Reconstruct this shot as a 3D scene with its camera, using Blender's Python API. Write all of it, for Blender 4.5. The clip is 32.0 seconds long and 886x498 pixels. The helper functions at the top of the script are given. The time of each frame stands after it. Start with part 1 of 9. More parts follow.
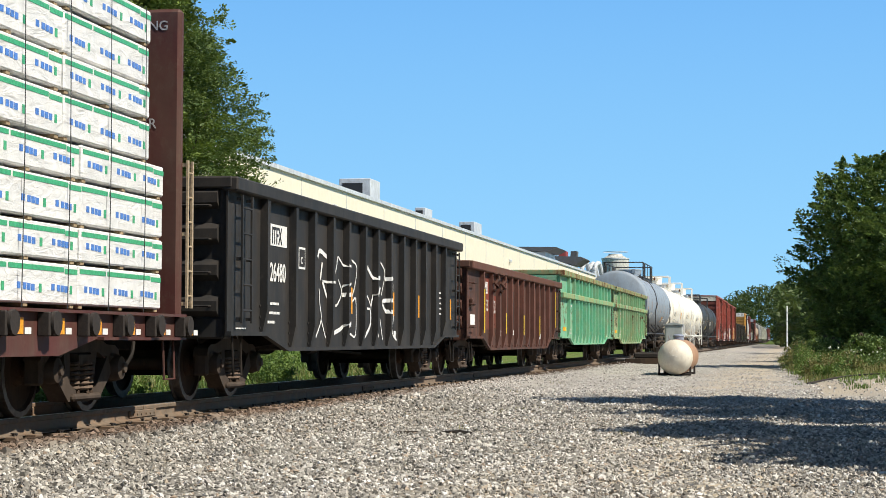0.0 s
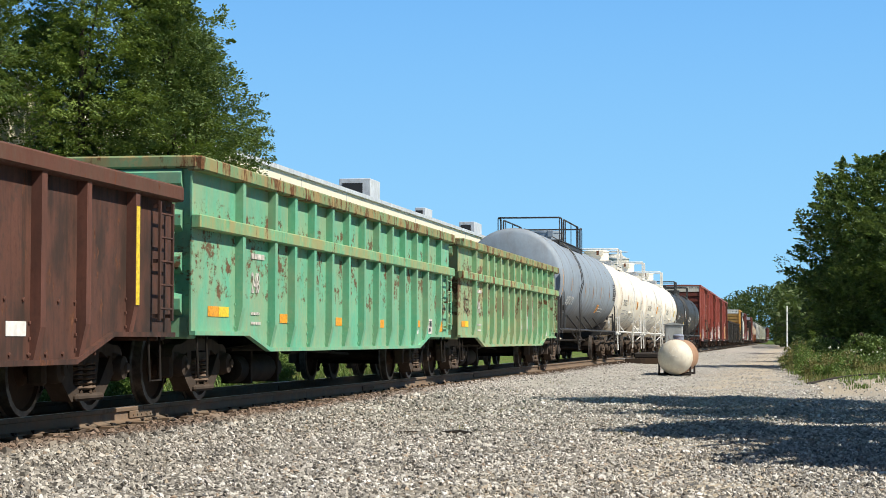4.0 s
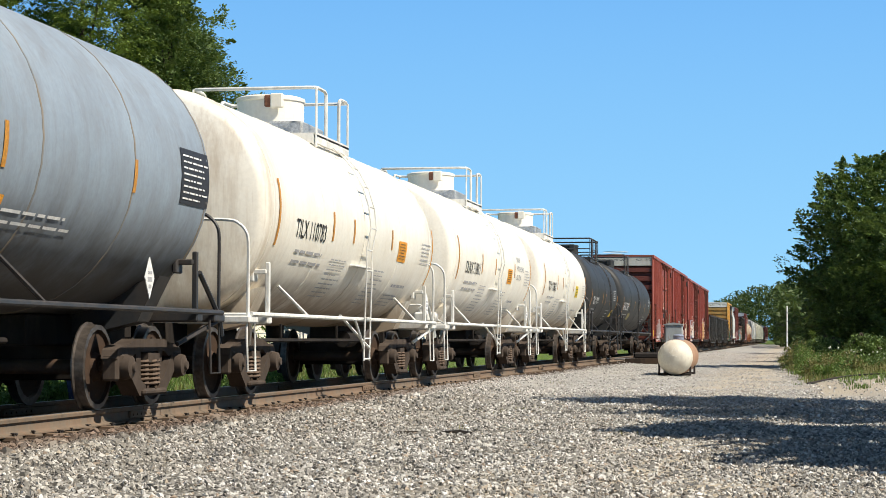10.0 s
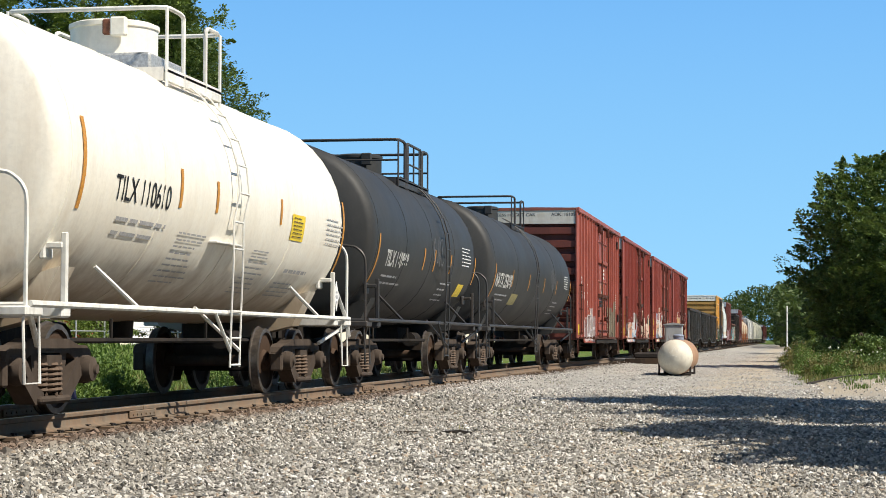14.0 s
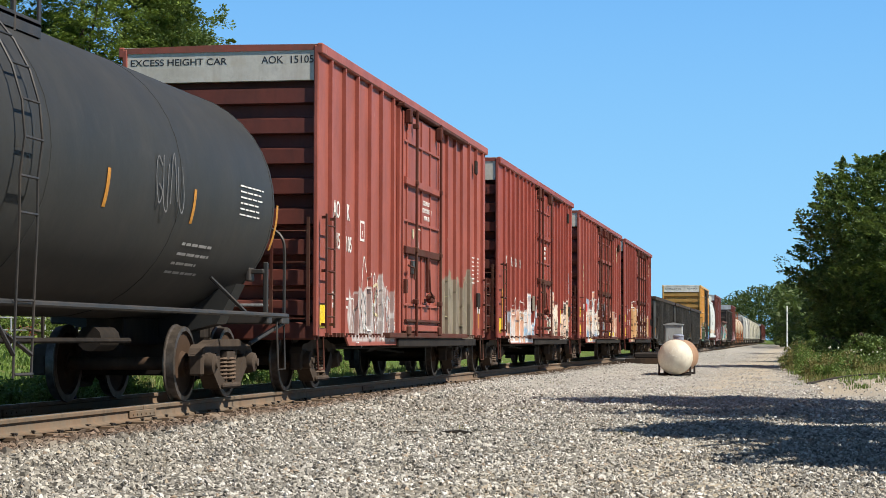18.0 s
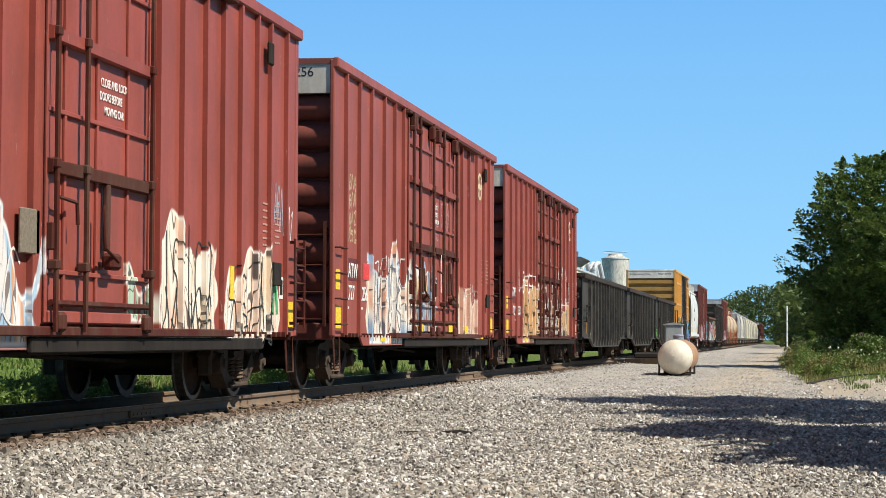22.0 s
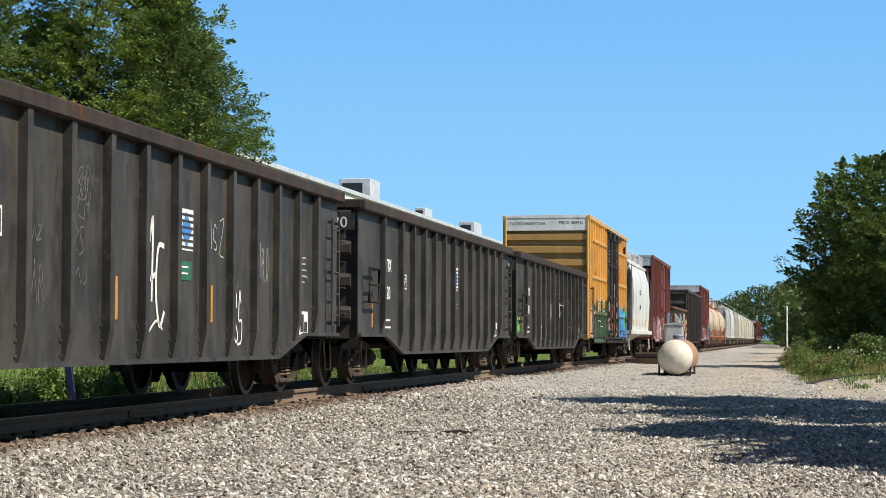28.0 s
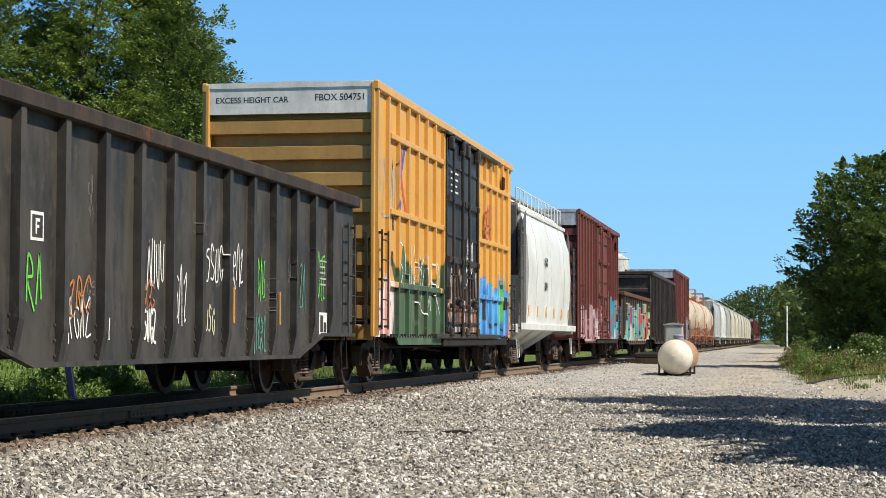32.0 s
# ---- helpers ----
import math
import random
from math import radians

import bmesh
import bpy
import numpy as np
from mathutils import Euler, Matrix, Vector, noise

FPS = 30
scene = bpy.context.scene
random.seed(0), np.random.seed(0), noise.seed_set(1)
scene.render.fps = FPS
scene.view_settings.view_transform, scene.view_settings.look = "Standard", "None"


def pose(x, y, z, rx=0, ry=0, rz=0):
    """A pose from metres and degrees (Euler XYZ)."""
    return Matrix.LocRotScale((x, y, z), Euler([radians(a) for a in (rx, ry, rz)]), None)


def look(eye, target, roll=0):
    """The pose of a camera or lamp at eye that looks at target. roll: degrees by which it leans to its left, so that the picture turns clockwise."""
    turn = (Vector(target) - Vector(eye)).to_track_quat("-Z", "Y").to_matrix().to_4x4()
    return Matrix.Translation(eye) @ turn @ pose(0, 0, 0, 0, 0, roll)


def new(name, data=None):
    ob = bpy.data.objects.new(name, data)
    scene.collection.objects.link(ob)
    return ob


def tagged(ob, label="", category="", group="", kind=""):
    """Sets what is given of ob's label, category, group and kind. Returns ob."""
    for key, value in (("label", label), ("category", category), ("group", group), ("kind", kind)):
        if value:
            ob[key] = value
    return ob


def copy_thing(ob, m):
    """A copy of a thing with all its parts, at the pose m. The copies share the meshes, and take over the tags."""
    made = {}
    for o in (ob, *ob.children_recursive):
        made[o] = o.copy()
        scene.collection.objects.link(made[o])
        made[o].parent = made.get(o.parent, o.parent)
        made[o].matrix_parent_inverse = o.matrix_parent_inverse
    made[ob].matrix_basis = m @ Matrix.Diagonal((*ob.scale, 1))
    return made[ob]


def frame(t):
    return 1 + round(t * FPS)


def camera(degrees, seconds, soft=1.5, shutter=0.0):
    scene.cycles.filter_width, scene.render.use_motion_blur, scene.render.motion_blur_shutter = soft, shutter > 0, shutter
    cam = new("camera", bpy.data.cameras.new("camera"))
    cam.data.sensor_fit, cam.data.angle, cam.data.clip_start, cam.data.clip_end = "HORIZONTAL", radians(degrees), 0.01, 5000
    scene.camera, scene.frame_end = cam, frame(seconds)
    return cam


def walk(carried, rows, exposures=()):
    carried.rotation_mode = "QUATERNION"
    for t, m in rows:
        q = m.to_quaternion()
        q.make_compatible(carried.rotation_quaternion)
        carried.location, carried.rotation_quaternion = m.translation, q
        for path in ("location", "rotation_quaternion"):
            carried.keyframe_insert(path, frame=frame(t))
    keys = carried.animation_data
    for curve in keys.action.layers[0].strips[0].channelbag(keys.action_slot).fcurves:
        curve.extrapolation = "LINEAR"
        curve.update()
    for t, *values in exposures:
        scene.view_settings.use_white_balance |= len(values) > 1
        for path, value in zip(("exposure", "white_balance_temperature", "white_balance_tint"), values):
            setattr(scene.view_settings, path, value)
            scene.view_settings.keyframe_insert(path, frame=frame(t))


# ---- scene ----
# The camera stands still beside the line; the track runs along +y, rail tops at z = 0.
cam = camera(26.08, 32.0, soft=0.8, shutter=0.0)
EYE = (8.043, 0.0, 0.764)
_yaw, _pitch = radians(10.192), radians(2.698)
AIM = (EYE[0] - math.sin(_yaw) * math.cos(_pitch) * 10, EYE[1] + math.cos(_yaw) * math.cos(_pitch) * 10, EYE[2] + math.sin(_pitch) * 10)
CAM_POSE = look(EYE, AIM, 0.15)

# ---- light ----
SUN_DIR = Vector((1.0, -0.31, 1.2)).normalized()
world = bpy.data.worlds.new("sky")
scene.world = world
world.use_nodes = True
_wn = world.node_tree.nodes
_sky = _wn.new("ShaderNodeTexSky")
_sky.sky_type = "NISHITA"
_sky.sun_disc = False
_sky.sun_elevation = math.asin(SUN_DIR.z)
_sky.sun_rotation = math.atan2(SUN_DIR.x, SUN_DIR.y)
_sky.altitude = 250
_sky.air_density = 1.0
_sky.dust_density = 0.0
_sky.ozone_density = 2.0
_dir = _wn.new("ShaderNodeTexCoord")
_sep = _wn.new("ShaderNodeSeparateXYZ")
_low = _wn.new("ShaderNodeMapRange")
_low.interpolation_type = "SMOOTHSTEP"
_low.inputs["From Min"].default_value = 0.5
_low.inputs["From Max"].default_value = 0.15
_low.inputs["To Max"].default_value = 0.92
_tone = _wn.new("ShaderNodeMapRange")
_tone.inputs["From Min"].default_value = 0.02
_tone.inputs["From Max"].default_value = 0.30
_hue = _wn.new("ShaderNodeMix")
_hue.data_type = "RGBA"
_hue.inputs[6].default_value = (5.0, 11.0, 16.4, 1)
_hue.inputs[7].default_value = (1.45, 5.85, 14.6, 1)
_mix = _wn.new("ShaderNodeMix")
_mix.data_type = "RGBA"
_wl = world.node_tree.links
_wl.new(_dir.outputs["Generated"], _sep.inputs[0])
_wl.new(_sep.outputs[2], _low.inputs["Value"])
_wl.new(_low.outputs[0], _mix.inputs[0])
_wl.new(_sep.outputs[2], _tone.inputs["Value"])
_wl.new(_tone.outputs[0], _hue.inputs[0])
_wl.new(_hue.outputs[2], _mix.inputs[7])
_wl.new(_sky.outputs[0], _mix.inputs[6])
_wl.new(_mix.outputs[2], _wn["Background"].inputs["Color"])
_wn["Background"].inputs["Strength"].default_value = 0.05
sun = new("sun", bpy.data.lights.new("sun", "SUN"))
sun.data.energy = 5.0
sun.data.angle = radians(0.55)
sun.data.color = (1.0, 0.925, 0.80)
sun.matrix_world = look(tuple(SUN_DIR * 50), (0, 0, 0))
EXPOSURE = 0.38
scene.view_settings.exposure = EXPOSURE


# ---- materials ----
class Nodes:
    """Short spelling for node trees."""

    def __init__(self, name):
        self.mat = bpy.data.materials.new(name)
        self.mat.use_nodes = True
        self.t = self.mat.node_tree
        self.bsdf = self.t.nodes["Principled BSDF"]
        self.out = self.t.nodes["Material Output"]
        self.co = None

    def n(self, kind):
        return self.t.nodes.new("ShaderNode" + kind)

    def put(self, sock, val):
        if isinstance(val, bpy.types.NodeSocket):
            self.t.links.new(val, sock)
        elif isinstance(val, (tuple, list)) and len(val) == 3 and sock.type == "RGBA":
            sock.default_value = (*val, 1)
        else:
            sock.default_value = val

    def coords(self, scale=(1, 1, 1), offset=None):
        if self.co is None:
            self.co = self.n("TexCoord").outputs["Object"]
        m = self.n("Mapping")
        self.put(m.inputs["Vector"], self.co)
        m.inputs["Scale"].default_value = scale
        if offset is not None:
            self.put(m.inputs["Location"], offset)
        return m.outputs[0]

    def noise(self, scale, detail=4, rough=0.6, stretch=(1, 1, 1), offset=None, dist=0.0):
        a = self.n("TexNoise")
        self.put(a.inputs["Vector"], self.coords(stretch, offset))
        a.inputs["Scale"].default_value = scale
        a.inputs["Detail"].default_value = detail
        a.inputs["Roughness"].default_value = rough
        a.inputs["Distortion"].default_value = dist
        return a.outputs["Fac"]

    def math(self, op, a, b=0.0, c=0.0, clamp=False):
        m = self.n("Math")
        m.operation, m.use_clamp = op, clamp
        self.put(m.inputs[0], a)
        self.put(m.inputs[1], b)
        self.put(m.inputs[2], c)
        return m.outputs[0]

    def step(self, val, lo, hi):
        r = self.n("MapRange")
        r.interpolation_type = "SMOOTHSTEP"
        self.put(r.inputs["Value"], val)
        r.inputs["From Min"].default_value = lo
        r.inputs["From Max"].default_value = hi
        return r.outputs[0]

    def mix(self, fac, a, b, blend="MIX"):
        m = self.n("Mix")
        m.data_type, m.blend_type = "RGBA", blend
        self.put(m.inputs[0], fac)
        for s in m.inputs:
            if s.type == "RGBA" and s.name == "A":
                self.put(s, a)
            if s.type == "RGBA" and s.name == "B":
                self.put(s, b)
        return [o for o in m.outputs if o.type == "RGBA"][0]

    def ramp(self, fac, stops, constant=False):
        r = self.n("ValToRGB")
        self.put(r.inputs[0], fac)
        cr = r.color_ramp
        cr.interpolation = "CONSTANT" if constant else "LINEAR"
        while len(cr.elements) < len(stops):
            cr.elements.new(0.5)
        for e, (p, c) in zip(cr.elements, stops):
            e.position = p
            e.color = (*c, 1)
        return r.outputs[0]

    def axis(self, which):
        s = self.n("SeparateXYZ")
        self.put(s.inputs[0], self.coords())
        return s.outputs[which]

    def finish(self, color, rough=0.6, metal=0.0, bump=None, strength=0.3, dist=0.01):
        b = self.bsdf
        self.put(b.inputs["Base Color"], color)
        self.put(b.inputs["Roughness"], rough)
        b.inputs["Metallic"].default_value = metal
        if bump is not None:
            u = self.n("Bump")
            self.put(u.inputs["Height"], bump)
            u.inputs["Strength"].default_value = strength
            u.inputs["Distance"].default_value = dist
            self.t.links.new(u.outputs[0], b.inputs["Normal"])
        return self.mat


def scaled(c, k):
    return tuple(min(1.0, a * k) for a in c)


def paint(name, color, rough=0.5, dirt=(0.10, 0.075, 0.055), dirt_amount=0.35, rust=0.0, rust_color=(0.16, 0.06, 0.03), seed=0.0, metal=0.0, spray=(), fade=0.2, patch=1.5, belly_tone=None, patch_shape=(1, 1, 0.6), fleck=(1.2, 1.4, 0.35), ends=None, scuff=0.0, rust_zone=None):
    """Weathered paint: cloudy fading, vertical streaks of dirt, patches of rust, and sprayed pieces (y0, y1, z0, z1, colours)."""
    k = Nodes(name)
    off = (seed * 7.3, seed * 3.1, seed * 5.7)
    big = k.noise(0.7, 5, 0.65, offset=off)
    fine = k.noise(18, 3, 0.6, offset=off)
    col = k.mix(k.step(big, 0.35, 0.7), color, scaled(color, 1 + fade))
    col = k.mix(k.math("MULTIPLY", k.step(fine, 0.3, 0.75), 0.25), col, scaled(color, 0.7))
    streak = k.noise(3.2, 5, 0.7, stretch=(1.2, 1.6, 0.14), offset=off)
    col = k.mix(k.math("MULTIPLY", k.step(streak, 0.44, 0.70), dirt_amount), col, dirt)
    low = k.math("MULTIPLY", k.step(k.noise(2.0, 4, 0.6, stretch=(1, 1, 0.5), offset=off), 0.40, 0.66), dirt_amount)
    grime = k.noise(5.5, 8, 0.75, stretch=(1, 1, 0.7), offset=(off[2], off[0], off[1]))
    col = k.mix(k.math("MULTIPLY", k.step(grime, 0.52, 0.66), dirt_amount * 0.8), col, scaled(dirt, 1.35))
    col = k.mix(k.math("MULTIPLY", k.step(grime, 0.47, 0.36), dirt_amount * 0.7), col, scaled(color, 0.55))
    col = k.mix(low, col, dirt)
    if scuff:
        sc = k.noise(7.0, 6, 0.72, stretch=(1, 2.2, 0.30), offset=(off[2], off[1] + 9, off[0]))
        col = k.mix(k.math("MULTIPLY", k.step(sc, 0.665, 0.71), scuff), col, (0.58, 0.46, 0.42))
        col = k.mix(k.math("MULTIPLY", k.step(sc, 0.36, 0.31), scuff), col, scaled(color, 0.35))
    for i, (y0, y1, z0, z1, cols, grain) in enumerate(spray):
        y, z = k.axis(1), k.axis(2)
        jag = k.math("MULTIPLY", k.math("SUBTRACT", k.noise(1.3, 1.2, 0.45, stretch=(0, 1, 0.22), offset=(0, i * 3.7 + seed, 0)), 0.52), 2.1)
        top = k.math("SUBTRACT", k.math("ADD", z1, jag), z)
        m = k.math("MINIMUM", top, k.math("SUBTRACT", z, z0))
        side = k.math("MULTIPLY", k.math("SUBTRACT", k.noise(1.4, 2, 0.5, stretch=(0, 0.2, 1), offset=(0, i * 1.7, 2)), 0.5), 1.0)
        m = k.math("MINIMUM", m, k.math("ADD", k.math("SUBTRACT", y, y0), side))
        m = k.math("MINIMUM", m, k.math("ADD", k.math("SUBTRACT", y1, y), side))
        mask = k.step(m, 0.0, 0.05)
        f1 = k.noise(grain * 1.05, 2.0, 0.5, stretch=(0, 1.7, 0.36), offset=(0, i * 5.1 + seed, 1.0), dist=0.7)
        fills = cols[1:]
        n = len(fills)
        stops = []
        for j, c in enumerate(fills):
            a = 0.30 + 0.42 * j / n
            stops += [(0.0 if j == 0 else a + 0.025, c), (a + 0.42 / n - 0.025 if j < n - 1 else 1.0, c)]
        piece = k.ramp(f1, stops)
        f2 = k.noise(grain * 0.85, 1.6, 0.5, stretch=(0, 1.8, 0.42), offset=(0, i * 2.9 + 9 + seed, 4.0), dist=1.0)
        line = k.step(k.math("ABSOLUTE", k.math("SUBTRACT", f2, 0.5)), 0.012, 0.007)
        line = k.math("MAXIMUM", line, k.step(k.math("ABSOLUTE", k.math("SUBTRACT", f2, 0.62)), 0.009, 0.005))
        line = k.math("MAXIMUM", line, k.step(k.math("ABSOLUTE", k.math("SUBTRACT", f2, 0.40)), 0.007, 0.004))
        piece = k.mix(k.math("MULTIPLY", line, 0.9), piece, cols[0])
        rim = k.math("MULTIPLY", k.step(m, 0.085, 0.055), k.step(k.noise(3.0, 3, 0.6, offset=(0, i * 1.3, 3.0)), 0.44, 0.52))
        piece = k.mix(rim, piece, cols[-1])
        wipe = k.step(k.noise(2.4, 5, 0.7, stretch=(0, 1.2, 0.35), offset=(0, i * 4.4 + seed, 8.0)), 0.60, 0.72)
        mask = k.math("MULTIPLY", mask, k.math("SUBTRACT", 1.0, k.math("MULTIPLY", wipe, 0.5)))
        col = k.mix(k.math("MULTIPLY", mask, 0.93), col, piece)
    # Tone that deepens toward the belly along a ragged edge.
    if belly_tone:
        zlow, zhigh, tone, much = belly_tone
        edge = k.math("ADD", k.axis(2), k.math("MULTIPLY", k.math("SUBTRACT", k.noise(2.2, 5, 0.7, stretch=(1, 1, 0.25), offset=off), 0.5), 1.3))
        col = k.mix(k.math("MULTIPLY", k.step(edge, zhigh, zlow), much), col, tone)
    if ends:
        inner, outer, tone, much = ends
        run = k.step(k.noise(2.6, 5, 0.7, stretch=(1, 1.6, 0.10), offset=(off[1], off[2], off[0])), 0.40, 0.66)
        col = k.mix(k.math("MULTIPLY", k.math("MULTIPLY", k.step(k.math("ABSOLUTE", k.axis(1)), inner, outer), run), much), col, tone)
    if rust > 0:
        r1 = k.noise(patch, 8, 0.72, stretch=patch_shape, offset=(off[0] + 4, off[1], off[2]))
        r2 = k.noise(6.0, 6, 0.7, stretch=fleck, offset=off)
        rr = k.math("ADD", k.math("MULTIPLY", r1, 0.65), k.math("MULTIPLY", r2, 0.35))
        if rust_zone:
            z0, z1 = rust_zone
            zone = k.math("MULTIPLY", k.step(k.axis(2), z0, z0 + 0.15), k.step(k.axis(2), z1 + 0.3, z1))
            rr = k.math("ADD", rr, k.math("MULTIPLY", k.math("SUBTRACT", zone, 1.0), 0.11))
        mask = k.step(rr, 0.66 - 0.26 * rust, (0.70 if not rust_zone else 0.73) - 0.26 * rust)
        shade = k.mix(k.step(fine, 0.35, 0.7), rust_color, scaled(rust_color, 0.5))
        col = k.mix(mask, col, shade)
        rg = k.math("ADD", k.math("MULTIPLY", mask, 0.85 - rough), rough)
    else:
        rg = k.math("ADD", k.math("MULTIPLY", k.math("SUBTRACT", big, 0.5), 0.3), rough)
    k.bsdf.inputs["Specular IOR Level"].default_value = 0.5 if rough < 0.5 else (0.3 if rough < 0.65 else 0.12)
    return k.finish(col, rg, metal, k.math("ADD", k.math("MULTIPLY", fine, 0.3), big), 0.25, 0.012)


def plain(name, color, rough=0.5, metal=0.0, grain=30, amount=0.3):
    k = Nodes(name)
    f = k.noise(grain, 4, 0.6)
    return k.finish(k.mix(k.step(f, 0.3, 0.7), scaled(color, 1 - amount), scaled(color, 1 + amount * 0.5)), rough, metal, f, 0.15, 0.004)


def leaf_material(name, dark, light, shine=0.35):
    k = Nodes(name)
    rnd = k.n("NewGeometry").outputs["Random Per Island"]
    big = k.noise(0.35, 3, 0.6)
    c = k.mix(rnd, dark, light)
    c = k.mix(k.math("MULTIPLY", k.step(big, 0.4, 0.65), 0.55), c, light)
    k.finish(c, 0.55)
    k.bsdf.inputs["Specular IOR Level"].default_value = shine
    tr = k.n("BsdfTranslucent")
    k.put(tr.inputs["Color"], k.mix(0.5, c, (light[0] * 1.3, light[1] * 1.25, light[2] * 0.7)))
    ms = k.n("MixShader")
    ms.inputs[0].default_value = 0.24
    k.t.links.new(k.bsdf.outputs[0], ms.inputs[1])
    k.t.links.new(tr.outputs[0], ms.inputs[2])
    k.t.links.new(ms.outputs[0], k.out.inputs["Surface"])
    return k.mat


def ground_material():
    """Ballast and gravel by the line, a dusty lane, grass farther out."""
    k = Nodes("ground")
    v = k.n("TexVoronoi")
    k.put(v.inputs["Vector"], k.coords())
    v.inputs["Scale"].default_value = 24
    chip = k.ramp(v.outputs["Color"], [(0.0, (0.08, 0.074, 0.065)), (0.5, (0.22, 0.208, 0.185)), (1.0, (0.46, 0.44, 0.40))])
    # Gaps between chips painted dark, like the shadow between stones.
    chip = k.mix(k.step(v.outputs["Distance"], 0.35, 0.75), chip, (0.09, 0.082, 0.07))
    big = k.noise(0.22, 6, 0.65)
    mid = k.noise(1.3, 5, 0.65)
    chip = k.mix(k.math("MULTIPLY", k.step(big, 0.42, 0.68), 0.75), chip, (0.34, 0.31, 0.255))
    chip = k.mix(k.math("MULTIPLY", k.step(mid, 0.5, 0.75), 0.5), chip, (0.30, 0.27, 0.225))
    x, y = k.axis(0), k.axis(1)
    # Gravel tone grows paler from 27 to 44 m along the line.
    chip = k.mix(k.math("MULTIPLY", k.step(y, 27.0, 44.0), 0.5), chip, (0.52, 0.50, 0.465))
    wob = k.math("MULTIPLY", k.math("SUBTRACT", k.noise(0.3, 5, 0.7), 0.5), 3.2)
    lane = k.math("SUBTRACT", 1.3, k.math("ABSOLUTE", k.math("SUBTRACT", k.math("ADD", x, wob), 7.0)))
    chip = k.mix(k.math("MULTIPLY", k.step(lane, -0.6, 1.2), 0.7), chip, (0.47, 0.40, 0.30))
    # Track bed painted near black as under-train shade, mottled with rust brown.
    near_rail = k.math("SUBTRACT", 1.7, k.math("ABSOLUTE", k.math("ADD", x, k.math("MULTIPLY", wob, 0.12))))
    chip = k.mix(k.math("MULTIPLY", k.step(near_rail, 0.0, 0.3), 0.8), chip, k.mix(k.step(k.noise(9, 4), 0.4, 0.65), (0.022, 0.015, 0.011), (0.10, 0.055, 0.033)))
    gn = k.noise(14, 4, 0.7)
    turf = k.mix(k.step(gn, 0.3, 0.7), (0.055, 0.10, 0.02), (0.13, 0.19, 0.045))
    turf = k.mix(k.math("MULTIPLY", k.step(k.noise(0.5, 5), 0.5, 0.7), 0.5), turf, (0.24, 0.20, 0.09))
    left = k.step(k.math("ADD", x, wob), -3.1, -3.9)
    front = k.math("SUBTRACT", y, 48.0)
    right = k.math("MULTIPLY", k.step(k.math("ADD", x, k.math("MULTIPLY", wob, 0.2)), 8.3, 8.9), k.step(k.math("ADD", front, k.math("MULTIPLY", wob, 1.5)), -1.0, 3.0))
    sand = k.math("MULTIPLY", k.step(x, 8.3, 8.9), k.step(y, 36.0, 40.0))
    chip = k.mix(k.math("MULTIPLY", sand, 0.8), chip, (0.44, 0.38, 0.29))
    far = k.step(y, 420.0, 520.0)
    col = k.mix(k.math("MAXIMUM", k.math("MAXIMUM", left, right), far), chip, turf)
    street = k.math("MULTIPLY", k.step(k.math("ADD", x, k.math("MULTIPLY", wob, 0.2)), -19.0, -19.6), k.step(x, -27.9, -27.4))
    col = k.mix(street, col, k.mix(mid, (0.16, 0.155, 0.15), (0.30, 0.29, 0.27)))
    k.bsdf.inputs["Specular IOR Level"].default_value = 0.12
    h = k.math("ADD", k.math("MULTIPLY", k.math("SUBTRACT", 1.0, v.outputs["Distance"]), 0.7), gn)
    return k.finish(col, 0.9, 0.0, h, 0.9, 0.03)


def scaled_by(k, c, f):
    """The colour c darkened by the factor f (track dust)."""
    return k.mix(1.0, c, (f, f * 0.92, f * 0.82), "MULTIPLY")


def stone_material():
    k = Nodes("ballast_stone")
    rnd = k.n("NewGeometry").outputs["Random Per Island"]
    c = k.ramp(rnd, [(0.0, (0.075, 0.070, 0.062)), (0.22, (0.20, 0.19, 0.17)), (0.5, (0.38, 0.36, 0.325)), (0.76, (0.56, 0.535, 0.485)), (0.91, (0.82, 0.81, 0.78)), (0.95, (0.46, 0.39, 0.30)), (1.0, (0.30, 0.22, 0.16))])
    f = k.noise(60, 3)
    x = k.axis(0)
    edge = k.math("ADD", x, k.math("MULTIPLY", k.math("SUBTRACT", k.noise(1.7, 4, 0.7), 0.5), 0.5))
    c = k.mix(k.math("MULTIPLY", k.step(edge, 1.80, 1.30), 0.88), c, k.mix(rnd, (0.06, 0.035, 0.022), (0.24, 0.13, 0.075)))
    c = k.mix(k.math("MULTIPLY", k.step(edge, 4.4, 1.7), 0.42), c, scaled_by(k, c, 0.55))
    sand = k.noise(0.35, 4, 0.6)
    c = k.mix(k.math("MULTIPLY", k.step(sand, 0.52, 0.72), 0.35), c, (0.40, 0.36, 0.29))
    # Stones turn paler over the same stretch as the ground.
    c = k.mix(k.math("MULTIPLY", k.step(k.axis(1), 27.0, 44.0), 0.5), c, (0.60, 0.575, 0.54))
    return k.finish(k.mix(k.math("MULTIPLY", f, 0.3), c, (0.25, 0.235, 0.21)), 0.9, 0.0, f, 0.3, 0.004)


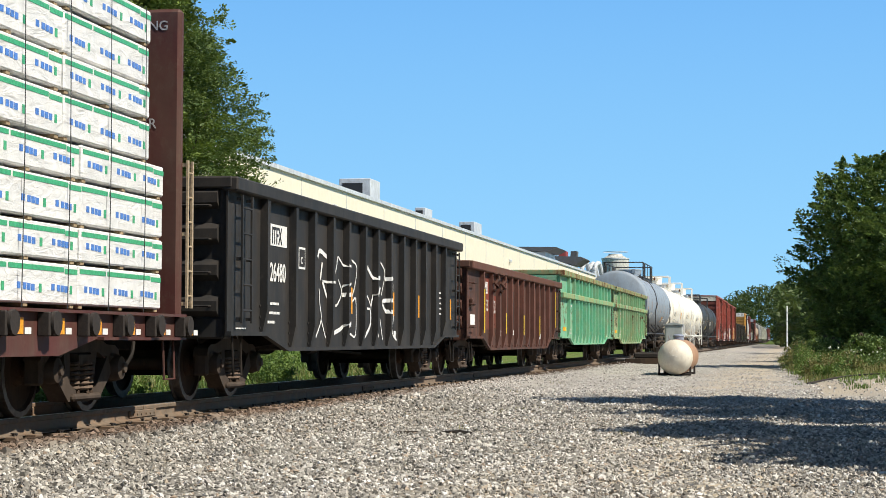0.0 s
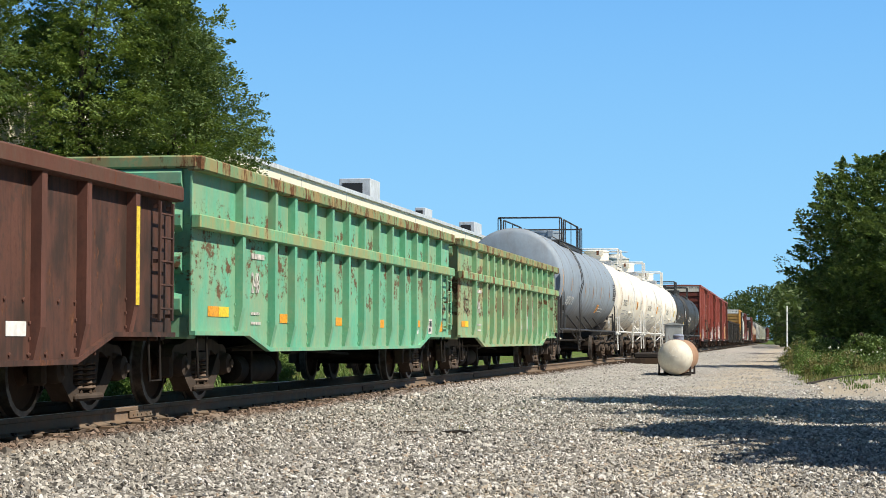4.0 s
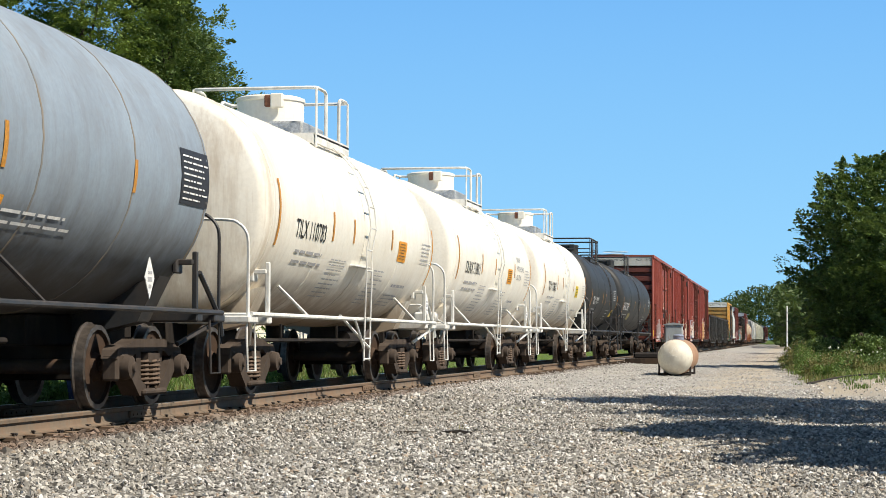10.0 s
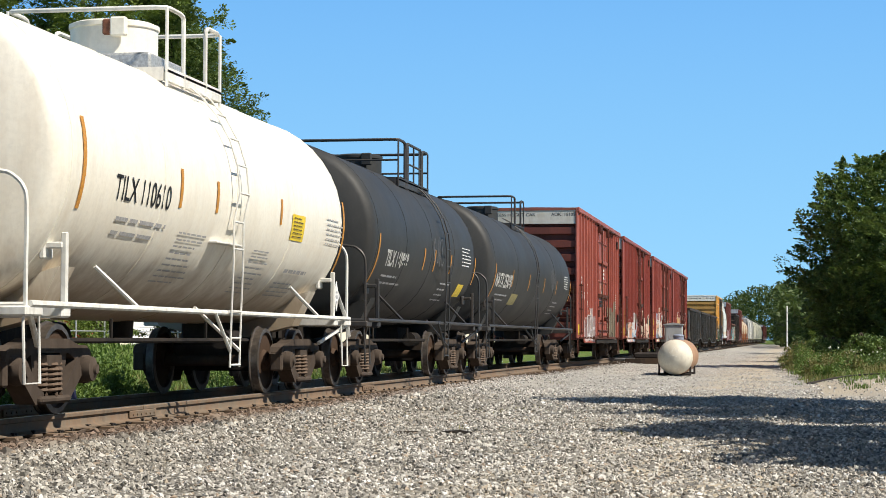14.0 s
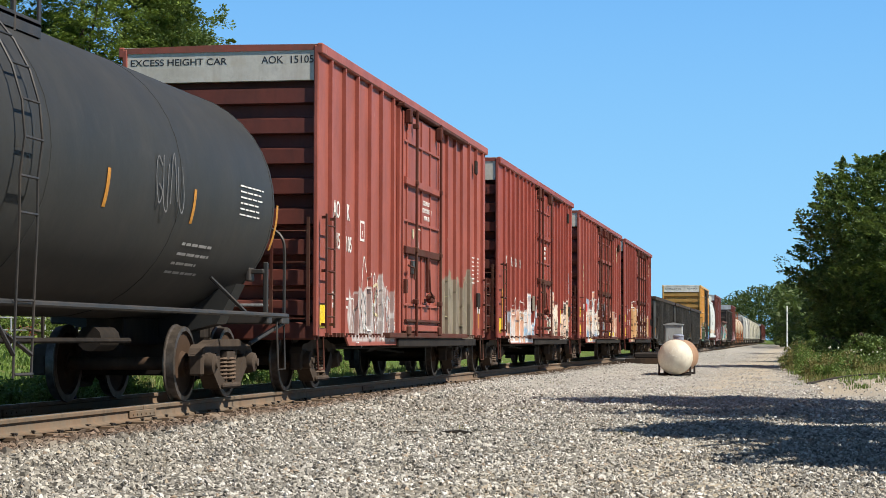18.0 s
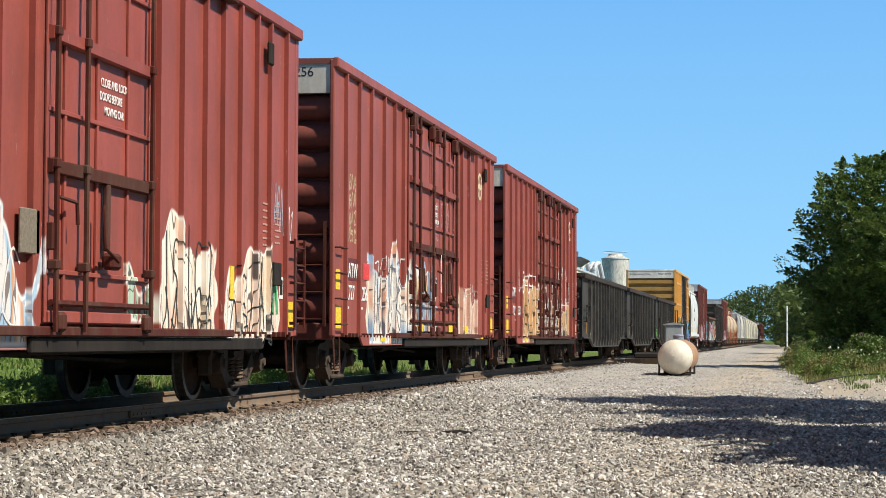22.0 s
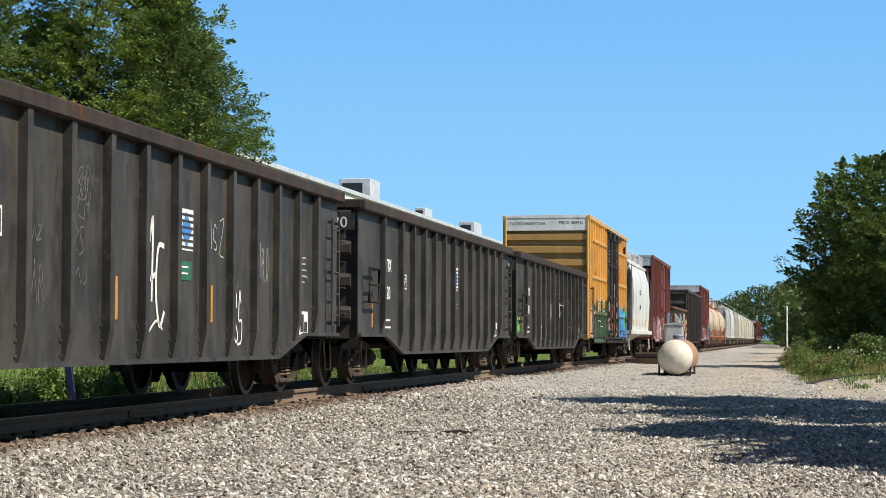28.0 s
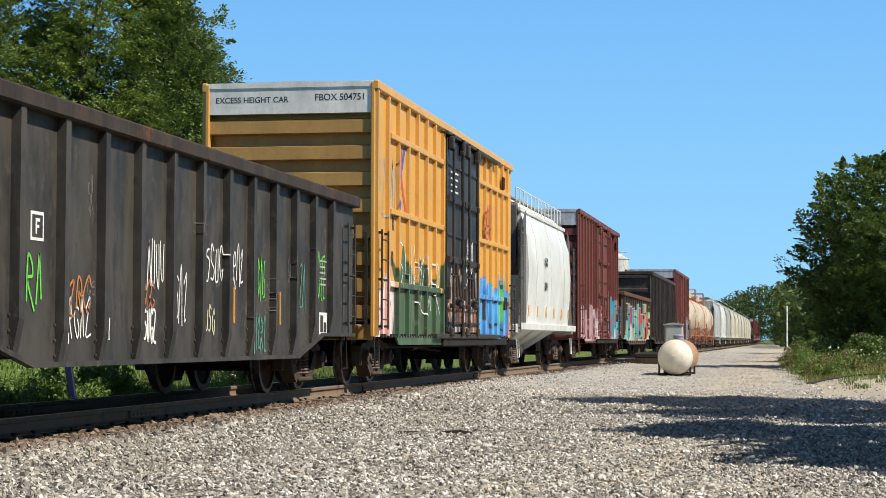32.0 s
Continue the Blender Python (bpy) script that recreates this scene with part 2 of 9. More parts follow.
GROUND = ground_material()
STONE = stone_material()
RAIL_SIDE = paint("rail_side", (0.165, 0.132, 0.100), 0.75, dirt=(0.20, 0.13, 0.085), dirt_amount=0.7, rust=0.25, rust_color=(0.24, 0.13, 0.075))
RAIL_TOP = plain("rail_head", (0.55, 0.53, 0.50), 0.3, 0.9, 6, 0.15)
TIE = paint("tie_wood", (0.045, 0.034, 0.027), 0.9, dirt=(0.09, 0.06, 0.04), dirt_amount=0.6)
IRON_DARK = plain("dark_iron", (0.028, 0.022, 0.019), 0.8, 0.1)
TRUCK = paint("truck_cast_steel", (0.085, 0.066, 0.053), 0.85, dirt=(0.045, 0.034, 0.027), dirt_amount=0.55, rust=0.16, rust_color=(0.16, 0.085, 0.05))
SPRING = paint("spring_steel", (0.16, 0.115, 0.085), 0.8, dirt=(0.07, 0.05, 0.04), dirt_amount=0.5)
WHEEL_WEB = paint("wheel_web", (0.045, 0.032, 0.025), 0.8, dirt=(0.085, 0.052, 0.034), dirt_amount=0.5)
WHEEL_TREAD = plain("wheel_tread", (0.13, 0.11, 0.095), 0.45, 0.6, 12, 0.4)
UNDER = paint("underframe_black", (0.018, 0.016, 0.015), 0.75, dirt=(0.05, 0.04, 0.032), dirt_amount=0.4)
WHITE_MARK = plain("white_marking", (0.80, 0.80, 0.78), 0.6, 0, 14, 0.15)
BLACK_MARK = plain("black_marking", (0.03, 0.03, 0.035), 0.6)
GREY_MARK = plain("grey_marking", (0.42, 0.42, 0.43), 0.6)
ORANGE = plain("orange_reflective", (0.85, 0.36, 0.02), 0.45)
YELLOW = plain("yellow_reflective", (0.85, 0.62, 0.03), 0.45)
AMBER = plain("amber_strip", (0.55, 0.25, 0.035), 0.55)
STEEL = plain("bare_steel", (0.5, 0.5, 0.5), 0.4, 0.7)
GALV = plain("galvanised_steel", (0.48, 0.49, 0.49), 0.5, 0.5)


# ---- shape helpers ----
class Shape:
    """Collects boxes, prisms, tubes and turned forms into one mesh."""

    def __init__(self):
        self.v, self.f, self.m = [], [], []

    def add(self, vs, fs, mi=0):
        b = len(self.v)
        self.v += [tuple(p) for p in vs]
        self.f += [tuple(b + i for i in q) for q in fs]
        self.m += [mi] * len(fs)
        return self

    def box(self, x0, x1, y0, y1, z0, z1, c=0.0, mi=0):
        if c <= 0:
            vs = [(x, y, z) for x in (x0, x1) for y in (y0, y1) for z in (z0, z1)]
            return self.add(vs, [(0, 1, 3, 2), (4, 6, 7, 5), (0, 4, 5, 1), (2, 3, 7, 6), (0, 2, 6, 4), (1, 5, 7, 3)], mi)
        lo, hi = (x0, y0, z0), (x1, y1, z1)
        c = min(c, (x1 - x0) * 0.45, (y1 - y0) * 0.45, (z1 - z0) * 0.45)
        vs, at = [], {}
        for s in [(a, b, d) for a in (0, 1) for b in (0, 1) for d in (0, 1)]:
            for ax in range(3):
                p = [(lo[i] + c if s[i] == 0 else hi[i] - c) for i in range(3)]
                p[ax] = lo[ax] if s[ax] == 0 else hi[ax]
                at[s, ax] = len(vs)
                vs.append(p)
        fs = []
        for ax in range(3):
            a, b = (ax + 1) % 3, (ax + 2) % 3
            for e in (0, 1):
                q = []
                for da, db in ((0, 0), (1, 0), (1, 1), (0, 1)):
                    s = [0, 0, 0]
                    s[ax], s[a], s[b] = e, da, db
                    q.append(at[tuple(s), ax])
                fs.append(q)
            for da in (0, 1):
                for db in (0, 1):
                    s0, s1 = [0, 0, 0], [0, 0, 0]
                    s0[a] = s1[a] = da
                    s0[b] = s1[b] = db
                    s1[ax] = 1
                    fs.append([at[tuple(s0), a], at[tuple(s1), a], at[tuple(s1), b], at[tuple(s0), b]])
        for s in [(a, b, d) for a in (0, 1) for b in (0, 1) for d in (0, 1)]:
            fs.append([at[s, 0], at[s, 1], at[s, 2]])
        return self.add(vs, fs, mi)

    def prism(self, poly, axis, lo, hi, mi=0):
        """poly in the two other axes (in order x, y, z), drawn out along axis."""
        i = "xyz".index(axis)

        def at(p, d):
            q = list(p)
            q.insert(i, d)
            return tuple(q)

        n = len(poly)
        vs = [at(p, lo) for p in poly] + [at(p, hi) for p in poly]
        fs = [tuple(range(n - 1, -1, -1)), tuple(range(n, 2 * n))]
        fs += [(j, (j + 1) % n, n + (j + 1) % n, n + j) for j in range(n)]
        return self.add(vs, fs, mi)

    def tube(self, pts, r, n=6, mi=0):
        pts = [Vector(p) for p in pts]
        up = Vector((0.31, 0.17, 0.93)).normalized()
        rings = []
        for i, p in enumerate(pts):
            d = (pts[min(i + 1, len(pts) - 1)] - pts[max(i - 1, 0)]).normalized()
            a = d.cross(up)
            if a.length < 0.05:
                a = d.cross(Vector((1, 0, 0)))
            a.normalize()
            b = d.cross(a)
            rings.append([p + (a * math.cos(2 * math.pi * j / n) + b * math.sin(2 * math.pi * j / n)) * r for j in range(n)])
        vs = [q for ring in rings for q in ring]
        fs = []
        for i in range(len(rings) - 1):
            for j in range(n):
                k = (j + 1) % n
                fs.append((i * n + j, i * n + k, (i + 1) * n + k, (i + 1) * n + j))
        fs.append(tuple(range(n - 1, -1, -1)))
        fs.append(tuple(range(len(vs) - n, len(vs))))
        return self.add(vs, fs, mi)

    def turned(self, prof, axis, centre, n=24, mi=None, caps=True):
        """prof: (radius, distance along axis) pairs."""
        i = "xyz".index(axis)
        vs, fs = [], []
        for r, h in prof:
            for j in range(n):
                a = 2 * math.pi * j / n
                q = [r * math.cos(a), r * math.sin(a)]
                q.insert(i, h)
                vs.append(tuple(q[d] + centre[d] for d in range(3)))
        for k in range(len(prof) - 1):
            for j in range(n):
                fs.append((k * n + j, k * n + (j + 1) % n, (k + 1) * n + (j + 1) % n, (k + 1) * n + j))
        ms = [0] * len(fs) if mi is None else [mi[k] for k in range(len(prof) - 1) for j in range(n)]
        if caps:
            fs += [tuple(range(n - 1, -1, -1)), tuple(range(len(vs) - n, len(vs)))]
            ms += [ms[0], ms[-1]]
        b = len(self.v)
        self.add(vs, fs)
        self.m[-len(fs):] = ms
        return self

    def mesh(self, name, mats, smooth=True, tidy=True):
        me = bpy.data.meshes.new(name)
        me.from_pydata(self.v, [], self.f)
        for m in mats:
            me.materials.append(m)
        if len(mats) > 1:
            me.polygons.foreach_set("material_index", self.m)
        if tidy:
            bm = bmesh.new()
            bm.from_mesh(me)
            bmesh.ops.recalc_face_normals(bm, faces=bm.faces)
            bm.to_mesh(me)
            bm.free()
        if smooth:
            me.shade_smooth()
            me.set_sharp_from_angle(angle=radians(32))
        me.update()
        return me


def part(name, shape, mats, parent, label="", at=None, **kw):
    """One mesh object under a thing or under a part."""
    mats = mats if isinstance(mats, (list, tuple)) else [mats]
    me = shape.mesh(name, mats, **kw) if isinstance(shape, Shape) else shape
    ob = new(name, me)
    ob.parent = parent
    if at is not None:
        ob.matrix_basis = at
    if label:
        tagged(ob, label)
    return ob


def thing(name, label, category, at=None, group="", kind=""):
    ob = new(name)
    if at is not None:
        ob.matrix_basis = at
    return tagged(ob, label, category, group, kind)


def solo(name, shape, mats, label, category="", kind="", group="", at=None, **kw):
    mats = mats if isinstance(mats, (list, tuple)) else [mats]
    ob = new(name, shape.mesh(name, mats, **kw) if isinstance(shape, Shape) else shape)
    if at is not None:
        ob.matrix_basis = at
    return tagged(ob, label, category, group, kind)


def text_mesh(body, size, mat, stretch=1.0, bold=0.012):
    """Lettering as a mesh in the xy plane, left foot at the origin."""
    cu = bpy.data.curves.new("lettering", "FONT")
    cu.body = body
    cu.size = size
    cu.extrude = 0.002
    cu.offset = size * bold
    tmp = bpy.data.objects.new("lettering", cu)
    me = bpy.data.meshes.new_from_object(tmp)
    bpy.data.objects.remove(tmp)
    for p in me.vertices:
        p.co.x *= stretch
    me.materials.clear()
    me.materials.append(mat)
    return me


SIDE = Matrix(((0, 0, 1, 0), (1, 0, 0, 0), (0, 1, 0, 0), (0, 0, 0, 1)))      # text x -> y, y -> z, facing +x
END = Matrix(((1, 0, 0, 0), (0, 0, -1, 0), (0, 1, 0, 0), (0, 0, 0, 1)))      # text x -> x, y -> z, facing -y


def letter_side(parent, body, size, mat, x, y, z, stretch=0.8, name="lettering"):
    return part(name, text_mesh(body, size, mat, stretch), mat, parent, at=Matrix.Translation((x, y, z)) @ SIDE)


def letter_end(parent, body, size, mat, x, y, z, stretch=1.0):
    return part("lettering", text_mesh(body, size, mat, stretch, 0.006), mat, parent, at=Matrix.Translation((x, y, z)) @ END)


def bars_side(parent, mat, x, y, z, w, h, rows, rnd, name="stencil_block"):
    """Rows of small bars: stencilled data too small to read."""
    s = Shape()
    rh = h / rows
    for i in range(rows):
        a = y
        end = y + w * rnd.uniform(0.6, 1.0)
        while a < end:
            b = min(end, a + w * rnd.uniform(0.1, 0.3))
            s.box(x - 0.004, x + 0.004, a, b, z + i * rh + rh * 0.34, z + i * rh + rh * 0.62)
            a = b + w * 0.04
    ob = part(name, s, mat, parent, smooth=False, tidy=False)
    ob["kind"] = "stuff"
    return ob


def smooth_path(pts, steps=4):
    """A rounded line through pts (Catmull-Rom)."""
    p = [Vector(q) for q in pts]
    p = [p[0] * 2 - p[1]] + p + [p[-1] * 2 - p[-2]]
    out = []
    for i in range(1, len(p) - 2):
        for j in range(steps):
            t = j / steps
            out.append(0.5 * ((2 * p[i]) + (p[i + 1] - p[i - 1]) * t + (2 * p[i - 1] - 5 * p[i] + 4 * p[i + 1] - p[i + 2]) * t * t + (3 * p[i] - p[i - 1] - 3 * p[i + 1] + p[i + 2]) * t ** 3))
    out.append(p[-2])
    return out


POSTS = {}


def stroke(parent, mat, x, pts, width):
    """One sprayed stroke: a ribbon on a car side along (y, z) points, laid over the side posts too."""
    out, half, ys = POSTS.get(parent.name, (0, 0, ()))
    line = smooth_path([(x, a, b) for a, b in pts], 5)
    if ys:
        line = [a.lerp(b, q / 8) for a, b in zip(line, line[1:]) for q in range(8)] + [line[-1]]
    s, left, right = Shape(), [], []
    for i, p in enumerate(line):
        d = line[min(i + 1, len(line) - 1)] - line[max(i - 1, 0)]
        n = Vector((0, -d.z, d.y))
        n = n.normalized() * width / 2 if n.length > 1e-6 else Vector((0, 0, width / 2))
        q = p.copy()
        if any(abs(p.y - y) < half + 0.004 for y in ys):
            q.x = out
        left.append(q - n)
        right.append(q + n)
    k = len(line)
    s.add(left + right, [(i, i + 1, k + i + 1, k + i) for i in range(k - 1)])
    return part("spray_stroke", s, mat, parent, smooth=False, tidy=False)


def scrawl(parent, mat, x, y0, y1, z0, z1, count, rnd, width=0.035):
    """A sprayed tag of quick, letter-like strokes."""
    w, hh = (y1 - y0) / count, z1 - z0
    forms = (((0.1, 0.0), (0.2, 0.9), (0.6, 1.0), (0.7, 0.6), (0.2, 0.5), (0.8, 0.0)), ((0.8, 0.9), (0.3, 1.0), (0.1, 0.6), (0.7, 0.45), (0.6, 0.05), (0.0, 0.1)), ((0.1, 1.0), (0.2, 0.1), (0.6, 0.0), (0.8, 0.4), (0.75, 1.0)), ((0.0, 0.0), (0.4, 1.0), (0.55, 0.95), (0.9, 0.0)), ((0.1, 0.9), (0.85, 1.0), (0.2, 0.1), (0.95, 0.0)), ((0.9, 0.8), (0.5, 1.0), (0.1, 0.5), (0.5, 0.0), (0.9, 0.3), (0.6, 0.4)))
    for i in range(count):
        a = y0 + i * w
        f = rnd.choice(forms)
        stroke(parent, mat, x, [(a + w * (p * 0.95 + rnd.uniform(-0.16, 0.16)), z0 + hh * (q * 0.95 + rnd.uniform(-0.14, 0.14))) for p, q in f], width)


# ---- trucks: two wheelsets, side frames, springs, bolster ----
def wheelset_mesh():
    s = Shape()
    for d in (-1, 1):
        prof = [(0.06, -0.075), (0.13, -0.09), (0.14, -0.05), (0.30, -0.005), (0.385, -0.02), (0.395, -0.065), (0.482, -0.062), (0.486, -0.045), (0.46, -0.03), (0.455, 0.065), (0.40, 0.07), (0.38, 0.035), (0.16, 0.03), (0.13, 0.085), (0.06, 0.085)]
        ms = [0, 0, 0, 0, 1, 1, 1, 1, 1, 1, 0, 0, 0, 0]
        s.turned([(r, h * d) for r, h in prof], "x", (0.745 * d, 0, 0), 20, ms)
    s.turned([(0.085, -0.75), (0.08, 0.0), (0.085, 0.75)], "x", (0, 0, 0), 12)
    s.turned([(0.07, -1.06), (0.07, 1.06)], "x", (0, 0, 0), 10)
    return s.mesh("wheelset", [WHEEL_WEB, WHEEL_TREAD])


def side_frame_mesh():
    """Cast side frame: heavy top member, sloping legs to the spring seat, rounded journal boxes."""
    s = Shape()
    x0, x1 = -0.085, 0.095
    s.prism([(-1.10, 0.55), (-1.05, 0.645), (-0.95, 0.69), (-0.72, 0.70), (-0.45, 0.76), (0.45, 0.76), (0.72, 0.70), (0.95, 0.69), (1.05, 0.645), (1.10, 0.55), (0.74, 0.52), (0.46, 0.62), (-0.46, 0.62), (-0.74, 0.52)], "x", x0, x1)
    for d in (-1, 1):
        s.prism([(d * 0.66, 0.58), (d * 0.80, 0.42), (d * 0.42, 0.14), (d * 0.20, 0.14), (d * 0.22, 0.26), (d * 0.36, 0.30)], "x", x0, x1 + 0.02)
        s.prism([(d * 0.27, 0.24), (d * 0.36, 0.24), (d * 0.46, 0.64), (d * 0.29, 0.64)], "x", x0 - 0.01, x1 - 0.02)
        s.box(x0 - 0.03, x1 + 0.03, d * 0.889 - 0.15, d * 0.889 + 0.15, 0.42, 0.64, 0.06)
        s.box(x0, x1, d * 1.04 - 0.05, d * 1.04 + 0.05, 0.31, 0.60, 0.025)
        s.turned([(0.125, 0.07), (0.135, 0.12), (0.12, 0.19), (0.06, 0.21), (0.05, 0.235)], "x", (0, d * 0.889, 0.457), 16)
    s.box(x0 - 0.05, x1 + 0.07, -0.38, 0.38, 0.14, 0.215, 0.025)
    return s.mesh("side_frame", [TRUCK])


def spring_mesh():
    s = Shape()
    for cy, cx in ((-0.185, 0.05), (0.0, 0.08), (0.185, 0.05)):
        pts = []
        for i in range(6 * 8 + 1):
            a = 2 * math.pi * i / 8
            pts.append((cx + 0.078 * math.cos(a), cy + 0.078 * math.sin(a), 0.225 + 0.29 * i / 48))
        s.tube(pts, 0.019, 4)
    return s.mesh("spring_nest", [SPRING])


def bolster_mesh():
    s = Shape()
    s.prism([(-1.13, 0.50), (-1.13, 0.60), (-0.5, 0.70), (0.5, 0.70), (1.13, 0.60), (1.13, 0.50), (0.5, 0.40), (-0.5, 0.40)], "y", -0.19, 0.19)
    s.turned([(0.2, 0.70), (0.2, 0.76)], "z", (0, 0, 0), 14)
    return s.mesh("truck_bolster", [TRUCK])


def brake_beam_mesh():
    s = Shape()
    s.box(-0.72, 0.72, -0.05, 0.05, 0.30, 0.40, 0.02)
    for d in (-1, 1):
        s.box(d * 0.745 - 0.06, d * 0.745 + 0.06, 0.0, 0.09, 0.22, 0.56, 0.03)
    return s.mesh("brake_beam", [UNDER])


BITS = {}
WHEELS = []


def truck(car, y, steady=False):
    if not BITS:
        BITS.update(wheelset=wheelset_mesh(), frame=side_frame_mesh(), spring=spring_mesh(), bolster=bolster_mesh(), beam=brake_beam_mesh())
    t = part("truck", BITS["bolster"], None, car, "brown cast-steel freight truck", at=Matrix.Translation((0, y, 0)))
    for d in (-1, 1):
        w = part("wheelset", BITS["wheelset"], None, t, at=Matrix.Translation((0, d * 0.889, 0.457)))
        if not steady:
            WHEELS.append((w, d * 0.889))
        part("side_frame", BITS["frame"], None, t, at=Matrix.Translation((d * 1.0, 0, 0)))
        part("spring_nest", BITS["spring"], None, t, at=Matrix.Translation((d * 1.0, 0, 0)) @ (Matrix() if d > 0 else pose(0, 0, 0, 0, 0, 180)))
        part("brake_beam", BITS["beam"], None, t, at=Matrix.Translation((0, d * 0.36, 0)) @ (Matrix() if d > 0 else pose(0, 0, 0, 0, 0, 180)))
    return t


def coupler(car, y, d):
    s = Shape()
    s.box(-0.09, 0.09, min(y, y + d * 0.5), max(y, y + d * 0.5), 0.76, 0.94, 0.02)
    s.box(-0.19, 0.16, min(y + d * 0.42, y + d * 0.75), max(y + d * 0.42, y + d * 0.75), 0.72, 0.98, 0.06)
    hose = smooth_path([(0.32, y + d * 0.05, 0.72), (0.34, y + d * 0.2, 0.55), (0.28, y + d * 0.45, 0.36), (0.2, y + d * 0.68, 0.42)], 4)
    c = part("coupler", s, UNDER, car)
    part("air_hose", Shape().tube(hose, 0.022, 6), UNDER, c)


def ladder(parent, mat, x, y0, y1, z0, z1, rungs, name="ladder", r=0.014, off=0.07):
    s = Shape()
    for y in (y0, y1):
        s.box(x + off - 0.012, x + off + 0.012, y - 0.022, y + 0.022, z0, z1)
        for z in (z0 + 0.05, (z0 + z1) / 2, z1 - 0.05):
            s.box(x, x + off, y - 0.015, y + 0.015, z - 0.02, z + 0.02)
    lad = part(name, s, mat, parent)
    for i in range(rungs):
        z = z0 + (z1 - z0) * (i + 0.5) / rungs
        part("rung", Shape().tube([(x + off, y0, z), (x + off, y1, z)], r, 6), mat, lad)
    return lad


def grab(parent, mat, p, q, out, r=0.014, name="grab_iron"):
    p, q, out = Vector(p), Vector(q), Vector(out)
    return part(name, Shape().tube([p, p + out, q + out, q], r, 6), mat, parent)


def end_grabs(parent, mat, x0, x1, y, d, zs):
    for z in zs:
        grab(parent, mat, (x0, y, z), (x1, y, z), (0, d * 0.07, 0))


def underframe(car, L, mat):
    """Centre sill, cross bearers, brake gear."""
    s = Shape()
    s.box(-0.2, 0.2, -L / 2 + 0.1, L / 2 - 0.1, 0.62, 0.98, 0.02)
    part("centre_sill", s, mat, car)
    s = Shape()
    s.turned([(0.05, -0.55), (0.19, -0.5), (0.19, 0.5), (0.05, 0.55)], "y", (-0.75, L * 0.08, 0.68), 14)
    part("air_reservoir", s, mat, car)
    s = Shape()
    s.turned([(0.13, -0.25), (0.13, 0.25)], "y", (0.7, -L * 0.06, 0.66), 12)
    s.tube([(0.55, -L * 0.06 + 0.2, 0.62), (0.4, L * 0.25, 0.5)], 0.025, 6)
    s.tube([(0.95, -L * 0.3, 0.62), (0.95, L * 0.3, 0.62)], 0.022, 6)
    part("brake_cylinder", s, mat, car)
    for y in (-L * 0.18, 0.0, L * 0.18):
        part("cross_bearer", Shape().prism([(-1.35, 0.78), (-0.2, 0.62), (0.2, 0.62), (1.35, 0.78), (1.35, 0.9), (-1.35, 0.9)], "y", y - 0.06, y + 0.06), mat, car)


def steps(car, mat, x, y, w=0.36, z0=0.32, z1=0.8):
    part("sill_step", Shape().tube([(x, y, z1), (x + 0.02, y, z0), (x + 0.02, y + w, z0), (x, y + w, z1)], 0.015, 6), mat, car)


CARS = []


def new_car(name, label, category, near, far, group=""):
    """A car whose body runs from near to far (metres along the line at the clip's start)."""
    car = thing(name, label, category, Matrix.Translation((0, (near + far) / 2, 0)), group)
    CARS.append((car, (near + far) / 2))
    return car, far - near


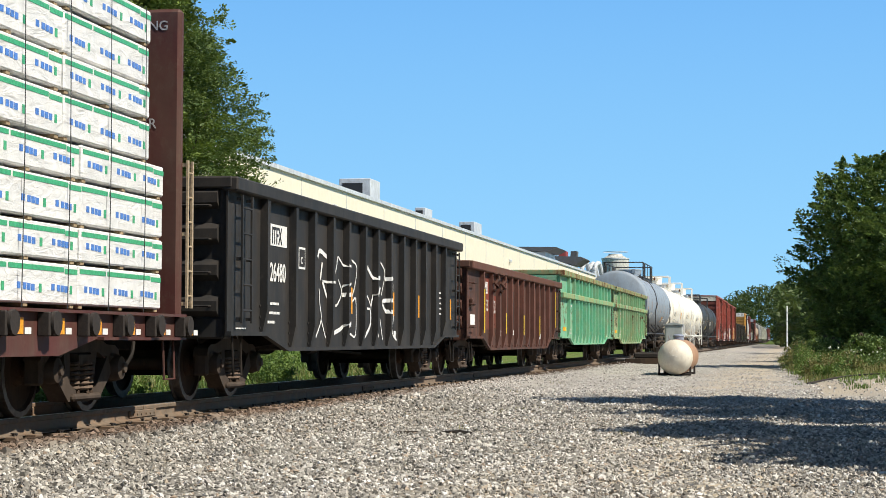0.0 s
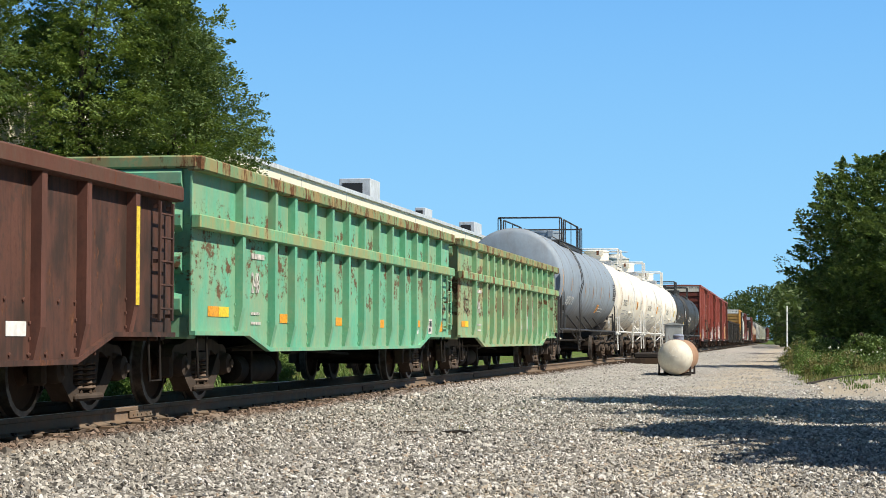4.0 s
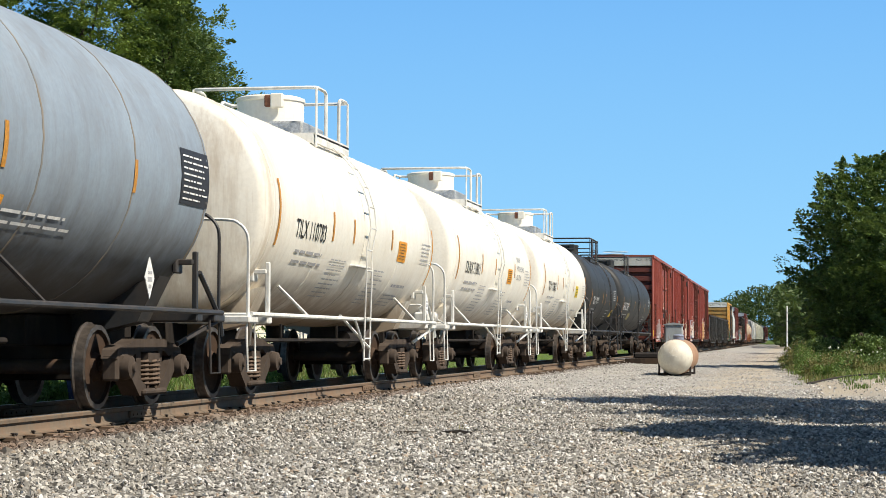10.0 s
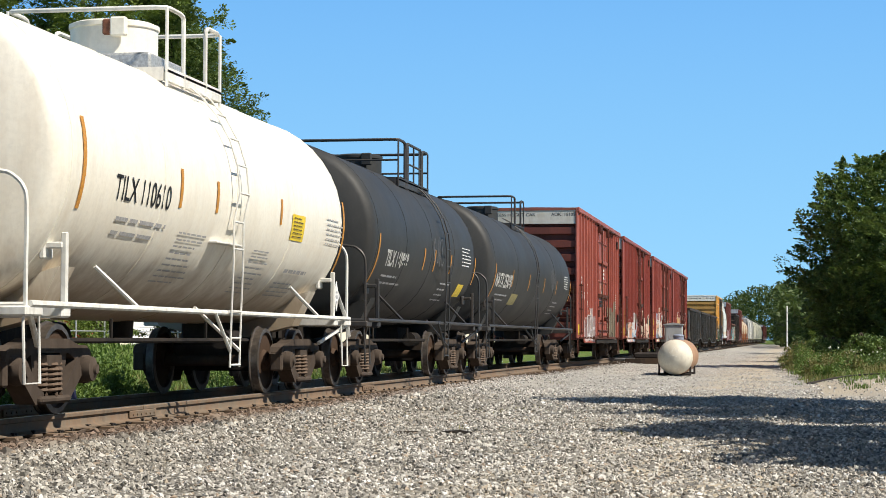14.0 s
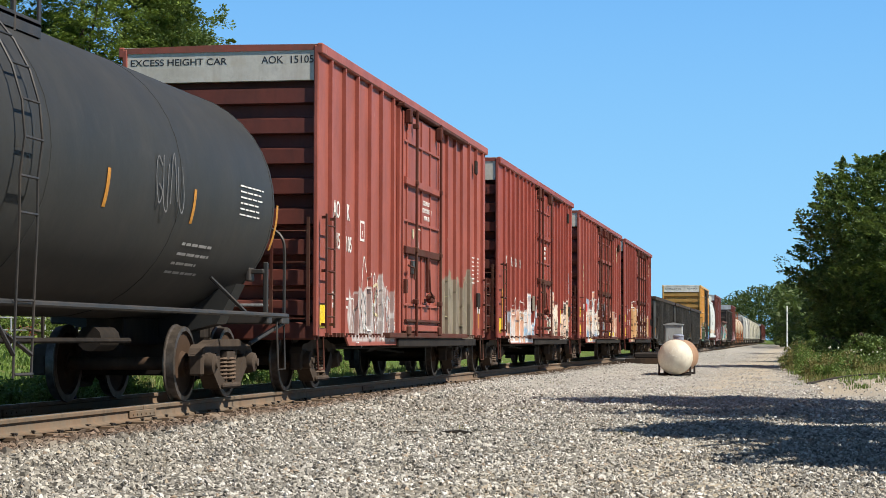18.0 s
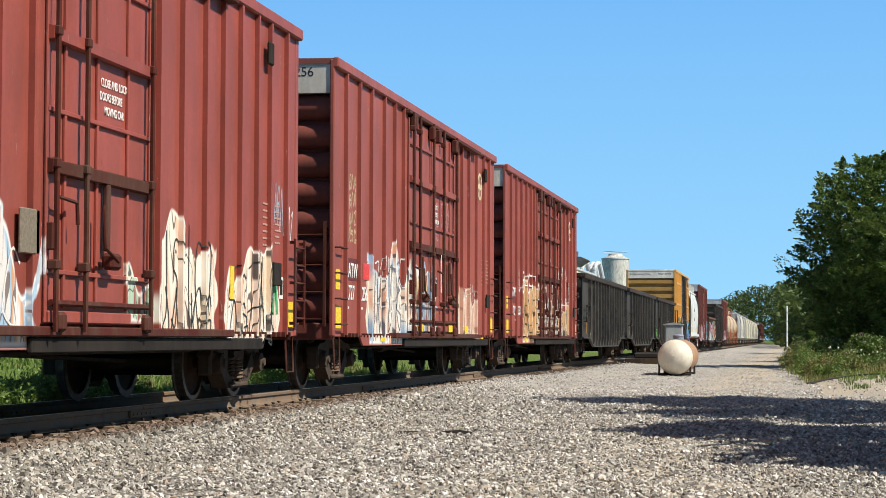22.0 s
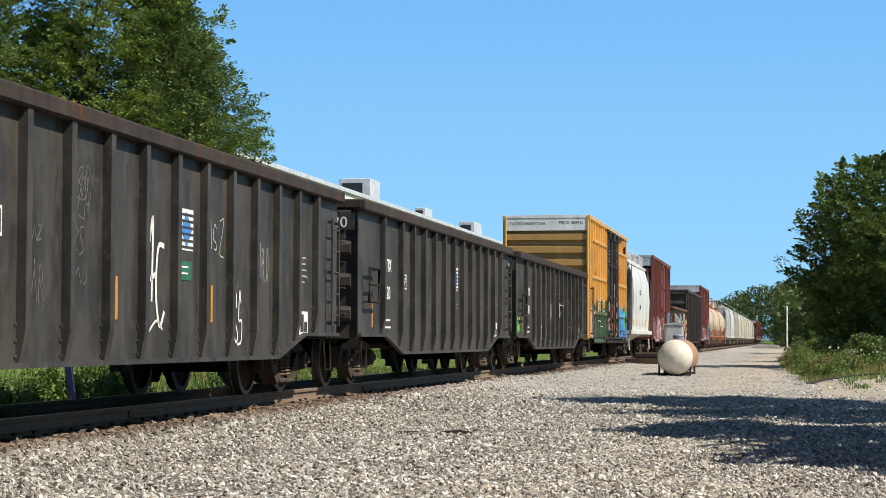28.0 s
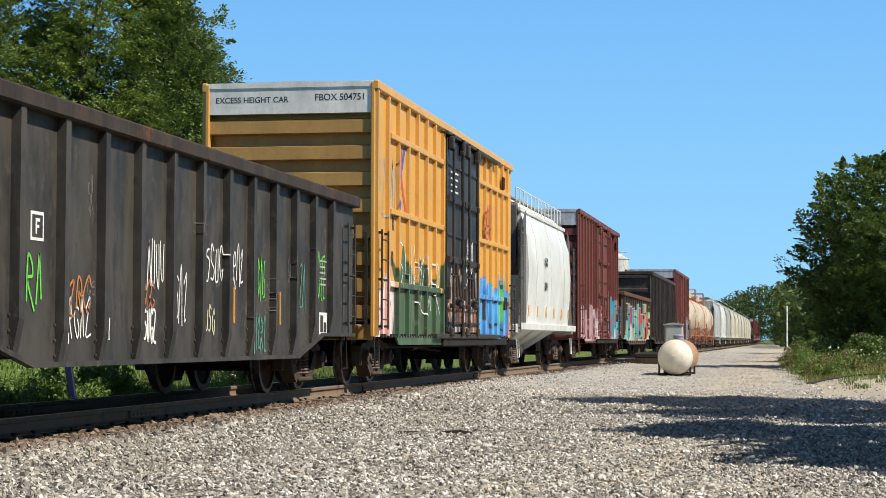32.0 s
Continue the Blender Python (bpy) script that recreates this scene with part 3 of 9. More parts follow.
# ---- freight cars ----
def gondola(name, label, near, far, H, W, mat, chord, ribs, rnd, belt=0.0, zend=0.78, zmid=0.56, dip=(2.2, 3.2), steady=False, ladder_z=(0.95, 2.5), rib_out=0.10, end_ribs=4, group="", belt_mat=None, near_ladder=True, posts=None, post_mat=None):
    car, L = new_car(name, label, "gondola car", near, far, group)
    h = L / 2
    poly = [(-h, zend), (-h + dip[0], zend), (-h + dip[1], zmid), (h - dip[1], zmid), (h - dip[0], zend), (h, zend), (h, H - 0.06), (-h, H - 0.06)]

    def foot(y):
        a = h - abs(y)
        if a < dip[0]:
            return zend
        if a > dip[1]:
            return zmid
        return zend + (zmid - zend) * (a - dip[0]) / (dip[1] - dip[0])

    for d in (-1, 1):
        side = part("side_wall", Shape().prism(poly, "x", min(d * (W - 0.02), d * W), max(d * (W - 0.02), d * W)), mat, car, smooth=False)
        part("top_chord", Shape().box(min(d * (W - 0.06), d * (W + rib_out + 0.03)), max(d * (W - 0.06), d * (W + rib_out + 0.03)), -h - 0.02, h + 0.02, H - 0.17, H, 0.02), chord, car)
        ys = [-h + 0.30 + (2 * h - 0.6) * (i + 0.35) / (ribs - 0.3) for i in range(ribs)]
        if posts:
            ys = [-h + p for p in posts]
        POSTS[car.name] = (W + rib_out + 0.004, 0.062, ys)
        for y in ys if (d > 0 or not steady) else ys[::3]:
            zb = foot(y)
            pr = [(d * W, zb), (d * (W + 0.025), zb), (d * (W + rib_out), zb + 0.34), (d * (W + rib_out), H - 0.13), (d * W, H - 0.13)]
            post = part("side_post", Shape().prism(pr, "y", y - 0.062, y + 0.062), post_mat or mat, side, smooth=False)
            if d > 0 and not steady:
                rv = Shape()
                for q in (-0.085, 0.085):
                    for z in (0.10, 0.24, 0.38):
                        rv.box(W, W + 0.018, y + q - 0.014, y + q + 0.014, zb + z - 0.014, zb + z + 0.014, 0.004)
                part("rivets", rv, post_mat or mat, post, tidy=False)["kind"] = "stuff"
        # bottom flange
        fl = Shape()
        for (a, b), (c, e) in zip(poly[:5], poly[1:6]):
            fl.add([(d * W, a, b), (d * (W + 0.05), a, b), (d * (W + 0.05), c, e), (d * W, c, e), (d * W, a, b + 0.05), (d * (W + 0.05), a, b + 0.05), (d * (W + 0.05), c, e + 0.05), (d * W, c, e + 0.05)], [(0, 1, 2, 3), (4, 7, 6, 5), (1, 5, 6, 2), (0, 3, 7, 4), (0, 4, 5, 1), (3, 2, 6, 7)])
        part("side_sill", fl, mat, car, smooth=False)
        if belt:
            part("side_belt", Shape().box(min(d * W, d * (W + rib_out + 0.02)), max(d * W, d * (W + rib_out + 0.02)), -h - 0.04, h + 0.04, belt - 0.08, belt + 0.08, 0.015), belt_mat or chord, car)
    for e in (-1, 1):
        y = e * (h - 0.06)
        endw = part("end_wall", Shape().box(-W + 0.02, W - 0.02, min(y, y - e * 0.03), max(y, y - e * 0.03), zend + 0.1, H - 0.06), mat, car)
        for i in range(end_ribs):
            z = zend + 0.35 + (H - zend - 0.6) * i / max(1, end_ribs - 1)
            pr = [(y, z - 0.13), (y + e * 0.10, z - 0.06), (y + e * 0.10, z + 0.06), (y, z + 0.13)]
            part("end_rib", Shape().prism(pr, "x", -W + 0.12, W - 0.12), mat, endw)
        part("end_chord", Shape().box(-W - 0.06, W + 0.06, min(y - e * 0.05, y + e * 0.09), max(y - e * 0.05, y + e * 0.09), H - 0.14, H + 0.005, 0.02), chord, car)
        part("end_sill", Shape().box(-W + 0.05, W - 0.05, min(y - e * 0.3, y + e * 0.02), max(y - e * 0.3, y + e * 0.02), zend - 0.04, zend + 0.22, 0.02), mat, car)
        coupler(car, e * (h - 0.05), e)
        truck(car, e * (h - 1.55), steady)
        ya = -h + 0.28 if e < 0 else h - 0.70
        if near_ladder or e > 0:
            ladder(car, mat, W + 0.03, ya, ya + 0.42, ladder_z[0], ladder_z[1], 5)
        steps(car, UNDER, W - 0.03, ya + 0.03)
        end_grabs(car, mat, -W + 0.2, -W + 0.75, e * (h + 0.04), e, [1.15, 1.55, 1.95, 2.35])
        end_grabs(car, mat, W - 0.75, W - 0.2, e * (h + 0.04), e, [1.15, 1.55, 1.95, 2.35])
    part("floor", Shape().box(-W + 0.02, W - 0.02, -h + 0.05, h - 0.05, zend + 0.05, zend + 0.12), mat, car)
    underframe(car, L, UNDER)
    return car, L


def boxcar(name, label, near, far, H, W, mat, endmat, roofmat, rnd, pitch=0.93, door=(5.7, 9.35), doormat=None, band=None, steady=False, rail_zs=(), bulge="flat", group="", rib_w=0.045, low=(1.9, 0.66), hardware=None, rib0=0.06, rib_out=0.065, stiles=True, posts=None, leaves=None, beams=(2.33, 3.52), rails=(1.36, 2.82, 4.2)):
    car, L = new_car(name, label, "boxcar", near, far, group)
    h = L / 2
    zend = 0.80
    hw = hardware or mat
    dy0, dy1 = -h + door[0], -h + door[1]
    posts = posts or [rib0 + pitch * i for i in range(int((L - 0.03 - rib0) / pitch) + 1)]
    leaves = leaves or [(door[0], door[1], (0.25, 0.75, 2.6, 3.4), (1.6,))]
    POSTS[car.name] = (W + rib_out + 0.004, rib_w, [-h + p for p in posts])
    for d in (-1, 1):
        X = lambda a, b: (min(d * a, d * b), max(d * a, d * b))
        side = part("side_wall", Shape().box(*X(W - 0.04, W), -h, h, zend, H - 0.05), mat, car)
        part("side_sill", Shape().prism([(-h + low[0], low[1]), (h - low[0], low[1]), (h - low[0] + 0.25, zend + 0.02), (-h + low[0] - 0.25, zend + 0.02)], "x", *X(W + 0.004, W + 0.035)), mat, car)
        for y in [-h + p for p in posts]:
            if not (dy0 - 0.03 < y < dy1 + 0.03):
                pr = [(d * W, y - rib_w), (d * (W + rib_out), y - rib_w * 0.95), (d * (W + rib_out), y + rib_w * 0.95), (d * W, y + rib_w)]
                part("side_post", Shape().prism(pr, "z", zend + 0.02, H - 0.18), mat, side)
        part("eave", Shape().box(*X(W - 0.02, W + 0.075), -h - 0.02, h + 0.02, H - 0.18, H - 0.02, 0.02), mat, car)
        for z in rail_zs:
            part("side_rail", Shape().box(*X(W, W + 0.07), -h + 1.1, dy0 - 0.05, z - 0.05, z + 0.05, 0.01), mat, side)
            part("side_rail", Shape().box(*X(W, W + 0.07), dy1 + 0.05, h - 0.5, z - 0.05, z + 0.05, 0.01), mat, side)
        # door with rods and gear
        dm = doormat or mat
        for f0, f1, rod_at, rib_at in leaves:
            e0, e1 = -h + f0, -h + f1
            dr = part("door", Shape().box(*X(W + 0.02, W + 0.075), e0, e1, zend + 0.08, H - 0.3, 0.015), dm, car)
            if d < 0:
                continue
            for z in beams:
                part("door_beam", Shape().prism([(W + 0.075, z - 0.07), (W + 0.15, z - 0.06), (W + 0.155, z + 0.045), (W + 0.075, z + 0.075)], "y", e0 + 0.02, e1 - 0.02), hw if z < 3 else dm, dr)
            for z in rails:
                part("door_stiffener", Shape().box(W + 0.075, W + 0.11, e0 + 0.03, e1 - 0.03, z - 0.022, z + 0.022, 0.006), dm, dr)
            part("door_pipe", Shape().tube([(W + 0.13, e0 + 0.05, 1.08), (W + 0.13, e1 - 0.05, 1.08)], 0.030, 6), hw, dr)
            part("door_kick_plate", Shape().box(W + 0.075, W + 0.125, e0 + 0.04, e1 - 0.04, zend + 0.1, zend + 0.21, 0.01), dm, dr)
            for f in rib_at:
                part("door_stiffener", Shape().box(W + 0.075, W + 0.105, e0 + f - 0.025, e0 + f + 0.025, zend + 0.24, H - 0.34, 0.006), dm, dr)
            for f in (0.03, e1 - e0 - 0.03):
                part("door_edge", Shape().box(W + 0.075, W + 0.10, e0 + f - 0.03, e0 + f + 0.03, zend + 0.1, H - 0.32, 0.006), dm, dr)
            for f in rod_at:
                y = e0 + f
                rod = part("lock_rod", Shape().tube([(W + 0.17, y, zend + 0.02), (W + 0.17, y, H - 0.22)], 0.027, 6), hw, dr)
                for z in (1.42, 2.33, 3.52, H - 0.5)[:1 if steady else 4]:
                    part("rod_bracket", Shape().box(W + 0.1, W + 0.20, y - 0.05, y + 0.05, z - 0.045, z + 0.045, 0.012), hw, rod)
            y = e0 + (rod_at[0] + rod_at[-1]) / 2 + 0.1
            gear = part("door_gear", Shape().box(W + 0.12, W + 0.24, y - 0.14, y + 0.14, 1.42, 1.58, 0.03).box(W + 0.10, W + 0.15, y - 0.05, y + 0.05, 1.6, 2.25, 0.012), hw, dr)
            part("door_handle", Shape().tube([(W + 0.22, y - 0.34, 2.02), (W + 0.24, y - 0.34, 1.62), (W + 0.24, y + 0.02, 1.5)], 0.018, 6), hw, gear)
            part("hand_crank", Shape().tube([(W + 0.18, e0 + 0.08, 2.03), (W + 0.20, e0 + 0.5, 2.0), (W + 0.20, e0 + 0.52, 1.8)], 0.02, 6), hw, gear)
            part("corner_bracket", Shape().box(W + 0.075, W + 0.16, e0 + 0.02, e0 + 0.12, 1.55, 1.80, 0.012), hw, dr)
            part("roller_housing", Shape().box(W + 0.08, W + 0.19, e0 + 0.18, e0 + 0.34, zend + 0.02, zend + 0.2, 0.03), hw, dr)
            part("roller_housing", Shape().box(W + 0.08, W + 0.19, e1 - 0.34, e1 - 0.18, zend + 0.02, zend + 0.2, 0.03), hw, dr)
            for f in (e0 + 0.25, e1 - 0.25):
                part("door_hanger", Shape().box(W + 0.08, W + 0.20, f - 0.09, f + 0.09, H - 0.52, H - 0.27, 0.02), hw, dr)
        part("door_track", Shape().box(*X(W, W + 0.13), dy0 - 1.2, min(h - 0.4, dy1 + 3.0), zend - 0.02, zend + 0.07, 0.012), hw, car)
        part("door_rail", Shape().box(*X(W, W + 0.15), dy0 - 0.15, min(h - 0.4, dy1 + 3.0), H - 0.26, H - 0.19, 0.012), hw, car)
        part("door_post", Shape().box(*X(W, W + 0.07), dy0 - 0.14, dy0 - 0.02, zend, H - 0.2, 0.01), mat, side)
        part("door_post", Shape().box(*X(W, W + 0.07), dy1 + 0.02, dy1 + 0.14, zend, H - 0.2, 0.01), mat, side)
        part("track_sill", Shape().box(*X(W + 0.036, W + 0.085), dy0 - 0.25, min(h - 0.9, dy1 + 4.4), low[1] - 0.03, zend - 0.03, 0.01), UNDER, car)
        lugs = Shape()
        for y in np.arange(-h + 0.5, h - 0.5, 0.24):
            lugs.box(*X(W, W + 0.05), y, y + 0.06, zend - 0.01, zend + 0.05)
        part("sill_lugs", lugs, hw, side, tidy=False)["kind"] = "stuff"
        part("placard_board", Shape().box(*X(W + 0.05, W + 0.09), h - 1.45, h - 1.1, 1.45, 1.75, 0.01), UNDER, side)
        part("placard_board", Shape().box(*X(W + 0.05, W + 0.10), h - 1.75, h - 1.55, H - 0.75, H - 0.45, 0.02), UNDER, side)
    # roof
    s = Shape()
    s.prism([(-W - 0.03, H - 0.04), (0, H - 0.015), (W + 0.03, H - 0.04), (W - 0.05, H - 0.12), (-W + 0.05, H - 0.12)], "y", -h - 0.01, h + 0.01)
    roof = part("roof", s, roofmat, car)
    for i in range(13):
        y = -h + 0.4 + (L - 0.8) * i / 12
        part("roof_seam", Shape().prism([(-W - 0.02, H - 0.035), (0, H - 0.02), (W + 0.02, H - 0.035), (W + 0.02, H - 0.012), (0, H + 0.012), (-W - 0.02, H - 0.012)], "y", y - 0.03, y + 0.03), roofmat, roof)
    part("floor", Shape().box(-W + 0.05, W - 0.05, -h + 0.1, h - 0.1, 0.92, 1.05), UNDER, car)
    for e in (-1, 1):
        Y = lambda a, b: (min(e * a, e * b), max(e * a, e * b))
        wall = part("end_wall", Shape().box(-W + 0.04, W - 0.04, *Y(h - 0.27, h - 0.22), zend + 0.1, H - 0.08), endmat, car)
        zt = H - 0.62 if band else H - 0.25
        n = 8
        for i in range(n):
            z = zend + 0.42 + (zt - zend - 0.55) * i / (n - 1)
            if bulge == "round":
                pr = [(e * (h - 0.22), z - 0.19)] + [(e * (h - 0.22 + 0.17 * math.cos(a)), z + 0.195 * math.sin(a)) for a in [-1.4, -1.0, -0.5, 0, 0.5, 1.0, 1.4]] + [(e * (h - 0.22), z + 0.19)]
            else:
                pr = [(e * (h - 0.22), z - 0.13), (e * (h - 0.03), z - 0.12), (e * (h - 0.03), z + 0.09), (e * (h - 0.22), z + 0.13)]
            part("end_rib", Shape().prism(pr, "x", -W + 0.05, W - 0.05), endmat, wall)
        if band:
            part("end_band", Shape().box(-W + 0.015, W - 0.015, *Y(h - 0.12, h - 0.004), H - 0.55, H - 0.03), band, wall, "pale top band on the car end")
        for d in (-1, 1):
            part("corner_post", Shape().box(*((W - 0.06, W + 0.012) if d > 0 else (-W - 0.012, -W + 0.06)), *Y(h - 0.14, h + 0.02), zend, H - 0.05, 0.015), mat, car)
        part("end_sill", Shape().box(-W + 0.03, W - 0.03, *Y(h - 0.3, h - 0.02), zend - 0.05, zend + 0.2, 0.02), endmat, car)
        coupler(car, e * (h - 0.05), e)
        truck(car, e * (h - 1.64), steady)
        for d in (-1, 1):
            ya = e * h - (0.05 if e > 0 else -0.05) - (0.5 if e > 0 else 0)
            x = W + 0.055 if d > 0 else -W - 0.125
            if stiles:
                ladder(car, hw, x, ya, ya + 0.5, 0.92, 2.55 if e < 0 else 2.1, 5 if d > 0 else 0, off=0.07)
            else:
                for z in (0.98, 1.36, 1.74, 2.12):
                    grab(car, hw, (d * W, ya + 0.02, z), (d * W, ya + 0.46, z), (d * 0.10, 0, 0))
            steps(car, hw, d * (W - 0.02), ya + 0.05)
            if not steady:
                st = Shape()
                for x in (d * (W - 0.66), d * (W - 0.12)):
                    st.box(x - 0.022, x + 0.022, *Y(h + 0.03, h + 0.06), 0.95, 2.5)
                    for z in (1.05, 2.4):
                        st.box(x - 0.015, x + 0.015, *Y(h - 0.22, h + 0.03), z - 0.02, z + 0.02)
                lad = part("end_ladder", st, hw, car)
                for z in (1.05, 1.45, 1.85, 2.3):
                    part("rung", Shape().tube([(d * (W - 0.66), e * (h + 0.045), z), (d * (W - 0.12), e * (h + 0.045), z)], 0.013, 6), hw, lad)
        part("crossover_platform", Shape().box(-0.75, 0.75, *Y(h - 0.02, h + 0.28), 1.22, 1.26, 0.01), GALV, car)
        part("brake_step", Shape().box(-0.1, 0.5, *Y(h - 0.05, h + 0.1), 1.9, 1.94), mat, car)
    underframe(car, L, UNDER)
    return car, L


def tank_surface(R, zc, phi, extra=0.0):
    return (R + extra) * math.cos(phi), zc + (R + extra) * math.sin(phi)


def tank_bars(parent, mat, R, zc, y, phi, w, h, rows, rnd, name="stencil_block"):
    s = Shape()
    rh = h / rows
    for i in range(rows):
        p0 = phi + (i * rh + rh * 0.34) / R
        p1 = phi + (i * rh + rh * 0.62) / R
        a, end = y, y + w * rnd.uniform(0.65, 1.0)
        while a < end:
            b = min(end, a + w * rnd.uniform(0.08, 0.26))
            q0, q1 = tank_surface(R, zc, p0, 0.008), tank_surface(R, zc, p1, 0.008)
            s.add([(q0[0], a, q0[1]), (q0[0], b, q0[1]), (q1[0], b, q1[1]), (q1[0], a, q1[1])], [(0, 1, 2, 3)])
            a = b + w * 0.035
    ob = part(name, s, mat, parent, smooth=False, tidy=False)
    ob["kind"] = "stuff"
    return ob


def tank_patch(parent, mat, R, zc, y0, y1, p0, p1, name, label="", extra=0.006, n=6):
    s = Shape()
    for i in range(n):
        a, b = p0 + (p1 - p0) * i / n, p0 + (p1 - p0) * (i + 1) / n
        q0, q1 = tank_surface(R, zc, a, extra), tank_surface(R, zc, b, extra)
        s.add([(q0[0], y0, q0[1]), (q0[0], y1, q0[1]), (q1[0], y1, q1[1]), (q1[0], y0, q1[1])], [(0, 1, 2, 3)])
    return part(name, s, mat, parent, label, smooth=False, tidy=False)


def tank_text(parent, body, size, mat, R, zc, y, phi, stretch=0.75, bold=0.012):
    me = text_mesh(body, size, mat, stretch, bold)
    for p in me.vertices:
        q = tank_surface(R, zc, phi + p.co.y / R, 0.005)
        p.co = (q[0], y + p.co.x, q[1])
    return part("lettering", me, mat, parent)


def tank_car(name, label, near, far, R, zc, mat, metalwork, rnd, ladder_at=0.0, deck=(-1.2, 1.6), dome=0.0, dome_mat=None, wide=False, seams=4, steady=False, strips=(), strip_mat=None, group="", dome_r=0.55, dome_h=0.55, placards=0.80, deck_drop=0.0, brake_gear=False, brace_at=(), side_hoop=None, mid_rail=False, dome_base=0.0, seam_mat=None, saddle_mat=None):
    car, L = new_car(name, label, "tank car", near, far, group)
    h = L / 2
    b = h - 0.42
    n = 40
    # dished head with a tight knuckle
    prof = [(0.02, -b)] + [(R * 0.8986 * i / 5, -b + 0.20 * (i / 5) ** 2) for i in range(1, 5)]
    for i in range(7):
        a = radians(16 + 74 * i / 6)
        prof.append((R * (0.86 + 0.14 * math.sin(a)), -b + 0.19 + 0.25 * (1 - math.cos(a))))
    head = len(prof)
    prof += [(R, -b + 0.44 + (2 * b - 0.88) * i / 6) for i in range(1, 6)]
    prof += [(r, -y) for r, y in reversed(prof[:head])]
    tank = part("tank_shell", Shape().turned(prof, "y", (0, 0, zc), n), mat, car)
    for i in range(seams):
        y = -b + 0.47 + (2 * b - 0.94) * i / (seams - 1)
        part("weld_seam", Shape().turned([(R - 0.01, -0.02), (R + 0.006, -0.015), (R + 0.006, 0.015), (R - 0.01, 0.02)], "y", (0, y, zc), n, caps=False), seam_mat or mat, tank)
    for y, p0, p1 in strips:
        tank_patch(tank, strip_mat or ORANGE, R, zc, y - 0.045, y + 0.045, p0, p1, "reflective_strip", "amber reflective strip", n=8)
    zr = 1.07
    mw = metalwork
    # running board rails and their braces
    for d in (-1, 1):
        part("side_rail", Shape().tube([(d * 1.47, -h + 0.9, zr), (d * 1.47, h - 0.9, zr)], 0.032, 8), mw, car)
        for y in brace_at or (-h + 2.6, h - 2.3):
            q = tank_surface(R, zc, -0.72, 0.0)
            part("rail_brace", Shape().tube([(d * 1.47, y + 0.35, zr), (d * q[0], y - 0.10, q[1])], 0.024, 6), mw, car)
    # ladder up the side
    yl = ladder_at
    for d in (-1, 1):
        s = Shape()
        for dy in (-0.2, 0.2):
            pts = [(d * 1.52, yl + dy, 0.42), (d * 1.54, yl + dy, zr + 0.1)] + [(d * (tank_surface(R, zc, p, 0.10)[0] if p > -0.2 else 1.56), yl + dy, tank_surface(R, zc, p, 0.10)[1]) for p in [-0.5, -0.2, 0.0, 0.2, 0.4, 0.6, 0.8, 1.0, 1.15]]
            s.tube(pts, 0.013, 6)
        lad = part("ladder", s, mw, car)
        for i in range(11 if d > 0 else 0):
            if i < 3:
                x, z = d * 1.53, 0.45 + i * 0.32
            else:
                p = -0.42 + (i - 3) * 0.21
                x, z = d * (tank_surface(R, zc, p, 0.10)[0] if p > -0.2 else 1.56), tank_surface(R, zc, p, 0.10)[1]
            part("rung", Shape().tube([(x, yl - 0.2, z), (x, yl + 0.2, z)], 0.014, 6), mw, lad)
        part("ladder_brace", Shape().tube([(d * 1.5, yl - 0.75, zr), (d * 1.52, yl - 0.2, 0.62)], 0.022, 6).tube([(d * 1.3, yl - 0.9, zr + 0.05), (d * 1.52, yl + 0.2, 0.62)], 0.022, 6), mw, car)
    # top platform, dome, guard rail
    top = zc + R
    zt = top - deck_drop
    d0, d1 = deck
    half = 0.95 if wide else 0.82
    pl = Shape()
    for i in range(9):
        x = -half + 2 * half * i / 8
        pl.box(x - 0.05, x + 0.05, d0, d1, zt + 0.02, zt + 0.05)
    plat = part("top_platform", pl, GALV, car, "grated top platform")
    plat["kind"] = "stuff"
    part("platform_frame", Shape().box(-half - 0.05, -half, d0, d1, zt - 0.08, zt + 0.08).box(half, half + 0.05, d0, d1, zt - 0.08, zt + 0.08).box(-half, half, d0 - 0.04, d0, zt - 0.08, zt + 0.08).box(-half, half, d1, d1 + 0.04, zt - 0.08, zt + 0.08), mw, plat)
    for y in (d0 + 0.1, d1 - 0.1):
        for d in (-1, 1):
            q = tank_surface(R, zc, 0.98, -0.02)
            part("platform_leg", Shape().tube([(d * (half - 0.02), y, zt), (d * q[0], y, q[1])], 0.03, 6), mw, plat)
    zg = zt + 0.78

    def hoop(pts, r=0.028):
        """A bent pipe: rounded at every inner corner."""
        pts = [Vector(p) for p in pts]
        out = [pts[0]]
        for a, b, c in zip(pts, pts[1:], pts[2:]):
            u, v = min(0.14, (a - b).length * 0.45), min(0.14, (c - b).length * 0.45)
            p, q = b + (a - b).normalized() * u, b + (c - b).normalized() * v
            out += [p, p.lerp(b, 0.55).lerp(b.lerp(q, 0.45), 0.3), p.lerp(b, 0.55).lerp(b.lerp(q, 0.45), 0.7), q]
        part("guard_rail", Shape().tube(out + [pts[-1]], r, 7), mw, car)

    xr = half + 0.03
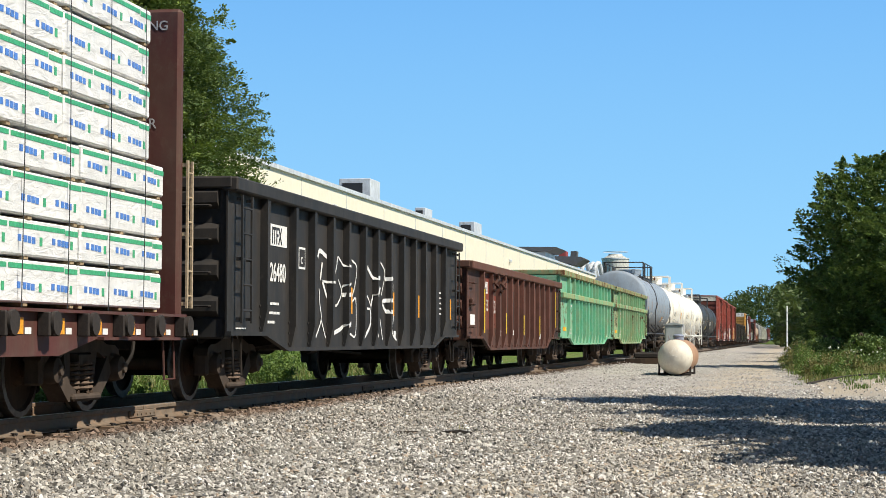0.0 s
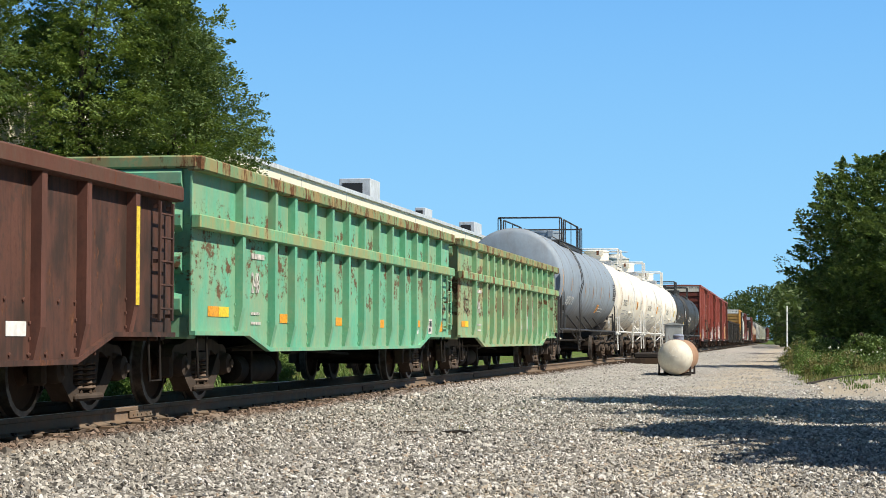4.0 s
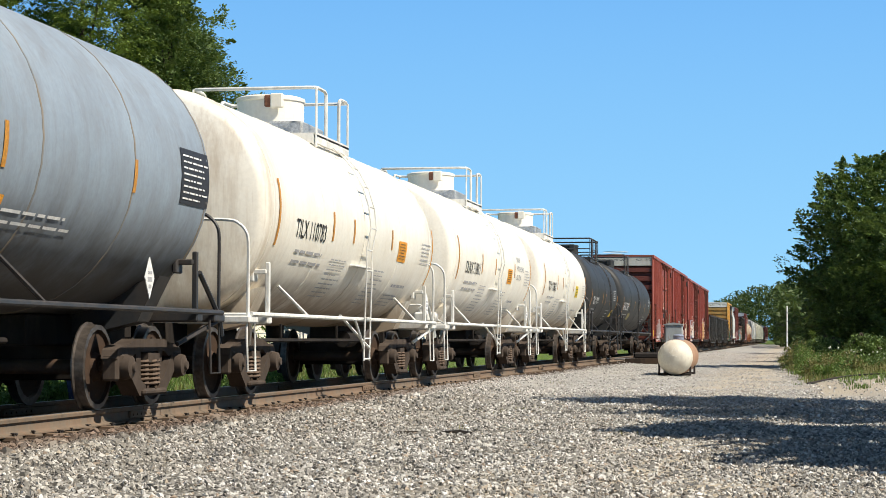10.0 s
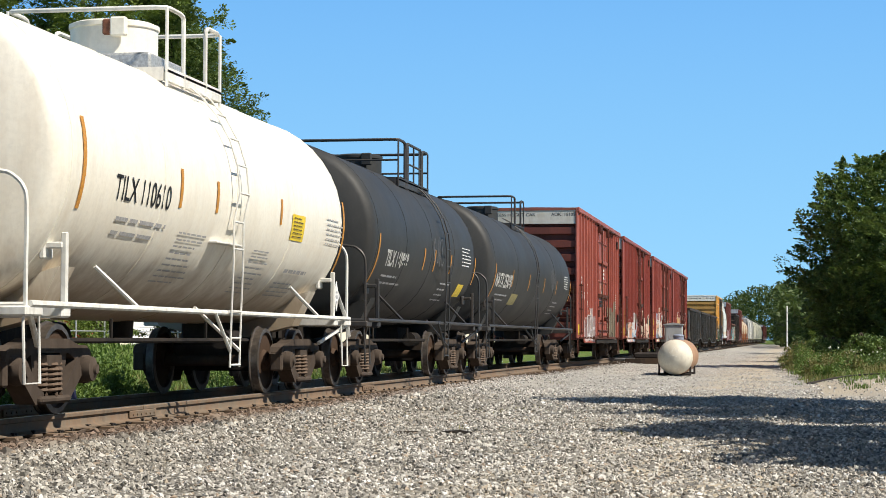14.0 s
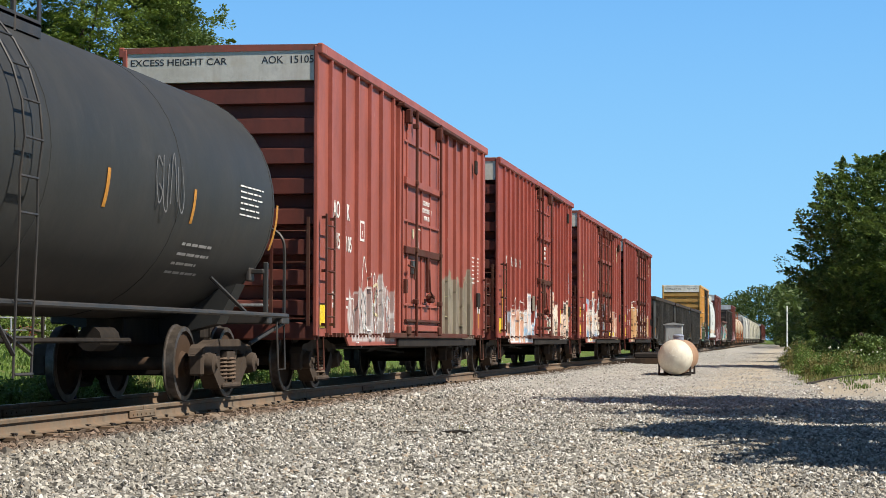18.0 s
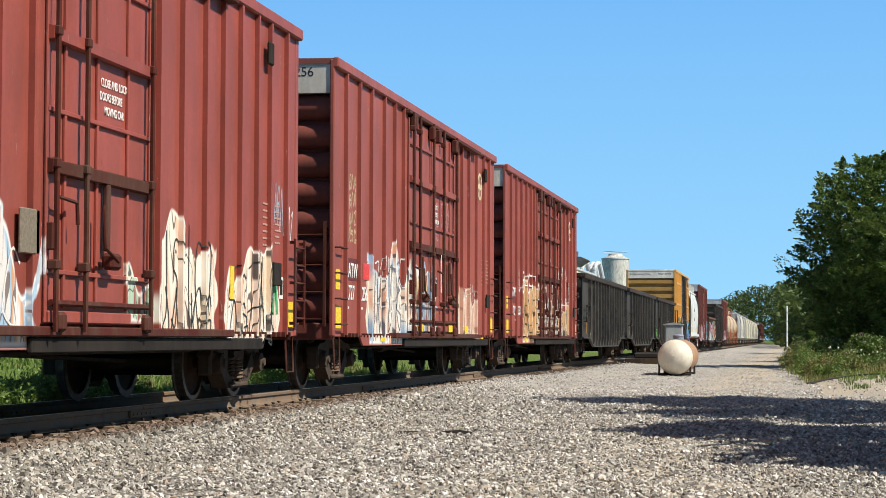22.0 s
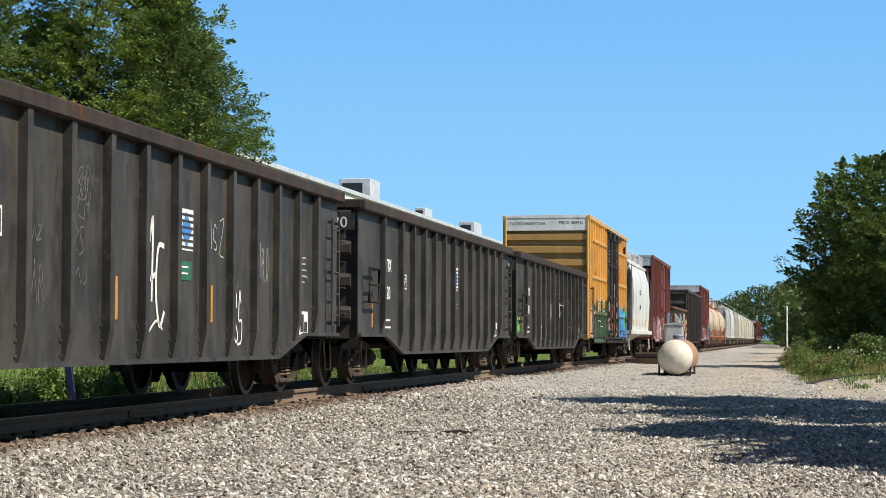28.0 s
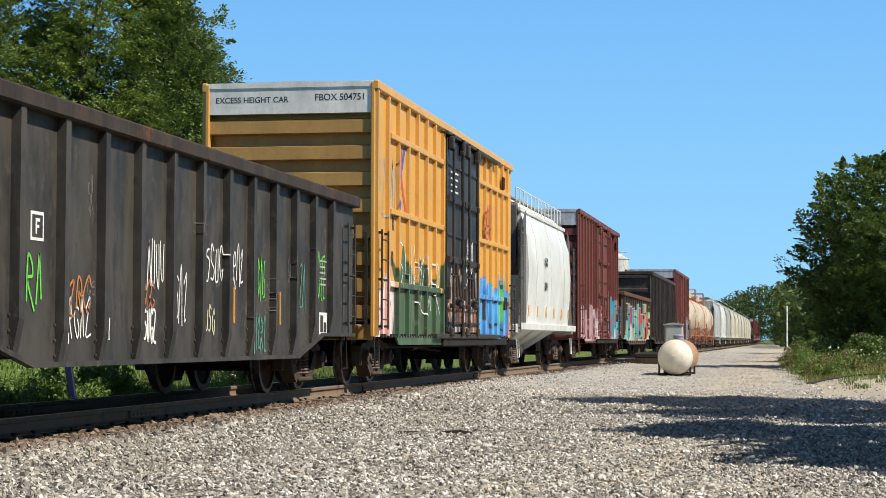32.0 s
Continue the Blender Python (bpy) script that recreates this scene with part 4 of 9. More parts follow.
    for y, d in ((d0, 1), (d1, -1)):
        back = y + d * min(0.62, (d1 - d0) * 0.3)
        hoop([(-xr, back, zt - 0.1), (-xr, back, zg), (-xr, y, zg), (xr, y, zg), (xr, back, zg), (xr, back, zt - 0.1)])
        for e in (-1, 1):
            part("guard_post", Shape().box(e * xr - 0.012, e * xr + 0.012, y - 0.032, y + 0.032, zt - 0.14, zg, 0.004), mw, car)
        if mid_rail:
            hoop([(-xr, y, zt + 0.4), (xr, y, zt + 0.4)], 0.02)
    if side_hoop:
        for e in (-1, 1):
            a, b = d0 + side_hoop[0], d0 + side_hoop[1]
            hoop([(e * xr, a, zt - 0.1), (e * xr, a, zg), (e * xr, b, zg), (e * xr, b, zt - 0.1)])
            for f in (0.12, 0.5, 0.9):
                y = a + (b - a) * f
                part("guard_post", Shape().box(e * xr - 0.012, e * xr + 0.012, y - 0.032, y + 0.032, zt - 0.14, zg, 0.004), mw, car)
            if mid_rail:
                hoop([(e * xr, a, zt + 0.4), (e * xr, b, zt + 0.4)], 0.02)
    if dome_base:
        part("dome_base", Shape().box(-dome_base, dome_base, dome - dome_base, dome + dome_base, top - 0.14, top + 0.10, 0.03), GALV, car, "grey sheet-metal skirt under the dome")
    dm = dome_mat or mat
    dome_ob = part("dome", Shape().turned([(dome_r, top - 0.15), (dome_r, top + dome_h - 0.06), (dome_r + 0.02, top + dome_h - 0.05), (dome_r + 0.02, top + dome_h), (dome_r * 0.9, top + dome_h + 0.03), (0.02, top + dome_h + 0.05)], "z", (0, dome, 0), 24), dm, car)
    part("dome_hinge", Shape().box(0.15, 0.35, dome - dome_r - 0.06, dome - dome_r + 0.04, top + dome_h - 0.2, top + dome_h + 0.03, 0.02), dm, dome_ob)
    # ends: stub sill, platform, handrails, saddle
    for e in (-1, 1):
        Y = lambda a, c: (min(e * a, e * c), max(e * a, e * c))
        part("stub_sill", Shape().box(-0.24, 0.24, *Y(h - 3.0, h + 0.05), 0.68, 1.02, 0.02), UNDER, car)
        part("saddle", Shape().prism([(-1.25, 1.45), (-1.0, 0.95), (-0.3, 0.78), (0.3, 0.78), (1.0, 0.95), (1.25, 1.45), (0.9, 1.35), (0, zc - R + 0.1), (-0.9, 1.35)], "y", *Y(h - 1.70, h - 1.30)), saddle_mat or mat, car)
        part("end_platform", Shape().box(-1.48, 1.48, *Y(h - 0.35, h + 0.05), 0.96, 1.05, 0.015), mw, car)
        for d in (-1, 1):
            part("bolster_beam", Shape().box(*((0.25, 1.48) if d > 0 else (-1.48, -0.25)), *Y(h - 1.02, h - 0.82), 0.95, 1.10, 0.02), mw, car)
            part("corner_rail", Shape().tube([(d * 1.47, e * (h - 0.92), zr), (d * 1.47, e * (h - 0.05), zr)], 0.032, 6), mw, car)
            x = d * 1.43
            part("post_bracket", Shape().box(*((1.22, 1.42) if d > 0 else (-1.42, -1.22)), *Y(h - 1.06, h - 0.92), 1.60, 1.66, 0.01).box(*((1.20, 1.26) if d > 0 else (-1.26, -1.20)), *Y(h - 1.12, h - 0.90), 1.50, 1.68, 0.015), mw, car)
            part("end_post", Shape().box(*((x - 0.03, x + 0.03)), *Y(h - 1.0, h - 0.94), 1.05, 1.75, 0.01), mw, car)
            steps(car, mw, d * 1.42, e * (h - 0.2) - 0.18, 0.36, 0.36, 1.0)
            part("platform_strut", Shape().tube([(d * 1.45, e * (h - 0.1), 0.98), (d * 1.2, e * (h - 0.9), 0.70)], 0.03, 6), mw, car)
            if placards and e > 0:
                yp = h - placards
                pc = part("placard", Shape().prism([(yp - 0.15, 1.40), (yp, 1.18), (yp + 0.15, 1.40), (yp, 1.62)], "x", *((1.44, 1.45) if d > 0 else (-1.45, -1.44))), WHITE_MARK, car)
                part("placard_print", Shape().box(*((1.4505, 1.453) if d > 0 else (-1.453, -1.4505)), yp - 0.06, yp + 0.06, 1.44, 1.47).box(*((1.4505, 1.453) if d > 0 else (-1.453, -1.4505)), yp - 0.07, yp + 0.07, 1.36, 1.41).box(*((1.4505, 1.453) if d > 0 else (-1.453, -1.4505)), yp - 0.04, yp + 0.04, 1.29, 1.33), GREY_MARK, pc)
                part("corner_brace", Shape().tube([(d * 1.42, h - 0.78, 1.52), (d * 1.44, h - 0.05, 1.02), (d * 1.44, h + 0.06, 0.80)], 0.03, 6), mw, car)
        yr = e * (h - 0.05)
        arch = [(1.43, yr, 1.0), (1.43, yr, 1.5), (1.43, yr, 1.95), (1.40, yr, 2.10), (1.31, yr, 2.20), (1.16, yr, 2.25), (0.6, yr, 2.26)]
        part("end_handrail", Shape().tube(smooth_path(arch + [(-px, py, pz) for px, py, pz in reversed(arch)], 3), 0.022, 6), mw, car)
        if brake_gear and e < 0:
            valve = part("brake_valve", Shape().box(0.82, 1.14, -h - 0.02, -h + 0.26, 1.10, 1.30, 0.04).box(0.90, 1.06, -h + 0.05, -h + 0.40, 1.26, 1.42, 0.04), mw, car, "cream-painted brake valve block")
            part("valve_flange", Shape().turned([(0.02, 1.12), (0.10, 1.12), (0.10, 1.24), (0.07, 1.28), (0.02, 1.28)], "x", (0, -h + 0.12, 1.20), 14), mw, valve)
            part("air_pipe", Shape().tube(smooth_path([(1.0, -h + 0.1, 1.38), (0.9, -h - 0.05, 1.44), (0.4, -h - 0.02, 1.36), (0.1, -h - 0.02, 1.1)], 4), 0.018, 6), mw, valve)
            part("air_pipe", Shape().tube(smooth_path([(1.1, -h + 0.2, 1.16), (1.25, -h + 0.35, 1.14), (1.3, -h + 0.7, 1.08)], 4), 0.016, 6), mw, valve)
            part("end_reservoir", Shape().turned([(0.02, -0.46), (0.12, -0.43), (0.19, -0.34), (0.21, -0.22), (0.21, 0.22), (0.19, 0.34), (0.12, 0.43), (0.02, 0.46)], "x", (0.1, -h + 0.10, 1.27), 18), mw, car)
        coupler(car, e * (h - 0.02), e)
        truck(car, e * (h - 1.5), steady)
    # belly pipes and valve
    s = Shape()
    s.tube([(0.75, -h * 0.62, 0.74), (0.75, h * 0.5, 0.74)], 0.03, 6)
    s.tube([(0.75, -h * 0.35, 0.74), (0.75, -h * 0.35, 0.98)], 0.02, 6).tube([(0.75, h * 0.2, 0.74), (0.75, h * 0.2, 0.98)], 0.02, 6)
    s.turned([(0.14, 0.72), (0.16, 1.05)], "z", (0, 0.2, 0), 12)
    part("brake_pipe", s, UNDER, car)
    part("air_reservoir", Shape().turned([(0.05, -0.5), (0.18, -0.45), (0.18, 0.45), (0.05, 0.5)], "y", (-0.6, -0.8, 0.78), 12), UNDER, car)
    part("brake_cylinder", Shape().turned([(0.14, -0.3), (0.14, 0.3)], "y", (0.55, h * 0.45, 0.76), 12), UNDER, car)
    return car, L, tank


def hopper_car(name, label, near, far, H, mat, rnd, steady=False, group="", endmat=None, bays=3):
    """Covered hopper with bowed sides, sloped ends, outlet bays and a roof walk."""
    car, L = new_car(name, label, "hopper car", near, far, group)
    h = L / 2
    b = h - 0.9
    em = endmat or mat
    sec = [(1.46, 1.15), (1.52, 1.9), (1.55, 2.6), (1.50, 3.4), (1.30, H - 0.35), (1.02, H - 0.06), (0.5, H), (-0.5, H), (-1.02, H - 0.06), (-1.30, H - 0.35), (-1.50, 3.4), (-1.55, 2.6), (-1.52, 1.9), (-1.46, 1.15)]
    body = part("hopper_body", Shape().prism(sec, "y", -b + 0.6, b - 0.6), mat, car)
    for e in (-1, 1):
        Y = lambda a, c: (min(e * a, e * c), max(e * a, e * c))
        # bowed side carried past the slope sheet
        part("slope_sheet", Shape().prism([(e * (b - 0.6), H - 0.15), (e * (b - 0.3), H - 0.25), (e * (b - 0.3), 2.7), (e * (b - 1.9), 1.2), (e * (b - 2.4), 1.2)], "x", -1.25, 1.25), em, car)
        for d in (-1, 1):
            part("side_sheet", Shape().prism([(e * (b - 0.61), 1.18), (e * (h - 0.2), 1.18), (e * (h - 0.5), 1.6), (e * (b - 0.1), H - 0.7), (e * (b - 0.61), H - 0.4)], "x", *((1.44, 1.47) if d > 0 else (-1.47, -1.44))), em, car)
            part("end_post", Shape().box(*((1.0, 1.1) if d > 0 else (-1.1, -1.0)), *Y(h - 0.3, h - 0.2), 1.1, H - 0.6, 0.01), em, car)
            ya = e * h - (0.55 if e > 0 else -0.1)
            ladder(car, em, 1.46 if d > 0 else -1.53, ya, ya + 0.42, 1.0, 3.6, (0 if steady else 8) if d > 0 else 0)
            steps(car, mat, d * 1.42, ya)
        part("end_frame", Shape().box(-1.45, 1.45, *Y(h - 0.4, h), 0.92, 1.15, 0.02), mat, car)
        part("stub_sill", Shape().box(-0.24, 0.24, *Y(h - 3.2, h), 0.68, 1.0, 0.02), UNDER, car)
        coupler(car, e * (h - 0.02), e)
        truck(car, e * (h - 1.75), steady)
    for d in (-1, 1):
        part("side_sill", Shape().box(*((1.45, 1.56) if d > 0 else (-1.56, -1.45)), -h + 0.1, h - 0.1, 1.0, 1.18, 0.015), mat, car)
        part("top_sill", Shape().box(*((1.28, 1.36) if d > 0 else (-1.36, -1.28)), -b + 0.4, b - 0.4, H - 0.4, H - 0.3, 0.01), mat, car)
        for i in range(3):
            y = -b + 2.2 + (2 * b - 4.4) * i / 2
            part("side_seam", Shape().prism([(d * 1.475, 1.2), (d * 1.535, 1.9), (d * 1.565, 2.6), (d * 1.515, 3.4), (d * 1.315, H - 0.36), (d * 1.3, H - 0.4), (d * 1.49, 3.4), (d * 1.54, 2.6), (d * 1.5, 1.9), (d * 1.45, 1.2)], "y", y - 0.015, y + 0.015), mat, body)
    for i in range(bays):
        y = (i - (bays - 1) / 2) * (2 * b - 3.2) / bays
        w = (2 * b - 3.4) / bays / 2
        part("outlet_bay", Shape().add([(-1.42, y - w, 1.16), (1.42, y - w, 1.16), (1.42, y + w, 1.16), (-1.42, y + w, 1.16), (-0.35, y - 0.35, 0.42), (0.35, y - 0.35, 0.42), (0.35, y + 0.35, 0.42), (-0.35, y + 0.35, 0.42)], [(0, 1, 2, 3), (7, 6, 5, 4), (0, 4, 5, 1), (1, 5, 6, 2), (2, 6, 7, 3), (3, 7, 4, 0)]), mat, car)
        part("outlet_gate", Shape().box(-0.5, 0.5, y - 0.4, y + 0.4, 0.34, 0.44, 0.02).tube([(-0.9, y, 0.4), (0.9, y, 0.4)], 0.03, 6), UNDER, car)
    walk_s = Shape()
    for x in (-0.75, 0.75):
        walk_s.box(x - 0.22, x + 0.22, -b + 0.3, b - 0.3, H + 0.05, H + 0.08)
    part("roof_walk", walk_s, GALV, car)
    for d in (-1, 1):
        rl = part("roof_rail", Shape().tube([(d * 1.22, -b + 0.5, H + 0.22), (d * 1.22, b - 0.5, H + 0.22)], 0.02, 6), mat, car)
        for i in range(0 if steady else 14):
            y = -b + 0.5 + (2 * b - 1.0) * i / 13
            part("rail_post", Shape().tube([(d * 1.22, y, H - 0.25), (d * 1.22, y, H + 0.22)], 0.016, 5), mat, rl)
    for i in range(4):
        y = -b + 1.4 + (2 * b - 2.8) * i / 3
        part("hatch", Shape().box(-0.35, 0.35, y - 0.9, y + 0.9, H - 0.02, H + 0.1, 0.03), mat, body)
    return car, L


def centerbeam(near, far, rnd):
    """Bulkhead flat car with a centre beam, stacked with wrapped boards."""
    maroon = paint("maroon_flatcar", (0.085, 0.028, 0.024), 0.6, rust=0.12, seed=3)
    car, L = new_car("centerbeam_flatcar", "maroon bulkhead flatcar loaded with white-wrapped board packs", "flatcar", near, far)
    h = L / 2
    for d in (-1, 1):
        part("side_sill", Shape().prism([(-h, 0.76), (-h + 2.6, 0.76), (-h + 3.6, 0.60), (h - 3.6, 0.60), (h - 2.6, 0.76), (h, 0.76), (h, 1.02), (-h, 1.02)], "x", *((1.36, 1.40) if d > 0 else (-1.40, -1.36))), maroon, car)
        part("sill_flange", Shape().box(*((1.30, 1.47) if d > 0 else (-1.47, -1.30)), -h, h, 1.0, 1.03).box(*((1.36, 1.47) if d > 0 else (-1.47, -1.36)), h - 2.6, h, 0.745, 0.775), maroon, car)
        y = -h + 0.7
        while y < h:
            w = Shape().turned([(0.10, -0.03), (0.10, 0.0), (0.05, 0.02), (0.05, 0.10), (0.11, 0.11), (0.11, 0.15)], "x", ((1.40 if d > 0 else -1.55), y, 0.90), 12)
            w.box(*((1.40, 1.52) if d > 0 else (-1.52, -1.40)), y - 0.13, y - 0.08, 0.78, 1.0, 0.01).box(*((1.40, 1.52) if d > 0 else (-1.52, -1.40)), y + 0.08, y + 0.13, 0.78, 1.0, 0.01)
            part("strap_winch", w, IRON_DARK, car, "dark iron strap winch")
            if d > 0 and y > h - 6:
                part("reflector", Shape().box(1.402, 1.408, y + 0.22, y + 0.52, 0.80, 0.95), ORANGE, car, "orange reflective panel")
                part("stencil_block", Shape().box(1.402, 1.408, y + 0.56, y + 0.70, 0.80, 0.86), WHITE_MARK, car)
            y += 0.98
    part("deck", Shape().box(-1.36, 1.36, -h, h, 0.93, 1.0), maroon, car)
    part("center_beam", Shape().box(-0.12, 0.12, -h, h, 4.25, 4.42, 0.02).box(-0.06, 0.06, -h, h, 1.0, 4.30), maroon, car)
    for e in (-1, 1):
        y = e * (h - 0.14)
        bk = part("bulkhead", Shape().box(-1.42, 1.42, min(y, y + e * 0.14), max(y, y + e * 0.14), 0.9, 4.44, 0.04), maroon, car)
        for x in (-1.3, -0.65, 0, 0.65, 1.3):
            part("bulkhead_post", Shape().box(x - 0.05, x + 0.05, min(y + e * 0.14, y + e * 0.22), max(y + e * 0.14, y + e * 0.22), 1.0, 4.3, 0.02), maroon, bk)
        ladder(car, plain("tan_steel", (0.42, 0.33, 0.22), 0.6), 1.40, y + e * 0.16 - 0.02, y + e * 0.30, 1.1, 2.75, 6)
        coupler(car, e * (h - 0.05), e)
        truck(car, e * (h - 2.2))
        steps(car, maroon, 1.36, e * (h - 0.3) - 0.2)
    letter_end(car, "LOADING", 0.15, GREY_MARK, 0.60, h - 0.145, 4.20)
    letter_end(car, "R", 0.16, GREY_MARK, 1.05, h - 0.145, 3.1)
    underframe(car, L, UNDER)
    # the load: wrapped bundles with green bands, blue print and wooden spacers
    k = Nodes("board_wrap")
    crease = k.noise(3.5, 6, 0.7, stretch=(1, 1, 2.5), dist=0.8)
    wrap = k.finish(k.mix(k.step(crease, 0.35, 0.7), (0.74, 0.75, 0.74), (0.90, 0.90, 0.88)), 0.35, 0, crease, 0.8, 0.04)
    green = plain("green_print", (0.06, 0.40, 0.18), 0.4)
    blue = plain("blue_print", (0.08, 0.22, 0.62), 0.4)
    wood = plain("spacer_wood", (0.36, 0.27, 0.16), 0.8)
    strap = plain("strap_cable", (0.05, 0.05, 0.05), 0.5, 0.3)
    bl = 2.44
    floors = (1.08, 1.50, 1.86, 2.30, 2.66, 3.10, 3.46, 3.90, 4.28)
    for layer, z in enumerate(floors[:-1]):
        bh = floors[layer + 1] - z - 0.032
        end = h - 0.55 if layer < 4 else h - 1.05
        for i in range(3):
            y1 = end - i * (bl + 0.03) + rnd.uniform(-0.02, 0.02)
            y0 = y1 - bl
            x1 = 1.37 + rnd.uniform(-0.02, 0.015)
            b = solo_bundle(car, wrap, 0.10, x1, y0, y1, z, z + bh - rnd.uniform(0, 0.02))
            s = Shape()
            s.box(x1, x1 + 0.004, y0 + 0.02, y0 + bl * 0.30, z + bh - 0.085, z + bh - 0.04).box(x1, x1 + 0.004, y0 + bl * 0.32, y1 - 0.35, z + bh - 0.085, z + bh - 0.04).box(x1, x1 + 0.004, y1 - 0.33, y1 - 0.01, z + bh - 0.10, z + bh - 0.05)
            for f in (0.27, 0.62, 0.93):
                s.box(x1, x1 + 0.004, y0 + bl * f - 0.03, y0 + bl * f + 0.03, z + 0.10, z + 0.18)
            part("green_band", s, green, b)["kind"] = "stuff"
            s = Shape()
            for f in (0.06, 0.40, 0.73):
                for q in range(4):
                    a = y0 + bl * f + q * 0.095 + (0.04 if q > 0 else 0)
                    s.box(x1, x1 + 0.004, a, a + 0.075, z + 0.125 - q * 0.004, z + 0.185 - q * 0.004)
            part("printed_mark", s, blue, b)["kind"] = "stuff"
            for f in (0.04, 0.5, 0.96):
                part("spacer", Shape().box(0.15, x1 - 0.02, y0 + bl * f - 0.045, y0 + bl * f + 0.045, z - 0.031, z - 0.001), wood, b)
    for yy in (h - 1.25, h - 2.3, h - 3.4, h - 4.5, h - 5.6):
        part("strap", Shape().tube([(1.40, yy, 1.02), (1.405, yy + 0.02, 2.5), (1.40, yy, 4.26), (0.1, yy, 4.40)], 0.005, 5), strap, car)
    return car


def solo_bundle(car, wrap, x0, x1, y0, y1, z0, z1):
    return part("board_pack", Shape().box(x0, x1, y0, y1, z0, z1, 0.015), wrap, car, "white plastic-wrapped board pack with green band and blue print")


# ---- ground ----
def ground_height(x, y):
    """Ballast bed under the track, a level gravel yard on one side, a shallow ditch on the other."""
    z = np.where(np.abs(x) < 1.45, -0.215, -0.30)
    a = np.clip((x - 1.45) / 2.0, 0, 1)
    z = np.where(x >= 1.45, -0.215 - 0.095 * a * a * (3 - 2 * a), z)
    b = np.clip((-x - 1.45) / 2.2, 0, 1)
    z = np.where(x <= -1.45, -0.215 - 0.26 * b * b * (3 - 2 * b), z)
    c = np.clip((-x - 5) / 10, 0, 1)
    z = z + np.where(x < 0, 0.88 * c * c * (3 - 2 * c), 0)
    m = np.clip((x - 8.3) / 1.8, 0, 1) * np.clip((y - 37) / 6, 0, 1) * np.clip((400 - y) / 40, 0, 1)
    z = z + 0.22 * m
    w = np.clip((np.abs(x) - 1.5) / 1.5, 0, 1)
    z = z + w * (0.02 * np.sin(x * 1.7 + y * 0.31) * np.sin(y * 0.23 - x * 0.4) + 0.012 * np.sin(x * 3.1 - y * 1.1))
    return z


def build_ground():
    xs = np.concatenate([[-1500, -600, -250, -120, -70, -45], np.arange(-32, -4, 1.5), np.arange(-4, 12.01, 0.25), np.arange(13, 30, 1.5), [45, 80, 160, 400, 1500]])
    ys = np.concatenate([[-1500, -300, -80, -25], np.arange(-8, 80, 0.6), np.arange(80, 200, 4), np.arange(200, 560, 20), [650, 900, 1500, 3000]])
    gx, gy = np.meshgrid(xs, ys)
    gz = ground_height(gx, gy)
    near = (np.abs(gy) < 100) & (gx > 1.6) & (gx < 12)
    gz = gz + np.where(near, np.random.RandomState(3).normal(0, 0.008, gz.shape), 0)
    n, m = gx.shape
    vs = np.stack([gx.ravel(), gy.ravel(), gz.ravel()], 1).tolist()
    fs = [(j * m + i, j * m + i + 1, (j + 1) * m + i + 1, (j + 1) * m + i) for j in range(n - 1) for i in range(m - 1)]
    me = bpy.data.meshes.new("ground")
    me.from_pydata(vs, [], fs)
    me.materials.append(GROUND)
    me.shade_smooth()
    return tagged(new("ground", me), "grey crushed-stone yard beside grassy verges", "ground", kind="structure")


def scatter(verts, faces, place, turn, size):
    """Many copies of one small form as a single mesh's arrays."""
    n, k = len(place), len(verts)
    v = (verts[None] * size[:, None, :])
    v = np.einsum("nij,nkj->nki", turn, v) + place[:, None, :]
    f = (faces[None] + (np.arange(n) * k)[:, None, None]).reshape(-1, faces.shape[1])
    return v.reshape(-1, 3), f


def array_mesh(name, v, f, mat, smooth=False):
    me = bpy.data.meshes.new(name)
    me.vertices.add(len(v))
    me.vertices.foreach_set("co", np.ascontiguousarray(v, dtype=np.float32).ravel())
    k = f.shape[1]
    me.loops.add(f.size)
    me.loops.foreach_set("vertex_index", np.ascontiguousarray(f, dtype=np.int32).ravel())
    me.polygons.add(len(f))
    me.polygons.foreach_set("loop_start", np.arange(0, f.size, k, dtype=np.int32))
    me.materials.append(mat)
    me.update(calc_edges=True)
    me.validate()
    if not smooth:
        me.shade_flat()
    return me


def turns(rs, n):
    """n random rotation matrices."""
    q = rs.normal(size=(n, 4))
    q /= np.linalg.norm(q, axis=1)[:, None]
    w, x, y, z = q.T
    return np.stack([np.stack([1 - 2 * (y * y + z * z), 2 * (x * y - z * w), 2 * (x * z + y * w)], 1), np.stack([2 * (x * y + z * w), 1 - 2 * (x * x + z * z), 2 * (y * z - x * w)], 1), np.stack([2 * (x * z - y * w), 2 * (y * z + x * w), 1 - 2 * (x * x + y * y)], 1)], 1)


OCTA = np.array([(1, 0, 0), (-1, 0, 0), (0, 1, 0), (0, -1, 0), (0, 0, 1), (0, 0, -1)], float)
OCTA_F = np.array([(0, 2, 4), (2, 1, 4), (1, 3, 4), (3, 0, 4), (2, 0, 5), (1, 2, 5), (3, 1, 5), (0, 3, 5)])
SHARD = np.array([(1, 0.15, 0.1), (-0.9, -0.2, 0.0), (0.25, 0.95, -0.1), (-0.1, -0.9, 0.2), (0.3, 0.1, 0.85), (-0.45, 0.55, 0.6), (-0.1, 0.0, -0.8)], float)
SHARD_F = np.array([(0, 2, 4), (2, 5, 4), (5, 1, 3), (5, 3, 4), (3, 0, 4), (2, 0, 6), (2, 6, 5), (5, 6, 1), (1, 6, 3), (3, 6, 0)])


